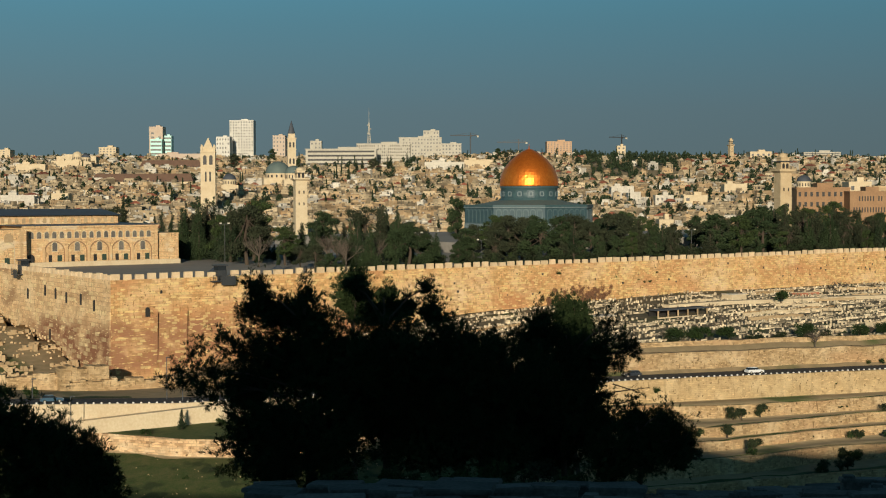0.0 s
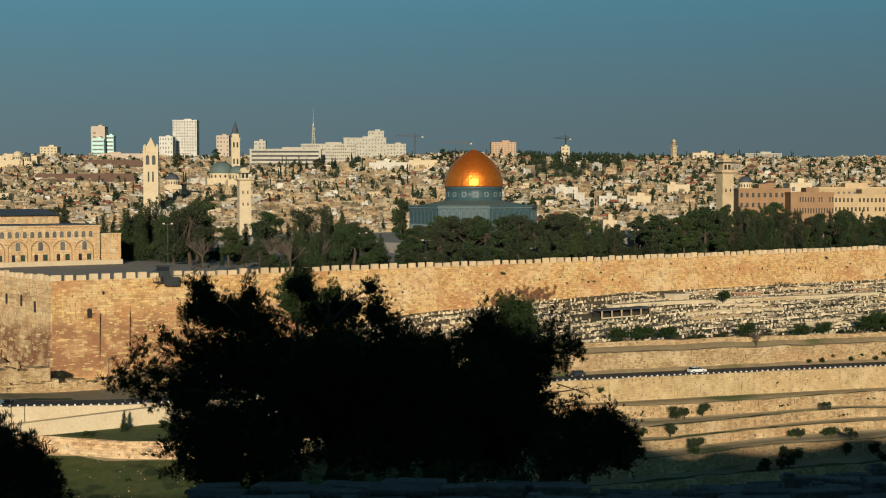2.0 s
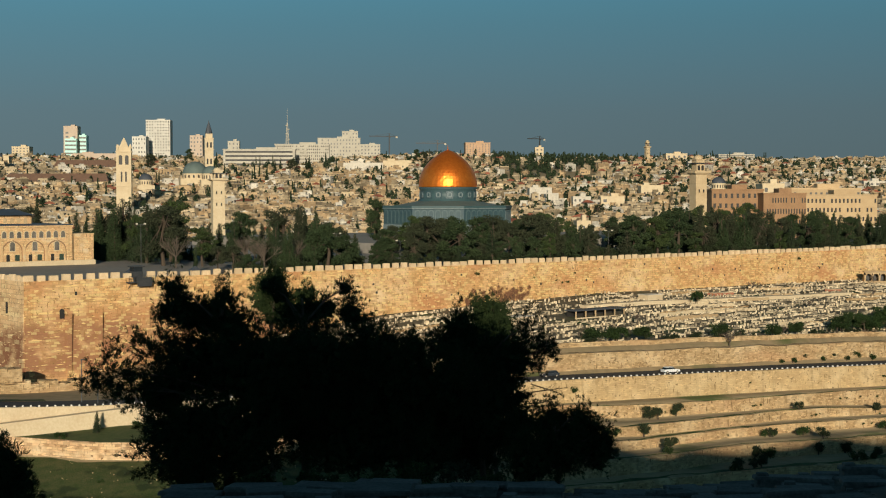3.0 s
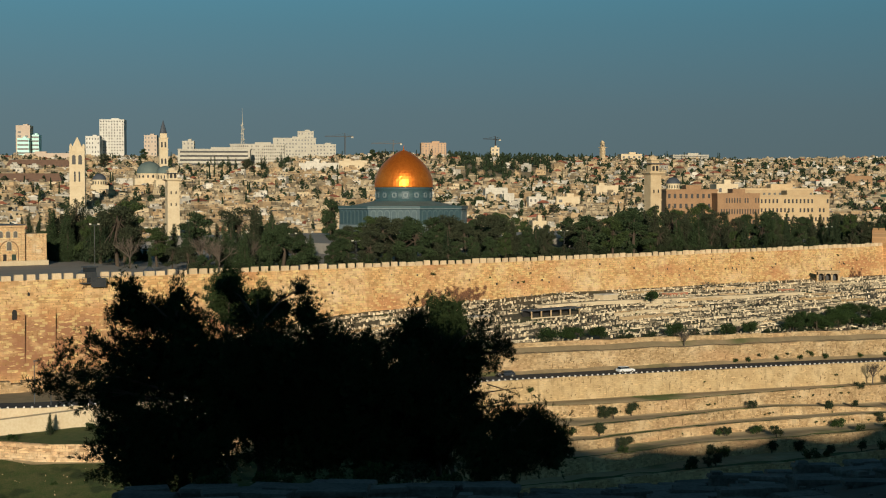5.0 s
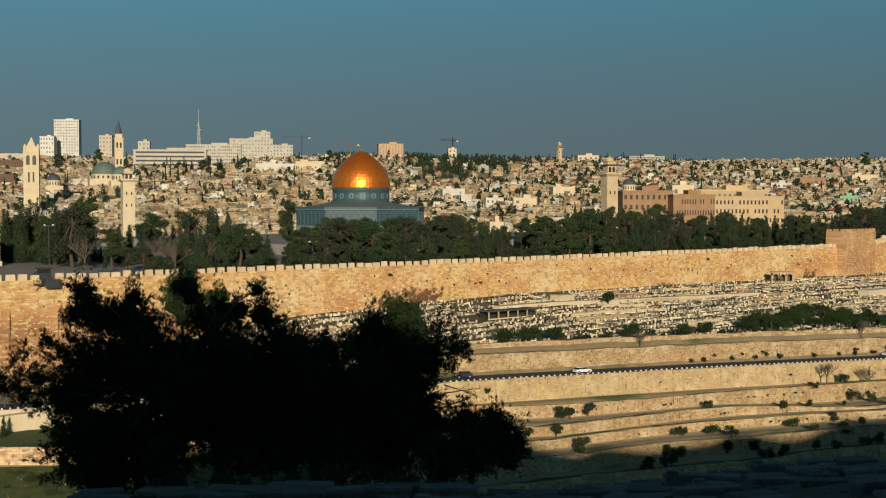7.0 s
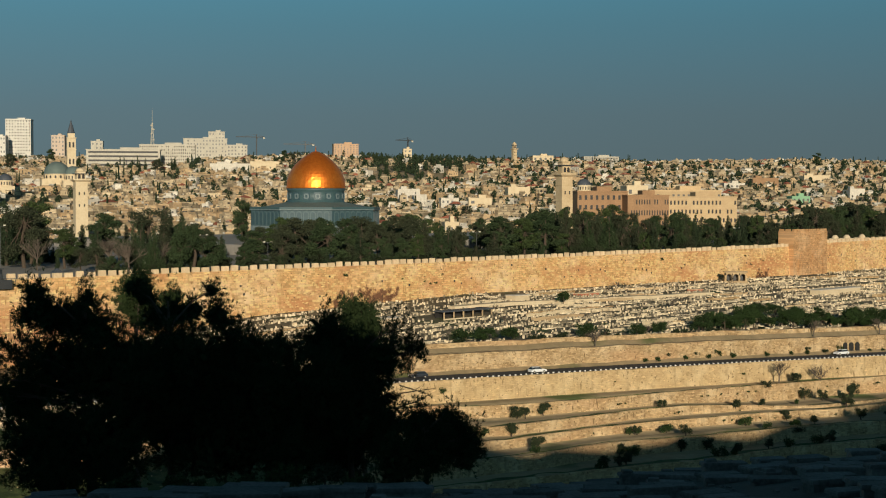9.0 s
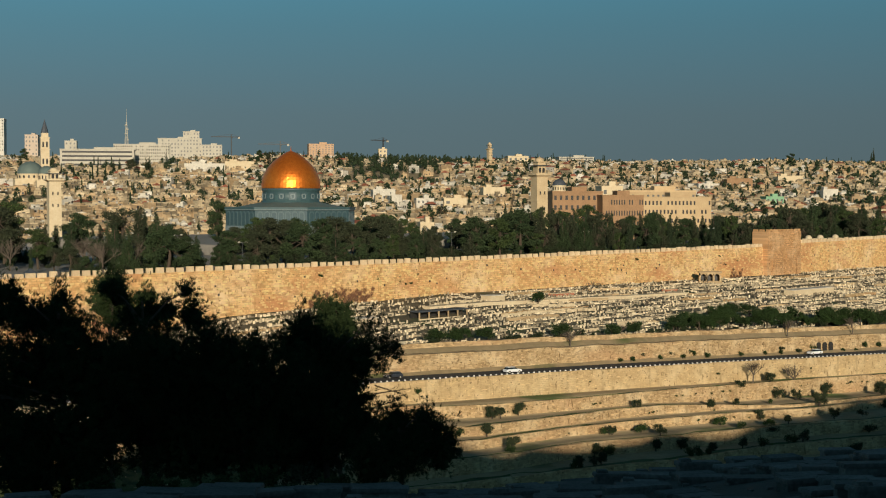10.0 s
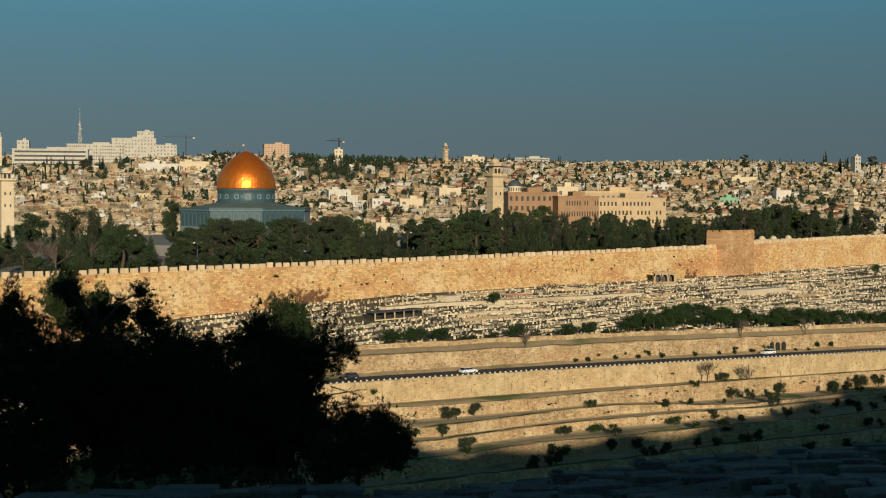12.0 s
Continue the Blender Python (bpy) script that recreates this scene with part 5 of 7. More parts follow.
def plant(kind, x, y, z, height_scale, rng, width_scale=None):
    """Places one tree of a kind: the first use of each model is the model itself, the others are copies."""
    names = {"pine": ("pine_tree", "dark green spreading pine with a rounded crown", "tree", "trees on the esplanade"),
             "cypress": ("cypress_tree", "tall narrow dark cypress", "tree", "cypresses"),
             "conifer": ("conifer_tree", "dark green conical conifer with ragged branches", "tree", "trees on the esplanade"),
             "olive": ("olive_tree", "small grey-green olive tree on a terrace", "tree", "trees on the terraces"),
             "bush": ("bush", "small dark green bush on dry ground", "bush", "bushes"),
             "leafy": ("leafy_tree", "broad fresh green tree above the road", "tree", "trees above the road"),
             "bare": ("bare_tree", "leafless grey-brown tree with fine twigs", "tree", "bare trees")}[kind]
    if kind not in _models:
        mr = random.Random(hash_kind(kind))
        _models[kind] = [make_tree(names[0], kind, mr, *names[1:]) for _ in range({"pine": 7, "conifer": 6, "cypress": 5, "olive": 6, "bush": 5, "leafy": 4, "bare": 3}[kind])]
    t = rng.choice(_models[kind])
    s, w = height_scale, width_scale or height_scale
    m = pose(x, y, z, 0, 0, rng.uniform(0, 360))
    ob = t
    if t.name in _placed:
        t.scale = (1, 1, 1)
        ob = copy_thing(t, m)
        t.scale = SCALES[t.name]
    else:
        _placed.add(t.name)
        SCALES[t.name] = (w, w, s)
        t.matrix_world = m
    ob.scale = (w, w, s)
    return ob


SCALES = {}


def hash_kind(k):
    return sum(ord(c) * (i + 3) for i, c in enumerate(k))


TREETOP = [(-470, -12), (-420, -8), (-400, 5), (-370, -12), (-330, -6), (-310, -45), (-280, -52), (-225, -28), (-190, -22), (-165, -14), (-130, -20), (-90, -14), (-50, -45), (20, -52), (60, -42), (130, -34), (150, -26), (170, -34), (280, -30), (385, -36), (400, -52), (415, -36), (520, -30), (560, -12), (600, -16), (680, -12), (740, -26), (900, -26), (1020, -32), (1040, -16), (1150, -4), (1400, 0)]


def esplanade_trees():
    rng = random.Random(21)
    for row, q in enumerate((-9, -20, -34, -50, -68, -88)):
        s = 52.0 + row * 4
        while s < 505:
            p = C + E * s + N * (q + rng.uniform(-5, 5))
            h = p.x / p.y * SIGHT
            top = EYE + lerp_table(TREETOP, h) / SIGHT * p.y
            inside = (p - Vector((35.9, 587.0))).length < 34
            if top > 2 and not inside and not (s < 62 and row < 2) and not (-230 < h < 70 and rng.random() < 0.12):
                k = rng.choices(("cypress", "conifer", "pine"), (0.25, 0.4, 0.35) if h < 20 or h > 480 else (0.05, 0.15, 0.8))[0]
                if row == 0 and rng.random() < 0.6:
                    top *= 0.55
                if -330 < h < 60 and rng.random() < (0.28 if h < -180 else 0.15) and row < 4:
                    plant("bare", p.x, p.y, 0, min(1.5, top / 6.5), rng)
                else:
                    f = rng.choice((0.5, 0.65, 0.8, 0.9, 1.0, 1.08)) * top / {"cypress": 12.6, "conifer": 12.4, "pine": 10.8}[k]
                    plant(k, p.x, p.y, 0, f, rng, f * (rng.uniform(0.8, 1.1) if k == "cypress" else rng.uniform(0.9, 1.25)))
            s += rng.uniform(6, 10.5) if row else rng.uniform(4, 7)
    # low grey-green shrubs just behind the rampart
    s = 58.0
    while s < 500:
        p = C + E * s + N * rng.uniform(-15, -4.5)
        plant("olive", p.x, p.y, 0, rng.uniform(0.9, 1.6), rng, rng.uniform(1.2, 2.2))
        s += rng.uniform(2.4, 4.2)
    # tall trees beside the prayer hall
    for h, v, y, k in ((-452, -5, 470, "cypress"), (-415, -2, 455, "conifer"), (-403, 4, 460, "cypress"), (-430, -20, 440, "conifer"), (-395, -20, 450, "conifer"), (-330, -2, 470, "conifer"), (-320, -6, 475, "cypress"), (-345, -16, 480, "pine"), (-575, -8, 520, "pine"), (-590, -14, 530, "pine"), (-508, -20, 520, "cypress"), (-495, -14, 520, "cypress"), (-478, -18, 520, "cypress"), (-98, -12, 500, "cypress"), (-80, -14, 500, "cypress"), (26, -2, 600, "pine"), (30, 0, 610, "cypress")):
        p = sight(h, v, y)
        f = p.z / (12.4 if k == "cypress" else 10.6)
        plant(k, p.x, y, 0, f, rng, f * 0.85)
    for _ in range(26):
        y = rng.uniform(432, 500)
        h = rng.uniform(-462, -290)
        top = EYE + lerp_table(TREETOP, h) / SIGHT * y
        k = rng.choice(("conifer", "conifer", "pine", "cypress"))
        f = rng.uniform(0.6, 1.0) * top / {"cypress": 12.6, "conifer": 12.4, "pine": 10.8}[k]
        plant(k, h / SIGHT * y, y, 0, f, rng, f * rng.uniform(0.9, 1.2))
    # in the town and on the wooded ridge
    for _ in range(60):
        y = rng.uniform(710, 1000)
        x = y * rng.uniform(-0.33, 0.585)
        plant(rng.choice(("pine", "cypress", "cypress")), x, y + 8, ground_z(x, y + 8), rng.uniform(0.6, 1.05), rng)
    far = Soup()
    for i in range(4300):
        if 2100 <= i:
            y = rng.uniform(730, 2000)
            x = y * rng.uniform(0.03, 0.59)
        elif i < 1800:
            y = rng.uniform(1000, 2000)
            x = y * rng.uniform(-0.34, 0.59)
        else:
            y = rng.uniform(1500, 2150)
            x = y * rng.gauss(350, 80) / SIGHT
        z = ground_z(x, y)
        tall = i < 1800 and rng.random() < 0.13
        H, R = (rng.uniform(7, 13), rng.uniform(0.9, 1.7)) if tall else (rng.uniform(4, 9), rng.uniform(2, 4.5))
        if 1800 <= i < 2100:
            H *= 1.4
        elif i >= 2100:
            H, R = H * 0.75, R * 0.9
        for _ in range(120):
            d = Vector((rng.gauss(0, 1), rng.gauss(0, 1), rng.gauss(0, 1))).normalized()
            f = rng.uniform(0.05, 1)
            r = R * (1.1 - f if tall else math.sqrt(max(0.05, 1 - (2 * f - 0.9) ** 2))) * rng.uniform(0.5, 1.05)
            c = Vector((x + d.x * r, y + d.y * r, z + 1 + H * f))
            u = d * 0.65
            v = u.orthogonal() * 0.9
            w = u.cross(v).normalized() * 0.5
            far.add([c - w, c - v, c + w, c + v], [(0, 1, 2, 3)])
    tagged(far.make("town_trees", CYP_LEAF), "dark trees between the houses and on the ridge", "trees", kind="stuff")
    for h, v, y, k in ((1250, 102, 1000, "cypress"), (1246, 92, 1010, "cypress"), (1085, 88, 1100, "pine"), (1295, 90, 1050, "cypress"), (1280, 85, 1050, "cypress"), (1345, 88, 1000, "pine"), (100, 88, 1500, "pine"), (118, 85, 1480, "pine"), (240, 84, 1400, "cypress"), (-150, 70, 1400, "cypress"), (-140, 74, 1400, "cypress"), (-118, 72, 1400, "pine"), (-95, 74, 1400, "cypress"), (-90, 76, 1400, "cypress"), (-305, 75, 1200, "cypress"), (-365, 80, 1250, "pine"), (-298, 88, 1300, "pine")):
        y = depth_for(h, v, 19)
        p = sight(h, v, y)
        z0 = ground_z(p.x, y)
        f = max(0.8, (p.z - z0) / (12.4 if k == "cypress" else 10.6))
        plant(k, p.x, y, z0, f, rng, min(f, 2.0))


esplanade_trees()
for h, v, y in ((-384, -45, 400), (-42, -62, 430), (70, -75, 440), (442, -58, 450), (606, -56, 480), (690, -58, 480), (806, -52, 500), (930, -52, 520), (-350, -40, 440)):
    p = sight(h, v, y)
    t = thing("lamp_post", p.x, y, 0, 0.2, "thin metal lamp post with floodlights among the trees", "lamp post", "lamp posts")
    Soup().tube((0, 0, 0), (0, 0, p.z), 0.09, 0.06, 6).make("pole", METAL, t)
    Soup().box(0, 0, p.z - 0.1, p.z, 2.6, 0.12).make("crossarm", METAL, t)
    for k in range(2):
        piece("floodlight", 0, quad_box(0.6, 0.4, 0.35), CONCRETE, t, pose((k - 0.5) * 2.2, 0, p.z))
for a, b in ((30, -14), (47, -13)):
    p = C + E * a + IN * 9
    t = thing("kiosk", p.x, p.y, 0, E_ANG, "small stone kiosk with a dark pyramid roof", "kiosk", "kiosks")
    Soup().box(0, 0, 0, 1.6, 1.8, 1.8).make("wall", CREAM, t)
    Soup().box(0, 0, 1.6, 2.7, 2.5, 2.5, 0, 0.05).make("roof", LEAD, t)

# ---------------------------------------------------------------- road, terraces, cemetery
def strip(name, b0, b1, lift, mat, label, category, a0=-200, a1=420, step=4.0, zfun=None, nb=1):
    """A sheet laid along the road's line between two offsets."""
    vs, fs = [], []
    k = int((a1 - a0) / step) + 1
    for i in range(k):
        a = a0 + i * step
        for j in range(nb + 1):
            b = b0 + (b1 - b0) * j / nb
            p = R0 + RD * a + RN * b
            vs.append((p.x, p.y, (ground_z(p.x, p.y) if zfun is None else zfun(a, b)) + lift))
    for i in range(k - 1):
        for j in range(nb):
            c = (nb + 1) * i + j
            fs.append((c, c + 1, c + nb + 2, c + nb + 1))
    return tagged(mesh_part(name, vs, fs, mat), label, category, kind="structure")


rz = lambda a, b: lerp_table(ROADZ, a)
strip("road", -3.9, 3.4, 0.05, ASPHALT, "dark asphalt road along the hillside", "road", zfun=rz)


def retaining(name, b_top, a0, a1, ztop, zbot, label, thick=0.7, cap=0.5, mat=None):
    """A battered retaining wall with an uneven coping along the road's line; heights are functions of a."""
    w = tagged(new(name), label, "wall", kind="structure")
    s, c = Soup(), Soup()
    step, rows, rr = 3.0, [], random.Random(int(a0) + 300)
    k = int((a1 - a0) / step) + 1
    for i in range(k):
        a = a0 + i * step
        bt = (lerp_table(b_top, a) if isinstance(b_top, list) else b_top) + 0.12 * math.sin(a * 0.4)
        for b, z in ((bt + 0.55, zbot(a) - 0.8), (bt + 0.15, ztop(a) + cap), (bt - thick, ztop(a) + cap), (bt - thick, zbot(a) - 0.8)):
            p = R0 + RD * a + RN * b
            rows.append((p.x, p.y, z + (rr.uniform(-0.1, 0.1) if z > zbot(a) else 0)))
    fs = [(4 * i + j, 4 * i + j + 1, 4 * i + 5 + j, 4 * i + 4 + j) for i in range(k - 1) for j in range(3)]
    s.add(rows, fs + [(3, 2, 1, 0), tuple(4 * (k - 1) + j for j in range(4))])
    s.make("masonry", mat or RETAIN, w)
    return w


def zg(b):
    def f(a):
        p = R0 + RD * a + RN * (lerp_table(b[0], a) + b[1] if isinstance(b, tuple) else b)
        return ground_z(p.x, p.y)
    return f


retaining("road_wall_south", 4.3, -200, -57, (lambda a: lerp_table(ROADZ, a)), zg(5.2), "smooth pale retaining wall below the road", 0.6, 0.02, CREAM)
retaining("road_wall", 4.3, -57, 420, (lambda a: lerp_table(ROADZ, a)), zg(5.2), "tall pale retaining wall below the road", 0.6, 0.02, ROAD_WALL)
for rim, _ in RIMS:
    retaining("terrace_wall", rim, -34, 300, zg((rim, -0.9)), zg((rim, 0.9)), "low pale dry-stone terrace wall", 0.5, 0.12)
retaining("terrace_wall_south", SOUTH_RIM, -124, -34, zg((SOUTH_RIM, -0.9)), zg((SOUTH_RIM, 0.9)), "curved rough stone wall below the lawn", 0.6, 0.3, ROUGH_WALL)
retaining("bank_wall", -5.4, -50, 420, zg(-9.5), zg(-4.6), "pale stone bank wall above the road", 2.6, 0.3)
retaining("bank_wall_upper", -11.5, 5, 420, zg(-13), zg(-10.5), "low pale wall at the foot of the cemetery", 0.6, 0.9)


def grass_sheet(name, inner, outer, a0, a1, label, category, nb=6, mat=None, ragged=0.0):
    """Grass laid on the ground between two lines along the road, each a function of the way along it."""
    vs, fs, k = [], [], int((a1 - a0) / 2.0) + 1
    for i in range(k):
        a = a0 + 2.0 * i
        b0, b1 = inner(a), outer(a)
        b0 += ragged * noise.noise((a * 0.17, b0 * 0.1, 1))
        b1 = max(b1 + ragged * noise.noise((a * 0.13, b1 * 0.1, 4)), b0 + 0.15)
        for j in range(nb + 1):
            p = R0 + RD * a + RN * (b0 + (b1 - b0) * j / nb)
            vs.append((p.x, p.y, ground_z(p.x, p.y) + 0.09))
    w = nb + 1
    fs = [(w * i + j, w * i + j + 1, w * i + j + 1 + w, w * i + j + w) for i in range(k - 1) for j in range(nb)]
    return tagged(mesh_part(name, vs, fs, mat or GRASS, flat=False), label, category, kind="structure")


south = lambda o: (lambda a: lerp_table(SOUTH_RIM, a) + o)
grass_sheet("lawn", lambda a: 4.95, south(-0.5), -124, -36, "sunken dark green lawn below the road", "lawn", 5)
grass_sheet("grass_slope", south(1.6), lambda a: 88.0, -190, -36, "steep green grass slope in the valley", "grass", 26, GRASS_FRESH, 2.5)
grass_sheet("grass_verge", lambda a: -9.0, lambda a: -4.7, -132, -112, "strip of green grass beside the road", "grass", 3, None, 1.5)
for (rim, _), off in zip(RIMS, (-1.5, -1.6, -1.4, -2.0, -2.5)):
    grass_sheet("grass_verge", lambda a: lerp_table(rim, a) + off, lambda a: lerp_table(rim, a) - 0.5, -34, 296, "thin strip of grass along a terrace edge", "grass", 1, None, 1.6)


def slope_stones():
    """Pale stones scattered over the grass slope in the south."""
    rng = random.Random(97)
    heap = Soup()
    for _ in range(320):
        a, r = rng.uniform(-140, -60), rng.uniform(0.04, 0.13)
        p = R0 + RD * a + RN * (lerp_table(SOUTH_RIM, a) + rng.uniform(2, 48))
        z = ground_z(p.x, p.y)
        heap.box(p.x, p.y, z - 0.1, z + 0.1 + r, r * 1.8, r * 1.3, rng.uniform(0, 3), 0.7)
    tagged(heap.make("slope_stones", STONE), "pale stones scattered over the grass slope", "stones", kind="stuff")


slope_stones()


def ramp():
    """A pale ramp wall that climbs across the face of the southern retaining wall."""
    vs, fs = [], []
    for i in range(12):
        a = -150 + i * 5.0
        z = -24.6 + 3.6 * i / 11
        for b, zz in ((7.0, -26.0), (6.9, z), (5.0, z), (4.9, -26.0)):
            p = R0 + RD * a + RN * b
            vs.append((p.x, p.y, zz))
    fs = [(4 * i + j, 4 * i + j + 1, 4 * i + 5 + j, 4 * i + 4 + j) for i in range(11) for j in range(3)] + [(3, 2, 1, 0), (44, 45, 46, 47)]
    tagged(mesh_part("ramp", vs, fs, CREAM), "pale plastered ramp below the road", "ramp", kind="structure")


ramp()


def bank_niches():
    """Three arched niches side by side in the bank wall above the road."""
    w = bpy.data.objects["bank_wall"]
    for a in (132.7, 135.0, 137.3):
        p = R0 + RD * a + RN * -4.95
        piece("niche", 0, lambda: arch_plate(1.5, 2.6, 0.2), DARK, w, pose(p.x, p.y, lerp_table(ROADZ, a) + 0.4, 0, 0, math.degrees(R_ANG)))


bank_niches()


def guard_stones():
    w = tagged(new("road_parapet"), "row of white-painted guard stones along the road", "parapet", kind="structure")
    strip("kerb", 3.4, 4.2, 0.06, METAL, "dark kerb below the guard stones", "kerb", zfun=rz)
    a = -185.0
    rr = random.Random(5)
    while a < 230:
        p = R0 + RD * a + RN * 3.9
        piece("guard_stone", 0, lambda: Soup().box(0, 0, 0, 0.30, 0.36, 0.3, 0, 0.85), WHITE_PAINT, w, pose(p.x, p.y, lerp_table(ROADZ, a) + 0.04, 0, 0, math.degrees(R_ANG) + rr.uniform(-4, 4)))
        a += 1.5


guard_stones()


def car(a, b, paint, label, heading=0):
    p = R0 + RD * a + RN * b
    t = thing("car", p.x, p.y, lerp_table(ROADZ, a) + 0.04, R_ANG + heading, label, "car", "cars on the road")
    prof = [(-2.1, 0.35), (-2.15, 0.8), (-1.95, 0.95), (-1.2, 1.0), (-0.9, 1.0), (1.0, 0.98), (1.95, 0.85), (2.12, 0.6), (2.1, 0.35)]
    body = Soup()
    k = len(prof)
    body.add([(x, -0.85, z) for x, z in prof] + [(x, 0.85, z) for x, z in prof], [list(range(k)), [k + i for i in range(k)][::-1]] + [[(i + 1) % k, i, k + i, k + (i + 1) % k] for i in range(k)])
    body.make("body", paint, t)
    cab = Soup()
    cab.add([(-1.9, -0.8, 0.95), (1.0, -0.8, 0.95), (0.35, -0.66, 1.42), (-1.55, -0.66, 1.42), (-1.9, 0.8, 0.95), (1.0, 0.8, 0.95), (0.35, 0.66, 1.42), (-1.55, 0.66, 1.42)],
            [(0, 1, 2, 3), (5, 4, 7, 6), (1, 5, 6, 2), (4, 0, 3, 7), (3, 2, 6, 7)])
    cab.make("glazing", GLASS, t)
    Soup().box(-0.6, 0, 1.40, 1.48, 1.95, 1.34, 0, 0.95).make("roof", paint, t)
    for x in (-1.35, 1.35):
        for y in (-0.8, 0.8):
            o = Soup().tube((x, y - 0.12, 0.32), (x, y + 0.12, 0.32), 0.32, 0.32, 12).make("wheel", RUBBER, t)
            Soup().tube((x, y - 0.14, 0.32), (x, y + 0.14, 0.32), 0.18, 0.18, 10).make("rim", CONCRETE, o)
    for y in (-0.6, 0.6):
        o = Soup().box(2.1, y, 0.6, 0.75, 0.06, 0.3).make("headlight", WHITE_PAINT, t)


car(28, 1.6, CAR_WHITE, "white estate car on the asphalt road")
car(-2, -1.6, CAR_DARK, "dark saloon car on the asphalt road", math.pi)
car(128, -1.6, CAR_WHITE, "silver-white car on the asphalt road", math.pi)
car(-128, 1.6, CAR_BLUE, "blue-grey car on the asphalt road")


def cemetery():
    """Rows of chest tombs and headstones from the rampart's foot down to the bank above the road."""
    rng = random.Random(31)
    soup, singles = Soup(), []
    path_q = lambda st: 19.5 + 0.05 * (st - 165) + 3 * math.sin((st - 165) * 0.02)
    q = 3.0
    while q < 130:
        st = 60.0 + rng.uniform(0, 2)
        while st < 505:
            p = C + E * st + N * (q + 1.5 * math.sin(st * 0.05 + q) + rng.uniform(-0.45, 0.45))
            st += rng.uniform(0.8, 2.2)
            if (p - R0).dot(RN) > -15 or (134 < st < 160 and 23 < q < 32) or (abs(q - path_q(st)) < 1.8 and st > 150):
                continue
            plot = noise.noise((st * 0.055, q * 0.13, 7))              # plots of different kinds: bare, small stones, chests
            if plot < -0.42 or rng.random() > 0.88:
                continue
            turn = E_ANG + rng.uniform(-0.10, 0.10) + 0.25 * noise.noise((st * 0.02, q * 0.04, 2))
            if rng.random() < (0.75 if st < 170 + 40 * plot else 0.35) or plot < -0.1:
                singles.append((p.x, p.y, rng.uniform(0.3, 0.6), rng.uniform(0.2, 0.35), rng.uniform(0.3, 0.75), turn, False, 0.0))
            else:
                singles.append((p.x, p.y, rng.uniform(1.5, 2.5) * (1.8 if rng.random() < 0.06 else 1), rng.uniform(0.6, 0.95), rng.uniform(0.05, 0.38), turn, rng.random() < 0.4, rng.uniform(0.35, 0.85)))
        q += rng.uniform(1.1, 1.7)
    singles.sort(key=lambda v: v[0] ** 2 + v[1] ** 2)
    keep = [v for v in singles if -0.02 < v[0] / v[1]][:220]
    ids = set(map(id, keep))
    for x, y, l, w, h, turn, head, hh in keep:
        t = thing("grave", x, y, ground_z(x, y) - 0.15, turn, "weathered pale stone grave on the slope", "grave", "graves below the rampart")
        piece("chest", 0, lambda: Soup().box(0, 0, 0, 1, 2, 1, 0, 0.94), GRAVE, t, Matrix.Diagonal((l / 2, w, h + 0.3, 1)))
        if head:
            piece("headstone", 0, lambda: Soup().box(0, 0, 0, 1, 0.2, 0.6, 0, 0.85), GRAVE, t, pose(-l / 2 + 0.1, 0, h) @ Matrix.Diagonal((1, 1, hh, 1)))
    for v in singles:
        if id(v) in ids:
            continue
        x, y, l, w, h, turn, head, hh = v
        z = ground_z(x, y) - 0.15
        soup.box(x, y, z, z + h + 0.3, l, w, turn, 0.94)
        if head:
            soup.box(x - math.cos(turn) * l * 0.45, y - math.sin(turn) * l * 0.45, z + h, z + h + hh, 0.2, 0.5, turn, 0.85)
    # low walls between the plots
    for _ in range(70):
        st, q = rng.uniform(70, 480), rng.uniform(6, 100)
        p = C + E * st + N * q
        if (p - R0).dot(RN) > -18 or (130 < st < 168 and 15 < q < 30):
            continue
        l, turn, h = rng.uniform(6, 26), E_ANG + rng.uniform(-0.2, 0.1), rng.uniform(0.5, 1.1)
        t = thing("plot_wall", p.x, p.y, ground_z(p.x, p.y) - 0.6, turn, "low rough stone wall between grave plots", "wall", "walls between the graves")
        m = Soup()
        n = int(l / 1.2)
        for k in range(n):
            u = -l / 2 + (k + 0.5) * 1.2
            g = ground_z(p.x + math.cos(turn) * u, p.y + math.sin(turn) * u) - ground_z(p.x, p.y)
            m.box(u, rng.uniform(-0.05, 0.05), g, g + 0.6 + h + rng.uniform(-0.15, 0.12), 1.24, 0.5, 0, 0.98)
        m.make("masonry", rng.choice((RETAIN, STONE, CREAM)), t)
    o = soup.make("cemetery_graves", GRAVE)
    tagged(o, "crowded rows of weathered pale graves below the rampart", "graves", kind="stuff")
    # dark soil under the graves
    vs, fs = [], []
    for i in range(112):
        st = 58 + i * 4.0
        p0 = C + E * st
        end = max(2.0, ((p0 - R0).dot(RN) * -1 - 13.0) / N.dot(RN))
        for j in range(13):
            p = p0 + N * (0.5 + (end - 0.5) * j / 12)
            vs.append((p.x, p.y, ground_z(p.x, p.y) + 0.12))
    fs = [(13 * i + j, 13 * i + j + 1, 13 * i + 14 + j, 13 * i + 13 + j) for i in range(111) for j in range(12)]
    tagged(mesh_part("cemetery_ground", vs, fs, CEMETERY_SOIL), "dark weedy soil between the graves", "ground", kind="structure")
    # long path between the graves
    vs, fs = [], []
    st = 152.0
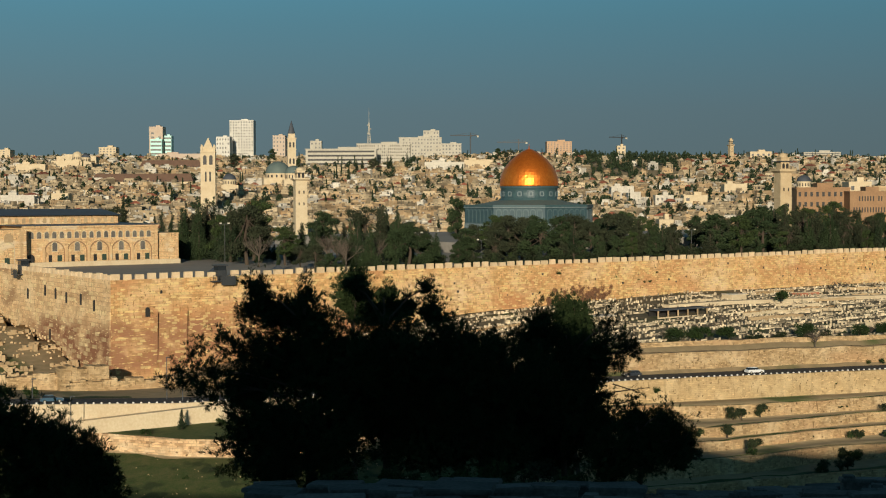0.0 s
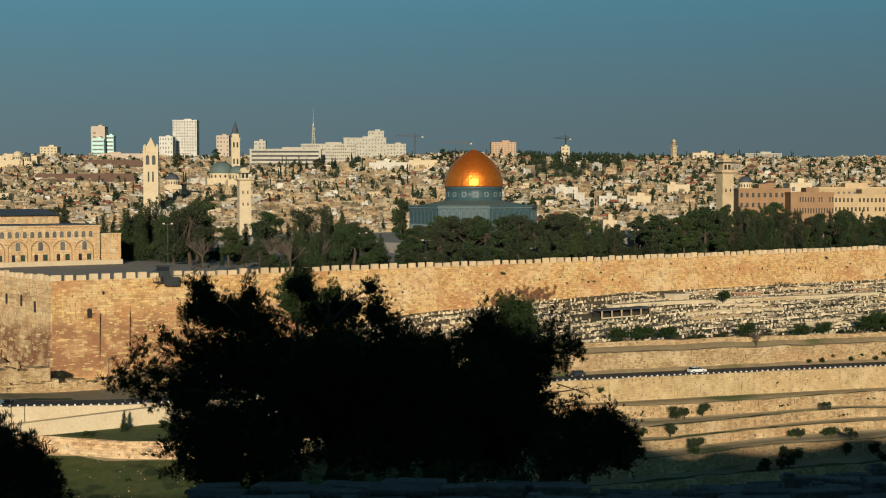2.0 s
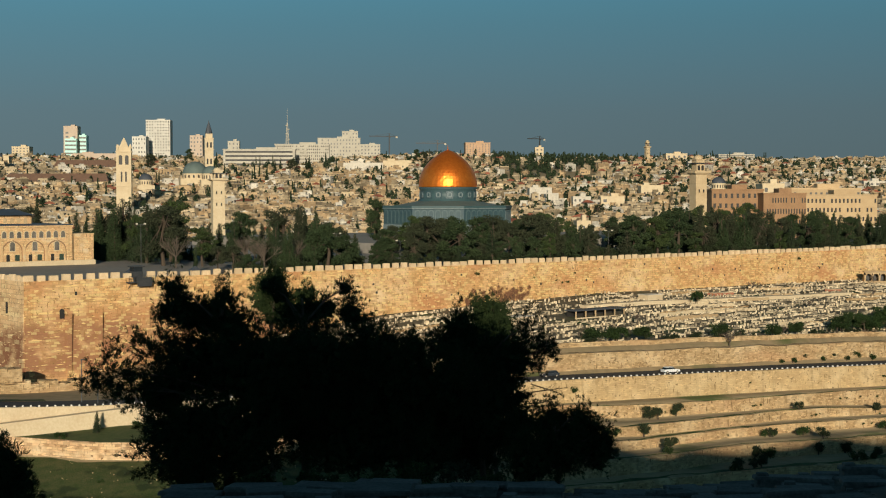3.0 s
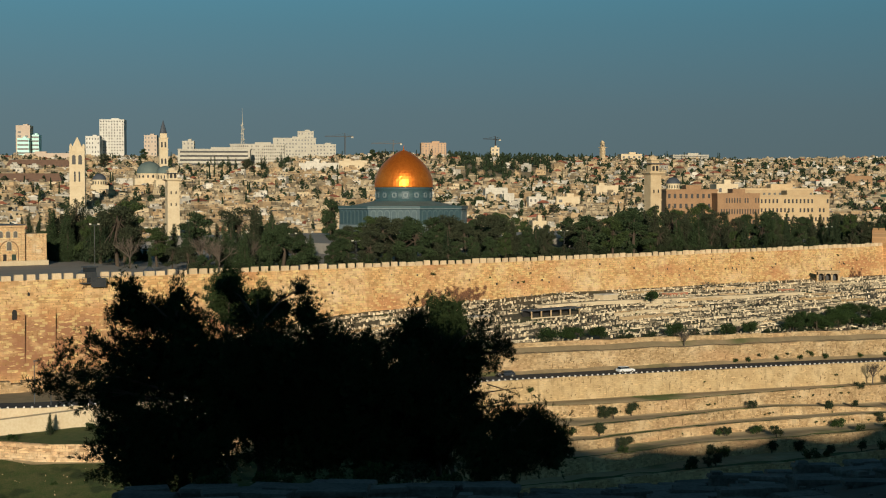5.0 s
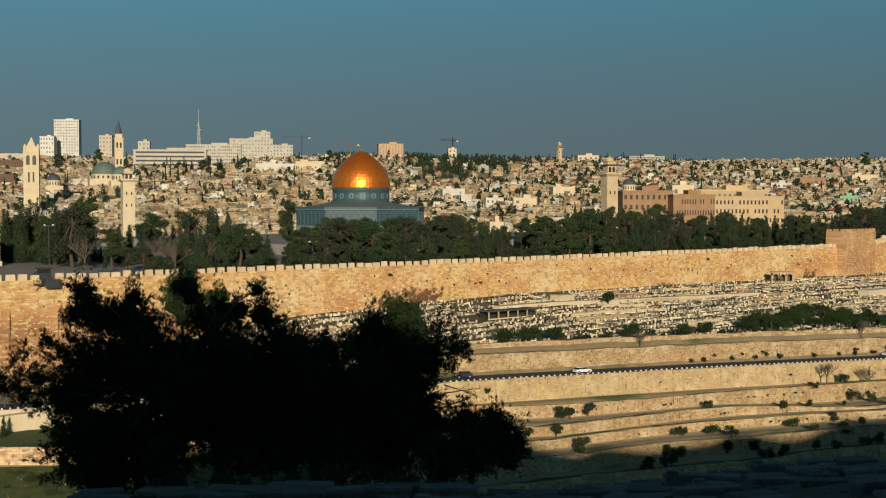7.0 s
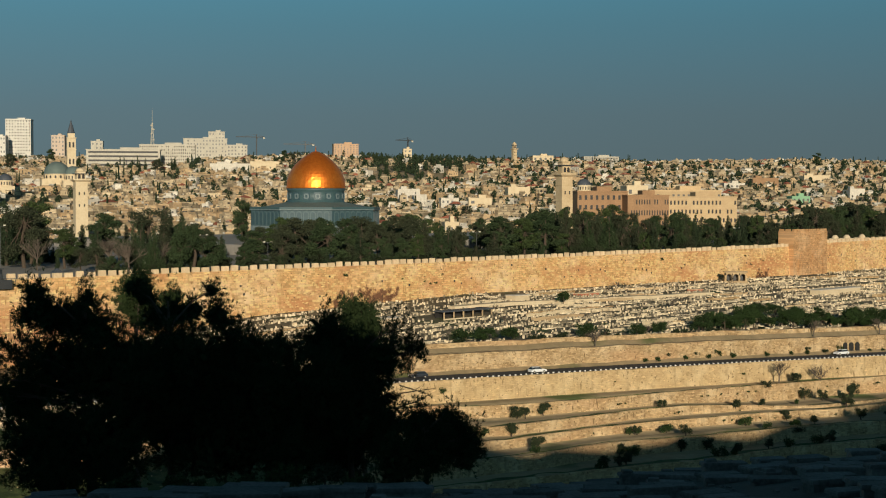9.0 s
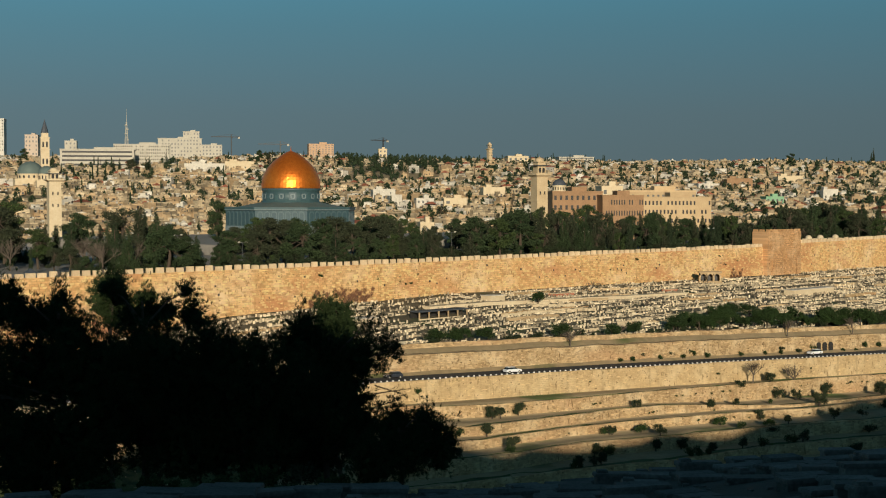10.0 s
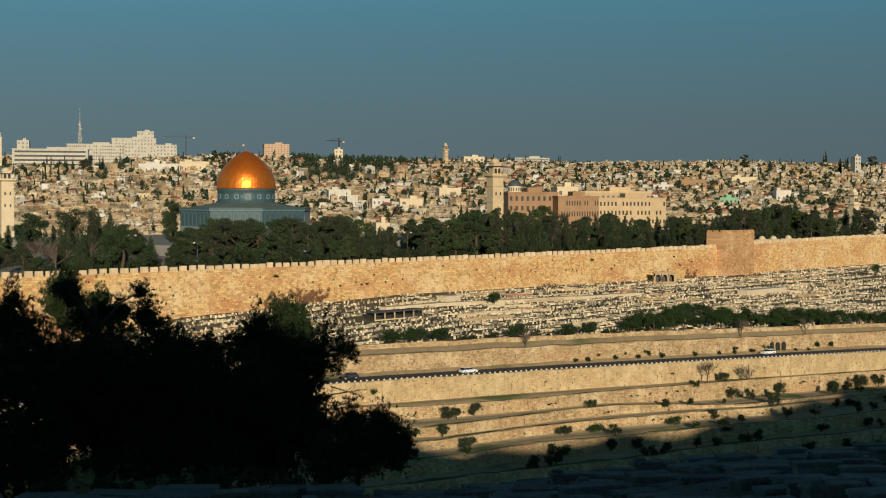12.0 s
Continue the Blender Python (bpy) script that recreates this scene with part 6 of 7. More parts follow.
    while st < 262:
        q = path_q(st)
        for o2, up in ((1.45, -0.4), (1.35, 1.0), (-1.4, 1.0), (-1.4, -0.4)):
            p = C + E * st + N * (q + o2)
            m = C + E * st + N * q
            vs.append((p.x, p.y, ground_z(m.x, m.y) + up + 0.08 * noise.noise((st * 0.3, o2, 0))))
        st += 4
    fs = [(4 * i + j, 4 * i + j + 4, 4 * i + j + 5, 4 * i + j + 1) for i in range(len(vs) // 4 - 1) for j in range(3)]
    fs += [(0, 1, 2, 3), tuple(len(vs) - 4 + j for j in (3, 2, 1, 0))]
    tagged(mesh_part("cemetery_path", vs, fs, CREAM), "pale raised stone path with a faced edge between the graves", "path", kind="structure")
    # roofed shelter on posts
    p = C + E * 147 + N * 28
    z = ground_z(p.x, p.y)
    t = thing("shelter", p.x, p.y, z - 0.3, E_ANG, "long low roofed shelter on posts among graves", "shelter")
    Soup().box(0, 0, 2.2, 2.5, 19, 4).make("roof", LEAD, t, "dark flat roof")
    # dark panel paints the shaded interior below the roof
    Soup().box(0, 1.7, 0, 2.2, 18, 0.3).make("back_wall", DARK, t)
    for i in range(6):
        piece("post", 5, quad_box(0.3, 0.3, 2.2), STONE, t, pose(-9 + i * 3.6, -1.7, 0))
    Soup().box(0, -2.2, 0, 0.55, 19, 0.5).make("low_wall", CREAM, t, "low pale front wall")
    for s_at, q_at, l in ((182, 15, 6), (104, 31, 11), (119, 27, 10), (312, 42, 26)):
        p = C + E * s_at + N * q_at
        t = thing("burial_terrace", p.x, p.y, ground_z(p.x, p.y) - 0.5, E_ANG, "plain whitish walled burial terrace among graves", "terrace", "burial terraces")
        Soup().box(0, 0, 0, 2.3, l, 4, 0, 0.99).make("retaining_wall", CREAM, t)
        Soup().box(0, 0, 2.3, 2.5, l + 0.3, 4.2).make("coping", CITY_WHITE, t)
    for s_at, q_at, l in ((214, 14, 9), (262, 20, 5)):
        p = C + E * s_at + N * q_at
        t = thing("covered_grave_row", p.x, p.y, ground_z(p.x, p.y) - 0.3, E_ANG, "row of graves under faded red covers", "grave", "covered graves")
        Soup().box(0, 0, 0, 1.1, l, 3, 0, 0.97).make("base", RED_CLOTH, t)
        Soup().box(0, 0, 1.1, 1.25, l * 0.95, 2.6).make("top", CREAM, t)


cemetery()


def slope_plants():
    rng = random.Random(41)
    at = lambda a, b: R0 + RD * a + RN * b
    # green belt between the cemetery and the road
    for i in range(80):
        a = rng.uniform(86, 168) if i < 56 else rng.uniform(160, 320)
        p = at(a, -rng.uniform(14, 14 + 20 * max(0.15, 1 - abs(a - 128) / 45)))
        plant("leafy", p.x, p.y, ground_z(p.x, p.y), rng.uniform(0.55, 0.95), rng, rng.uniform(0.8, 1.2))
    for a in list(range(14, 100, 4)) + list(range(100, 270, 6)):
        if rng.random() < 0.8:
            p = at(a + rng.uniform(-3, 3), -13.5 + rng.uniform(-1, 1))
            plant("leafy" if rng.random() < 0.45 else "olive", p.x, p.y, ground_z(p.x, p.y), rng.uniform(0.55, 0.85) if a < 62 else rng.uniform(0.45, 0.75), rng, rng.uniform(0.9, 1.3) if a < 62 else rng.uniform(0.6, 0.9))
    for a, b, k, f in ((52, -9, "bare", 0.8), (33, -17, "bare", 0.6), (15, -17, "bare", 0.5), (70, -12, "bare", 0.6), (96, 9, "bare", 1.0), (110, 9, "bare", 1.05), (102, 9, "olive", 1.0), (125, -9, "bare", 0.9), (150, -9, "bare", 0.9)):
        p = at(a, b)
        plant(k, p.x, p.y, ground_z(p.x, p.y), f, rng)
    for a in (72, 80, 86, 120, 130, 150, 156, 190, 200):
        p = at(a + rng.uniform(-2, 2), -5.2)
        plant("bush", p.x, p.y, ground_z(p.x, p.y), rng.uniform(1.0, 1.7), rng)
    for a in (64, 68, 76, 84, 92, 104, 112, 118, 124, 142, 146):
        p = at(a + rng.uniform(-1, 1), -4.35)
        plant("bush", p.x, p.y, ground_z(p.x, p.y), rng.uniform(0.7, 1.2), rng)
    # bushes on the ledges
    for b, a_from, a_to, n in ((11.0, 90, 260, 9), (17.5, 0, 220, 14), (19.5, 60, 230, 14), (27.5, -10, 260, 26), (36, -20, 280, 30), (44, -30, 260, 30), (52, 60, 300, 40), (60, 90, 300, 30), (56, 95, 170, 34)):
        for _ in range(n):
            a = rng.uniform(a_from, a_to)
            p = at(a, b + rng.uniform(-2.0, 1.2))
            k = rng.choice(("olive", "olive", "bush"))
            f = rng.uniform(0.75, 1.3) if k == "olive" else rng.uniform(1.1, 2.0)
            plant(k, p.x, p.y, ground_z(p.x, p.y), f, rng)
    for a, b, k, f in ((12, 16.5, "bush", 0.9), (148, 9, "olive", 1.1), (152, 10, "olive", 1.4), (141, 10, "bush", 1.4)):
        p = at(a, b)
        plant(k, p.x, p.y, ground_z(p.x, p.y), f, rng)
    # small dark shrubs that grow out of the wall faces
    for k, z_off, n, a0, a1 in ((0, -1.1, 30, -12, 170), (1, -0.9, 10, -10, 150), (2, -0.7, 8, 0, 150)):
        for _ in range(n):
            a = rng.uniform(a0, a1)
            p = at(a, lerp_table(RIMS[k][0], a) + 0.4)
            q = at(a, lerp_table(RIMS[k][0], a) - 0.9)
            plant("bush", p.x, p.y, ground_z(q.x, q.y) + z_off - rng.uniform(0.3, 0.8), rng.uniform(0.3, 0.55), rng)
    for a, f in ((1, 1.1), (48, 0.4), (88, 0.5), (120, 0.45)):
        p = at(a, 4.85)
        plant("bush", p.x, p.y, lerp_table(ROADZ, a) - 2.9, f, rng)
    for _ in range(60):
        p = C + E * rng.uniform(80, 460) + N * rng.uniform(5, 90)
        if (p - R0).dot(RN) < -16:
            plant(rng.choice(("bush", "bush", "bush", "bare")), p.x, p.y, ground_z(p.x, p.y), rng.uniform(0.3, 0.7), rng)
    # the lit lone trees in the cemetery
    for h, v, y, f in ((603, -196, 402, 0.8), (600, -192, 404, 0.7), (760, -180, 430, 0.4), (1354, -110, 540, 1.0)):
        p = sight(h, v, y)
        plant("olive" if f < 0.5 else "leafy", p.x, y, ground_z(p.x, y), f, rng, f * 0.8)
    for _ in range(34):
        a = rng.uniform(-138, -70)
        p = at(a, lerp_table(SOUTH_RIM, a) + rng.uniform(3, 44))
        plant("bush", p.x, p.y, ground_z(p.x, p.y) - 0.3, rng.uniform(0.4, 1.0), rng)
    # plants in the south: lawn, slope and excavation
    for a, b, k, f in ((-122, 8, "bare", 0.55), (-112, 12, "bush", 1.3), (-105, 11, "conifer", 0.36), (-97, 9, "bush", 1.2), (-92, 12, "olive", 1.0), (-120, 15, "bush", 1.0), (-128, 12, "bush", 0.9), (-135, -9, "bush", 1.9), (-131, -10, "bush", 1.6), (-88, 14, "olive", 1.2), (-80, 12, "olive", 1.3), (-150, -20, "bush", 2.2), (-153, -24, "bush", 2.4), (-146, -22, "bush", 2.0), (-158, -33, "bush", 2.0), (-162, -38, "bush", 2.4), (-149, -27, "olive", 1.1), (-141, -14, "bush", 1.6)):
        p = at(a, b)
        plant(k, p.x, p.y, ground_z(p.x, p.y), f, rng)


slope_plants()


def excavation():
    """Broken walls, heaps of stones and steps outside the south-east corner."""
    rng = random.Random(51)
    for i in range(48):
        a, n2 = rng.uniform(4, 95), rng.uniform(3, 30)
        p = C + SW * a + Vector((-0.813, -0.582)) * n2
        z = ground_z(p.x, p.y)
        t = thing("ruined_wall", p.x, p.y, z - 0.8, S_ANG + rng.choice((0, math.pi / 2)) + rng.uniform(-0.2, 0.2), "broken low wall of rough stone in the excavation", "ruin", "ruins below the south rampart")
        l = rng.uniform(3, 9)
        s = Soup()
        x = -l / 2
        while x < l / 2:
            w = rng.uniform(0.35, 0.8)
            s.box(x, rng.uniform(-0.1, 0.1), 0, rng.uniform(0.9, 1.9), w * 1.05, 0.9, rng.uniform(-0.08, 0.08), 0.92)
            x += w
        s.make("stones", STONE, t)
        if rng.random() < 0.5:
            piece("doorway", 0, lambda: arch_plate(1.0, 1.4, 0.56), DARK, t, pose(rng.uniform(-l / 3, l / 3), 0, 0.5))
    heap = Soup()
    for _ in range(500):
        a, n2 = rng.uniform(-6, 95), rng.uniform(1, 30)
        p = C + SW * a + Vector((-0.813, -0.582)) * n2
        z = ground_z(p.x, p.y)
        r = rng.uniform(0.2, 0.55)
        heap.box(p.x, p.y, z - 0.3, z + r * 0.8, r * 1.4, r, rng.uniform(0, 3), 0.75)
    tagged(heap.make("fallen_stones", STONE), "scattered fallen blocks in the excavation", "stones", kind="stuff")
    # the outwork in front of the corner
    for x, y, z0, z1, w, d, turn in ((-76.5, 300, -24, -16.2, 9, 4, R_ANG + 0.1), (-92, 297, -24, -17.8, 26, 3, R_ANG - 0.12), (-67, 301.5, -24, -19.0, 27, 3, R_ANG), (-40, 306, -24, -18.6, 30, 2, R_ANG + 0.1)):
        t = thing("outwork_wall", x, y, z0, turn, "stepped pale stone outwork wall before the corner", "wall", "outworks")
        s = Soup()
        rr = random.Random(int(w))
        px = -w / 2
        while px < w / 2:
            ww = rr.uniform(1.0, 2.2)
            s.box(px + ww / 2, 0, 0, z1 - z0 + rr.uniform(-0.5, 0.4), ww, d, 0, 0.98)
            px += ww
        s.make("masonry", RETAIN, t)
    for h, v, y, hh in ((-489, -282, 282, 9.0), (-461, -300, 280, 7.0), (-728, -320, 275, 5.5), (-660, -352, 262, 5.0)):
        p = sight(h, v, y)
        z = ground_z(p.x, p.y)
        t = thing("street_lamp", p.x, p.y, z, R_ANG, "tall thin dark street lamp beside the road", "street lamp", "street lamps")
        Soup().tube((0, 0, -0.2), (0, 0, p.z - z), 0.11, 0.07, 6).make("pole", METAL, t)
        Soup().box(0.3, 0, p.z - z - 0.05, p.z - z + 0.15, 0.9, 0.25).make("lamp_head", METAL, t)


excavation()


def rampart_details():
    """Slit windows and putlog holes in the ramparts, and pilaster strips near the corner."""
    w_e, w_s = bpy.data.objects["wall_east"], bpy.data.objects["wall_south"]
    rng = random.Random(61)
    fe, fs_ = math.degrees(E_ANG), math.degrees(S_ANG) + 180
    def spot(start, way, outer, s, z, base, top):
        f = (z - base) / (top - base)
        p = start + way * s + outer * (0.7 * (1 - f) + 0.02)
        return p
    for s, z, w, h in ((8.6, -7.6, 1.1, 2.2), (12, -2.5, 0.5, 0.8), (52, -4, 0.5, 0.7)):
        base = ground_z(*(C + E * s + N)) - 1.5
        p = spot(C, E, N, s, z, base, 0.9)
        piece("slit_window", (w, h), lambda: arch_plate(w, h, 0.12), DARK, w_e, pose(p.x, p.y, z, 0, 0, fe))
    for s, z in ((9, -6.5), (17, -5.5), (26, -5.6), (33, -5.0), (40, -4.6), (36, -15), (52, -6)):
        o = Vector((-0.813, -0.582))
        base = ground_z(*(C + SW * s + o)) - 1.5
        p = spot(C, SW, o, s, z, base, 0.9)
        piece("slit_window", (0.9, 2.6), lambda: arch_plate(0.9, 2.6, 0.12), DARK, w_s, pose(p.x, p.y, z, 0, 0, fs_))
    for _ in range(75):
        s = rng.uniform(50, 480)
        if 346 < s < 376:
            continue
        base = ground_z(*(C + E * s + N)) - 1.5
        z = rng.uniform(base + 4.5, -0.8)
        p = spot(C, E, N, s, z, base, 1.2)
        k = rng.choice((0.25, 0.35, 0.5, 0.6))
        piece("putlog_hole", k, lambda: Soup().box(0, 0, 0, k, k * 0.9, 0.16), DARK, w_e, pose(p.x, p.y, z, 0, 0, fe))
    for s in (10, 17.3, 29):
        base = ground_z(*(C + E * s + N)) - 1.0
        p = C + E * s + N * 0.62
        Soup().box(0, 0, 0, -6.5 - base, 1.3, 0.24).make("pilaster", WALL_E, w_e).matrix_basis = pose(p.x, p.y, base, 1.6, 0, fe)
    for _ in range(14):
        s = rng.uniform(70, 470)
        base = ground_z(*(C + E * s + N)) - 1.5
        z = rng.uniform(base + 5, -1)
        p = spot(C, E, N, s, z, base, 1.2) + N * 0.1
        plant("bush", p.x, p.y, z, rng.uniform(0.4, 0.8), rng)


rampart_details()


def wall_creeper():
    """Dry reddish creeper on the foot of the east rampart."""
    rng = random.Random(91)
    mat = material("dry_creeper", (0.25, 0.12, 0.065), (0.17, 0.085, 0.045), 0.4, 0.9, island=0.4)
    for s_at, z, w in ((134, -8.0, 10.5), (142, -7.0, 6.0), (330, -8.5, 4.0)):
        p = C + E * s_at + N * 0.95
        t = thing("creeper", p.x, p.y, z - 2.5, E_ANG, "dry reddish-brown creeper on the rampart", "creeper", "creepers on the rampart")
        lobes = [(rng.uniform(-1, 1) * w, -0.1, 2.0 + rng.triangular(-2.8, 3.4, -1.5), rng.uniform(0.45, 0.95)) for _ in range(int(w * 7))]
        stem = Soup()
        for x, y, zz, r in lobes[::3]:
            stem.tube((x * 0.3, -0.1, -0.5), (x, -0.2, zz), 0.05, 0.02, 5)
        stem.make("stem", BARK, t)
        o = leaf_mesh("foliage", [(x, 0, zz, r) for x, y, zz, r in lobes], int(950 * w), 0.14, mat, t, rng)
        for v in o.data.vertices:
            v.co.y *= 0.3


wall_creeper()

# ---------------------------------------------------------------- foreground: pines and tombs in the hill's shade
def tuft_mesh(name, lobes, per_m3, mat, parent, rng, blades=10, size=0.30):
    """Pine foliage: tufts of narrow needles radiating from twig ends inside the lobes (x, y, z, r, density)."""
    vs, fs = [], []
    for x, y, z, r, dens in lobes:
        if dens > 0.75:             # inner mass of shaded foliage
            for _ in range(int(170 * r ** 2)):
                c = Vector((x, y, z)) + Vector((rng.gauss(0, 1), rng.gauss(0, 1), rng.gauss(0, 1))).normalized() * r * 0.72 * rng.random() ** 0.5
                u = Vector((rng.gauss(0, 1), rng.gauss(0, 1), rng.gauss(0, 1))).normalized() * 0.2
                v = u.orthogonal() * 0.6
                i = len(vs)
                vs += [c - u, c - v, c + u, c + v]
                fs.append((i, i + 1, i + 2, i + 3))
        for _ in range(int(62 * dens * r ** 1.7) + 4):
            # one spray: a twig end with its own cluster of tufts
            d = Vector((rng.gauss(0, 1), rng.gauss(0, 1), rng.gauss(0, 1))).normalized()
            hub = Vector((x, y, z)) + Vector((d.x, d.y * 1.2, d.z * 0.95)) * r * rng.random() ** 0.45 * 1.0
            out = (d + Vector((rng.uniform(-0.5, 0.5), 0, rng.uniform(0.0, 0.9)))).normalized()
            sr = rng.uniform(0.16, 0.34)
            if d.z > 0.25 and rng.random() < 0.3:       # an upright shoot
                out = Vector((rng.uniform(-0.3, 0.3), rng.uniform(-0.3, 0.3), 1)).normalized()
                hub = hub + out * 0.25
                sr = 0.42
            for k in range(int(per_m3 / 15)):
                c = hub + out * rng.uniform(-0.9, 1.3) * sr + Vector((rng.gauss(0, 1), rng.gauss(0, 1), rng.gauss(0, 1))) * min(sr, 0.28) * 0.42
                axis = (out + Vector((rng.uniform(-0.7, 0.7), rng.uniform(-0.7, 0.7), rng.uniform(-0.2, 0.8)))).normalized()
                for _ in range(blades):
                    u = (axis * 0.9 + Vector((rng.gauss(0, 1), rng.gauss(0, 1), rng.gauss(0, 1))) * 0.42).normalized()
                    v = u.cross(Vector((rng.gauss(0, 1), rng.gauss(0, 1), rng.gauss(0, 1)))).normalized()
                    a, b = size * rng.uniform(0.5, 1.0), size * rng.uniform(0.028, 0.05)
                    i = len(vs)
                    vs += [c, c + u * a * 0.5 + v * b, c + u * a, c + u * a * 0.5 - v * b]
                    fs.append((i, i + 1, i + 2, i + 3))
    return mesh_part(name, vs, fs, mat, parent)


def near_pine(name, hx, y, lobes, rng, label, trunk_r=0.2, bare=()):
    """A pine at sighting h = hx; lobes are (h, v, radius in sighting units, density)."""
    k = y / SIGHT
    x0 = hx * k
    z0 = ground_z(x0, y)
    t = thing(name, x0, y, z0, 0, label, "tree", "pines in the foreground")
    loc = [((h - hx) * k, rng.uniform(-1.0, 1.6), EYE + v * k - z0, r * k, d) for h, v, r, d in lobes]
    top = max(l[2] for l in loc)
    s = Soup()
    pts = [Vector((0, 0, -0.3)), Vector((rng.uniform(-0.3, 0.3), 0, top * 0.35)), Vector((rng.uniform(-0.5, 0.5), 0.2, top * 0.65)), Vector((rng.uniform(-0.4, 0.4), 0, top * 0.93))]
    for i in range(3):
        s.tube(pts[i], pts[i + 1], trunk_r * (1 - 0.27 * i), trunk_r * (0.73 - 0.27 * i), 9)
    s.make("trunk", BARK, t)
    for lx, ly, lz, lr, _ in loc:
        w = Soup()
        f = min(0.9, max(0.25, lz / top - 0.12))
        i = min(2, int(f * 3))
        a = pts[i].lerp(pts[i + 1], f * 3 - i)
        m = a.lerp(Vector((lx, ly, lz)), 0.55) + Vector((0, 0, 0.25))
        w.tube(a, m, 0.07, 0.045, 6).tube(m, (lx, ly, lz), 0.045, 0.015, 5)
        for _ in range(6):
            d = Vector((rng.gauss(0, 1), rng.gauss(0, 1), rng.gauss(0.3, 1))).normalized() * lr * 0.9
            w.tube(m.lerp(Vector((lx, ly, lz)), rng.random()), Vector((lx, ly, lz)) + d, 0.02, 0.008, 4)
        w.make("limb", BARK, t)
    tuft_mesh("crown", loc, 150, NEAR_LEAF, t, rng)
    for h0, v0, h1, v1 in bare:
        w = Soup()
        a = Vector(((h0 - hx) * k, -0.2, EYE + v0 * k - z0))
        b = Vector(((h1 - hx) * k, -0.5, EYE + v1 * k - z0))
        w.tube(a, b, 0.035, 0.012, 5)
        for _ in range(5):
            c = a.lerp(b, rng.uniform(0.3, 0.95))
            w.tube(c, c + Vector((rng.uniform(0.1, 0.5), rng.uniform(-0.3, 0.3), rng.uniform(-0.3, 0.4))), 0.014, 0.005, 4)
        w.make("bare_branch", BARK, t)
    return t


def foreground_trees():
    rng = random.Random(71)
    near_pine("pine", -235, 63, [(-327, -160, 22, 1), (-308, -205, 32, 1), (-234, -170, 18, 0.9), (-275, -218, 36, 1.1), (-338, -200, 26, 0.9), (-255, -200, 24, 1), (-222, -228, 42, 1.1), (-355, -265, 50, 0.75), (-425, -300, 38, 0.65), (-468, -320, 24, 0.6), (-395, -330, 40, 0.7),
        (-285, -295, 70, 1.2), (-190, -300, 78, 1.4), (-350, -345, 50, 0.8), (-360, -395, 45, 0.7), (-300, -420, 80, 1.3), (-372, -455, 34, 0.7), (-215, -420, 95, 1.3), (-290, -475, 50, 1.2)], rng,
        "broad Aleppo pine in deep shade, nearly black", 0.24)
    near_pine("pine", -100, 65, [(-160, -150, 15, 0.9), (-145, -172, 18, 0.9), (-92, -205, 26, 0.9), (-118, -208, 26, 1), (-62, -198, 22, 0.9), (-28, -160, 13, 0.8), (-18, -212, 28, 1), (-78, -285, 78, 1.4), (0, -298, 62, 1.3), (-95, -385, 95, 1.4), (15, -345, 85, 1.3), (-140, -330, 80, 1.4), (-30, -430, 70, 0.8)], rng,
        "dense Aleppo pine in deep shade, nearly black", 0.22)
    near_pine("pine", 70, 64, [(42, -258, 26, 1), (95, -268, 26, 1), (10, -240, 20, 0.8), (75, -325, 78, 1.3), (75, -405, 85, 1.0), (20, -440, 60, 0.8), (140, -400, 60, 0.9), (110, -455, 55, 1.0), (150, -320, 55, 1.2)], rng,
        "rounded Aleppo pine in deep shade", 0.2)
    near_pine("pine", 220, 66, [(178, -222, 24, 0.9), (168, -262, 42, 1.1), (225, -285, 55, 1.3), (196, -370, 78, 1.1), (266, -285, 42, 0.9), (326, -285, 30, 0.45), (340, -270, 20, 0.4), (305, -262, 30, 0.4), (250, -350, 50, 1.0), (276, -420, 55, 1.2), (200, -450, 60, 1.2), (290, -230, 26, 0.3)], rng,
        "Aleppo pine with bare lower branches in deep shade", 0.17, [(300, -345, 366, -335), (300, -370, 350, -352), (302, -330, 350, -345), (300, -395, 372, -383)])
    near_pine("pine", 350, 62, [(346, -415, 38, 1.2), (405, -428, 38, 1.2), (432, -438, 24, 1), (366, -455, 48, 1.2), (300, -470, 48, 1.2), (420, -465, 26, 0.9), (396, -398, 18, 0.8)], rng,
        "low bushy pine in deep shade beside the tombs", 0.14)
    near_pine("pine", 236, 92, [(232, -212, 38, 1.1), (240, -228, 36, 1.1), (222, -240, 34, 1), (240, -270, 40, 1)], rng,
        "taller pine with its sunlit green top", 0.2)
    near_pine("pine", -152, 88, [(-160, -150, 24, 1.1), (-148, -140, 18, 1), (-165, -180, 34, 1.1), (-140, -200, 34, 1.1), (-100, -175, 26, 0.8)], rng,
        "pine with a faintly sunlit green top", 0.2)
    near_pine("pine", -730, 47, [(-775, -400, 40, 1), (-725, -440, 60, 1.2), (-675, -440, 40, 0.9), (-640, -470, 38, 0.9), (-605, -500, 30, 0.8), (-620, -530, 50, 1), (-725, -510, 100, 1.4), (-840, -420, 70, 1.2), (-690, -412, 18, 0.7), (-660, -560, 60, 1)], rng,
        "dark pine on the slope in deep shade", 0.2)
    for h, y in ((-100, 58), (-60, 59), (30, 58.5), (100, 59), (170, 60), (240, 59), (-180, 58)):
        x = h / SIGHT * y
        plant("bush", x, y, ground_z(x, y), rng.uniform(0.5, 0.9), rng)


foreground_trees()


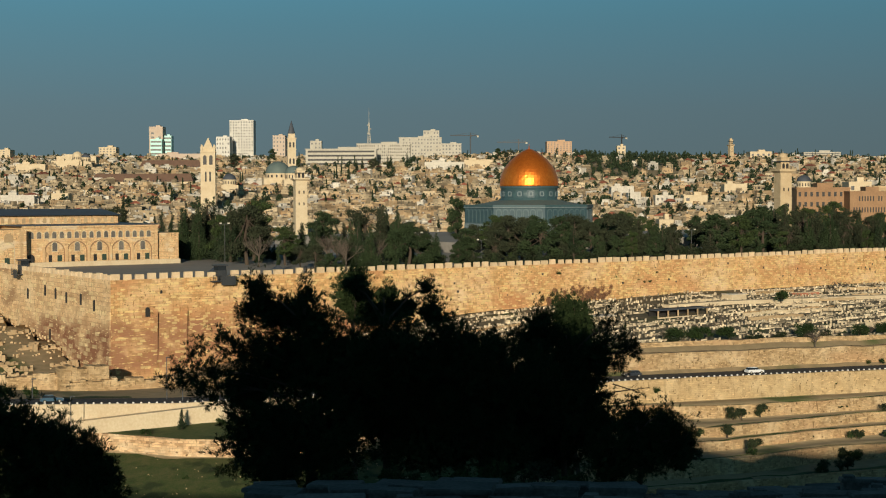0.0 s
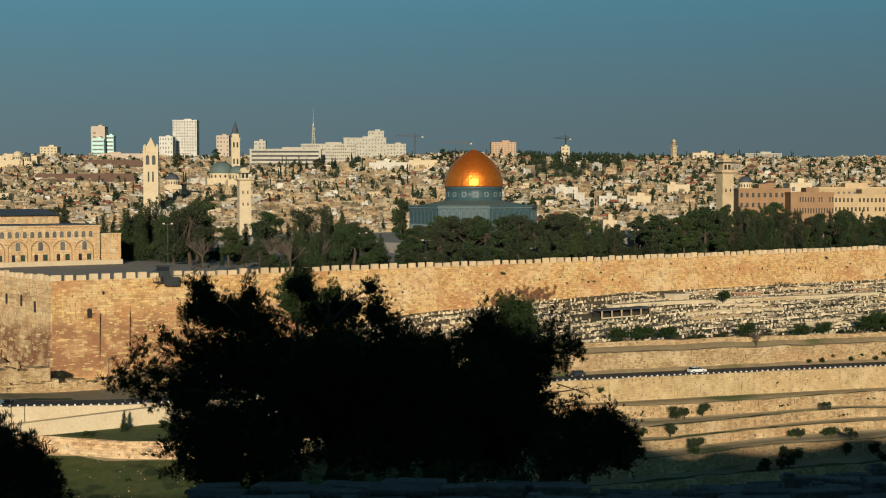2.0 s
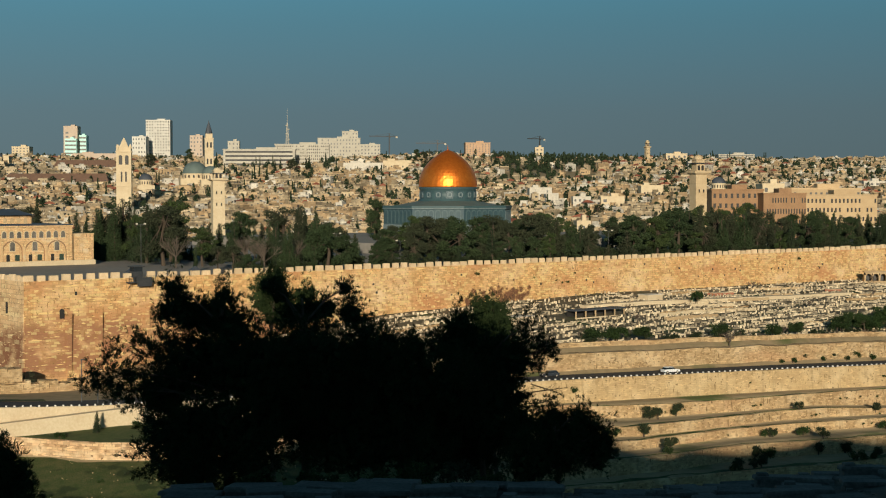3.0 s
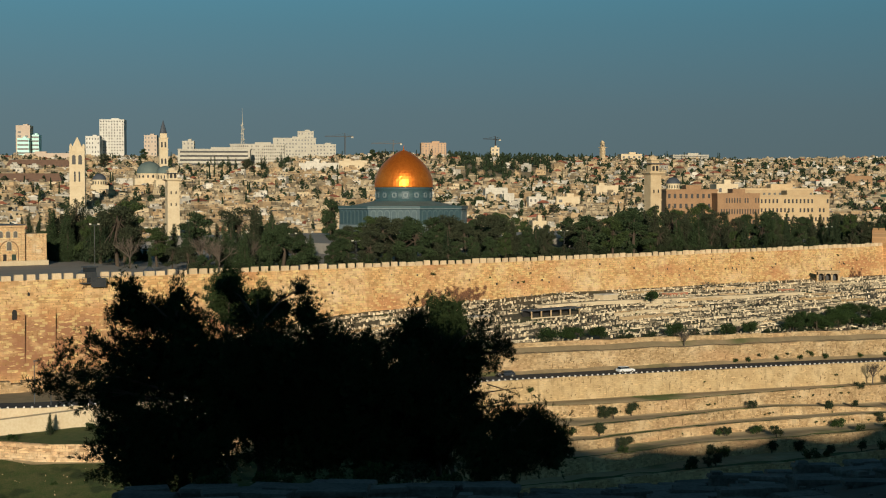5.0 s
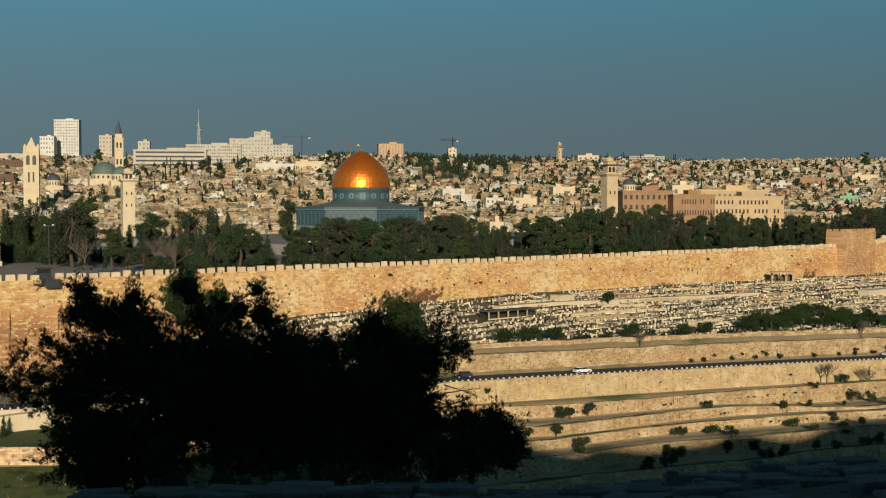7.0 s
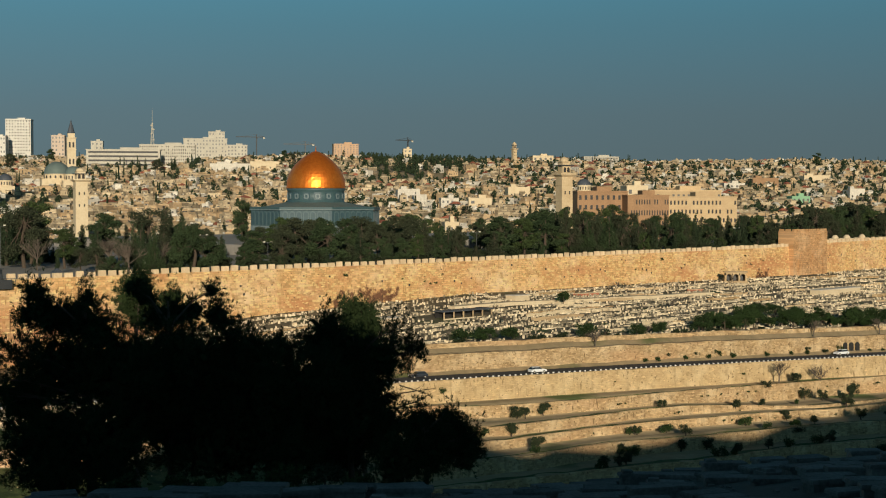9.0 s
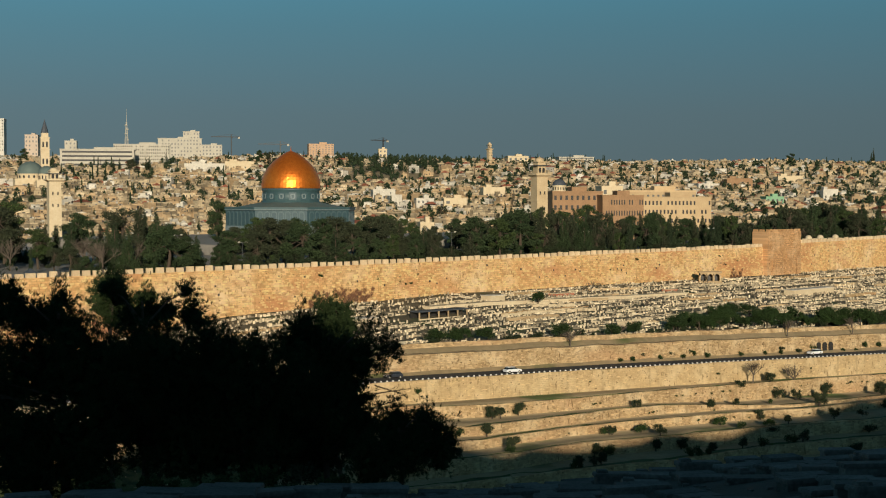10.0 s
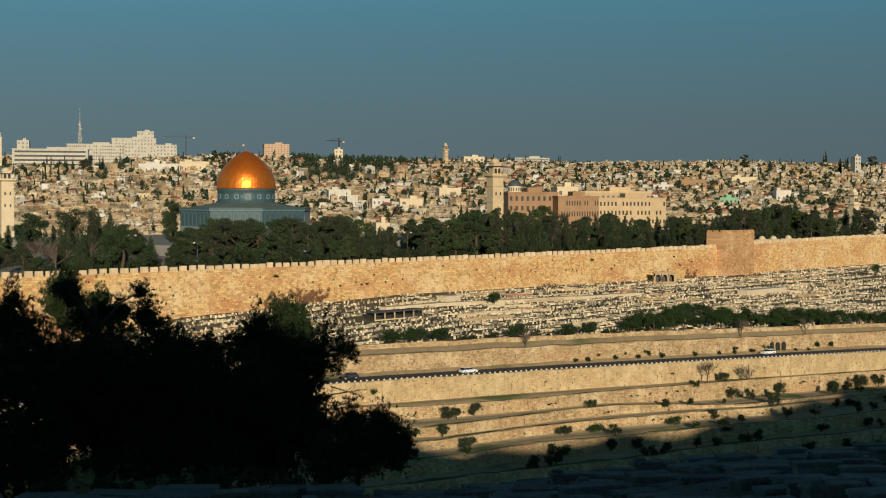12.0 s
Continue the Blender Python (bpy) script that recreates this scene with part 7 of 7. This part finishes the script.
def tomb_shade_sheet():
    """A soil sheet between the tombs, its dark colour deepening the hill's shade."""
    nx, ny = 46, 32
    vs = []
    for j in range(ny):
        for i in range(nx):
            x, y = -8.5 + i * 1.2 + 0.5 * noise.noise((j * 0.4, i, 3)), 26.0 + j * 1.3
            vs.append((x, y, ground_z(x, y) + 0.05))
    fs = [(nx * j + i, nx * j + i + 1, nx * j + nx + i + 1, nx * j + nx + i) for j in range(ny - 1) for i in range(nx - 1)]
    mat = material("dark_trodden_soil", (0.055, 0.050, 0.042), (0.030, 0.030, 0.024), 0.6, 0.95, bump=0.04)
    tagged(mesh_part("tomb_ground", vs, fs, mat, flat=False), "soil sheet between the tombs, coloured dark for the deep shade", "ground", kind="structure")


tomb_shade_sheet()


def tombs():
    rng = random.Random(81)
    y = 32.0
    while y < 62:
        x = -9.0 + rng.uniform(0, 1)
        while x < 40:
            yy = y + rng.uniform(-0.3, 0.3) + 0.15 * x
            if (x > -6.5) and rng.random() < 0.8 and not (yy > 54 and x < 10) and (y > 30 or x > 5):
                l, w, h = rng.uniform(1.5, 2.2), rng.uniform(0.7, 1.0), rng.choice((0.1, 0.15, 0.2, 0.25, 0.3, 0.42))
                z = ground_z(x, yy)
                t = thing("tomb", x, yy, z - 0.25, rng.uniform(-0.3, 0.25), "flat-topped grey stone tomb in deep shade", "tomb", "tombs in the foreground")
                t.rotation_euler.x = radians(rng.uniform(-4, 1))
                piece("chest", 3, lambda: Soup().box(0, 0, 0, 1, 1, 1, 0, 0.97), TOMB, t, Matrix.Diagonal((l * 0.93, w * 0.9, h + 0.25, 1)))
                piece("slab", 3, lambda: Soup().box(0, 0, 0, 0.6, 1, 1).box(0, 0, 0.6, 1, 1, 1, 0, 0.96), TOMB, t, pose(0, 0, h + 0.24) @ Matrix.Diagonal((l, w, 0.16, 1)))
                if rng.random() < 0.15:
                    piece("headblock", 3, lambda: Soup().box(0, 0, 0, 1, 1, 1, 0, 0.9), TOMB, t, pose(-l * 0.3, 0, h + 0.38) @ Matrix.Diagonal((0.5, w * 0.6, 0.15, 1)))
            x += rng.uniform(1.9, 2.9)
        y += rng.uniform(1.4, 2.0)
    x, y = 0.5, 43.0
    t = thing("tomb", x, y, ground_z(x, y) - 0.2, -0.12, "large raised grey stone tomb in deep shade", "tomb", "tombs in the foreground")
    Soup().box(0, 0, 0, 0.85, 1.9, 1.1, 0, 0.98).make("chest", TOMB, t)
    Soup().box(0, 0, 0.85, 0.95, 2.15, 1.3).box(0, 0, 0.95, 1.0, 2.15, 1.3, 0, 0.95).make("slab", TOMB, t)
    stones = Soup()
    for _ in range(500):
        x, y = rng.uniform(-14, 36), rng.uniform(30, 66)
        z = ground_z(x, y)
        r = rng.uniform(0.06, 0.25)
        stones.box(x, y, z - 0.08, z + r * 0.7, r * 1.5, r, rng.uniform(0, 3), 0.7)
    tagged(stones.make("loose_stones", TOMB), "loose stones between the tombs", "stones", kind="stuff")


tombs()
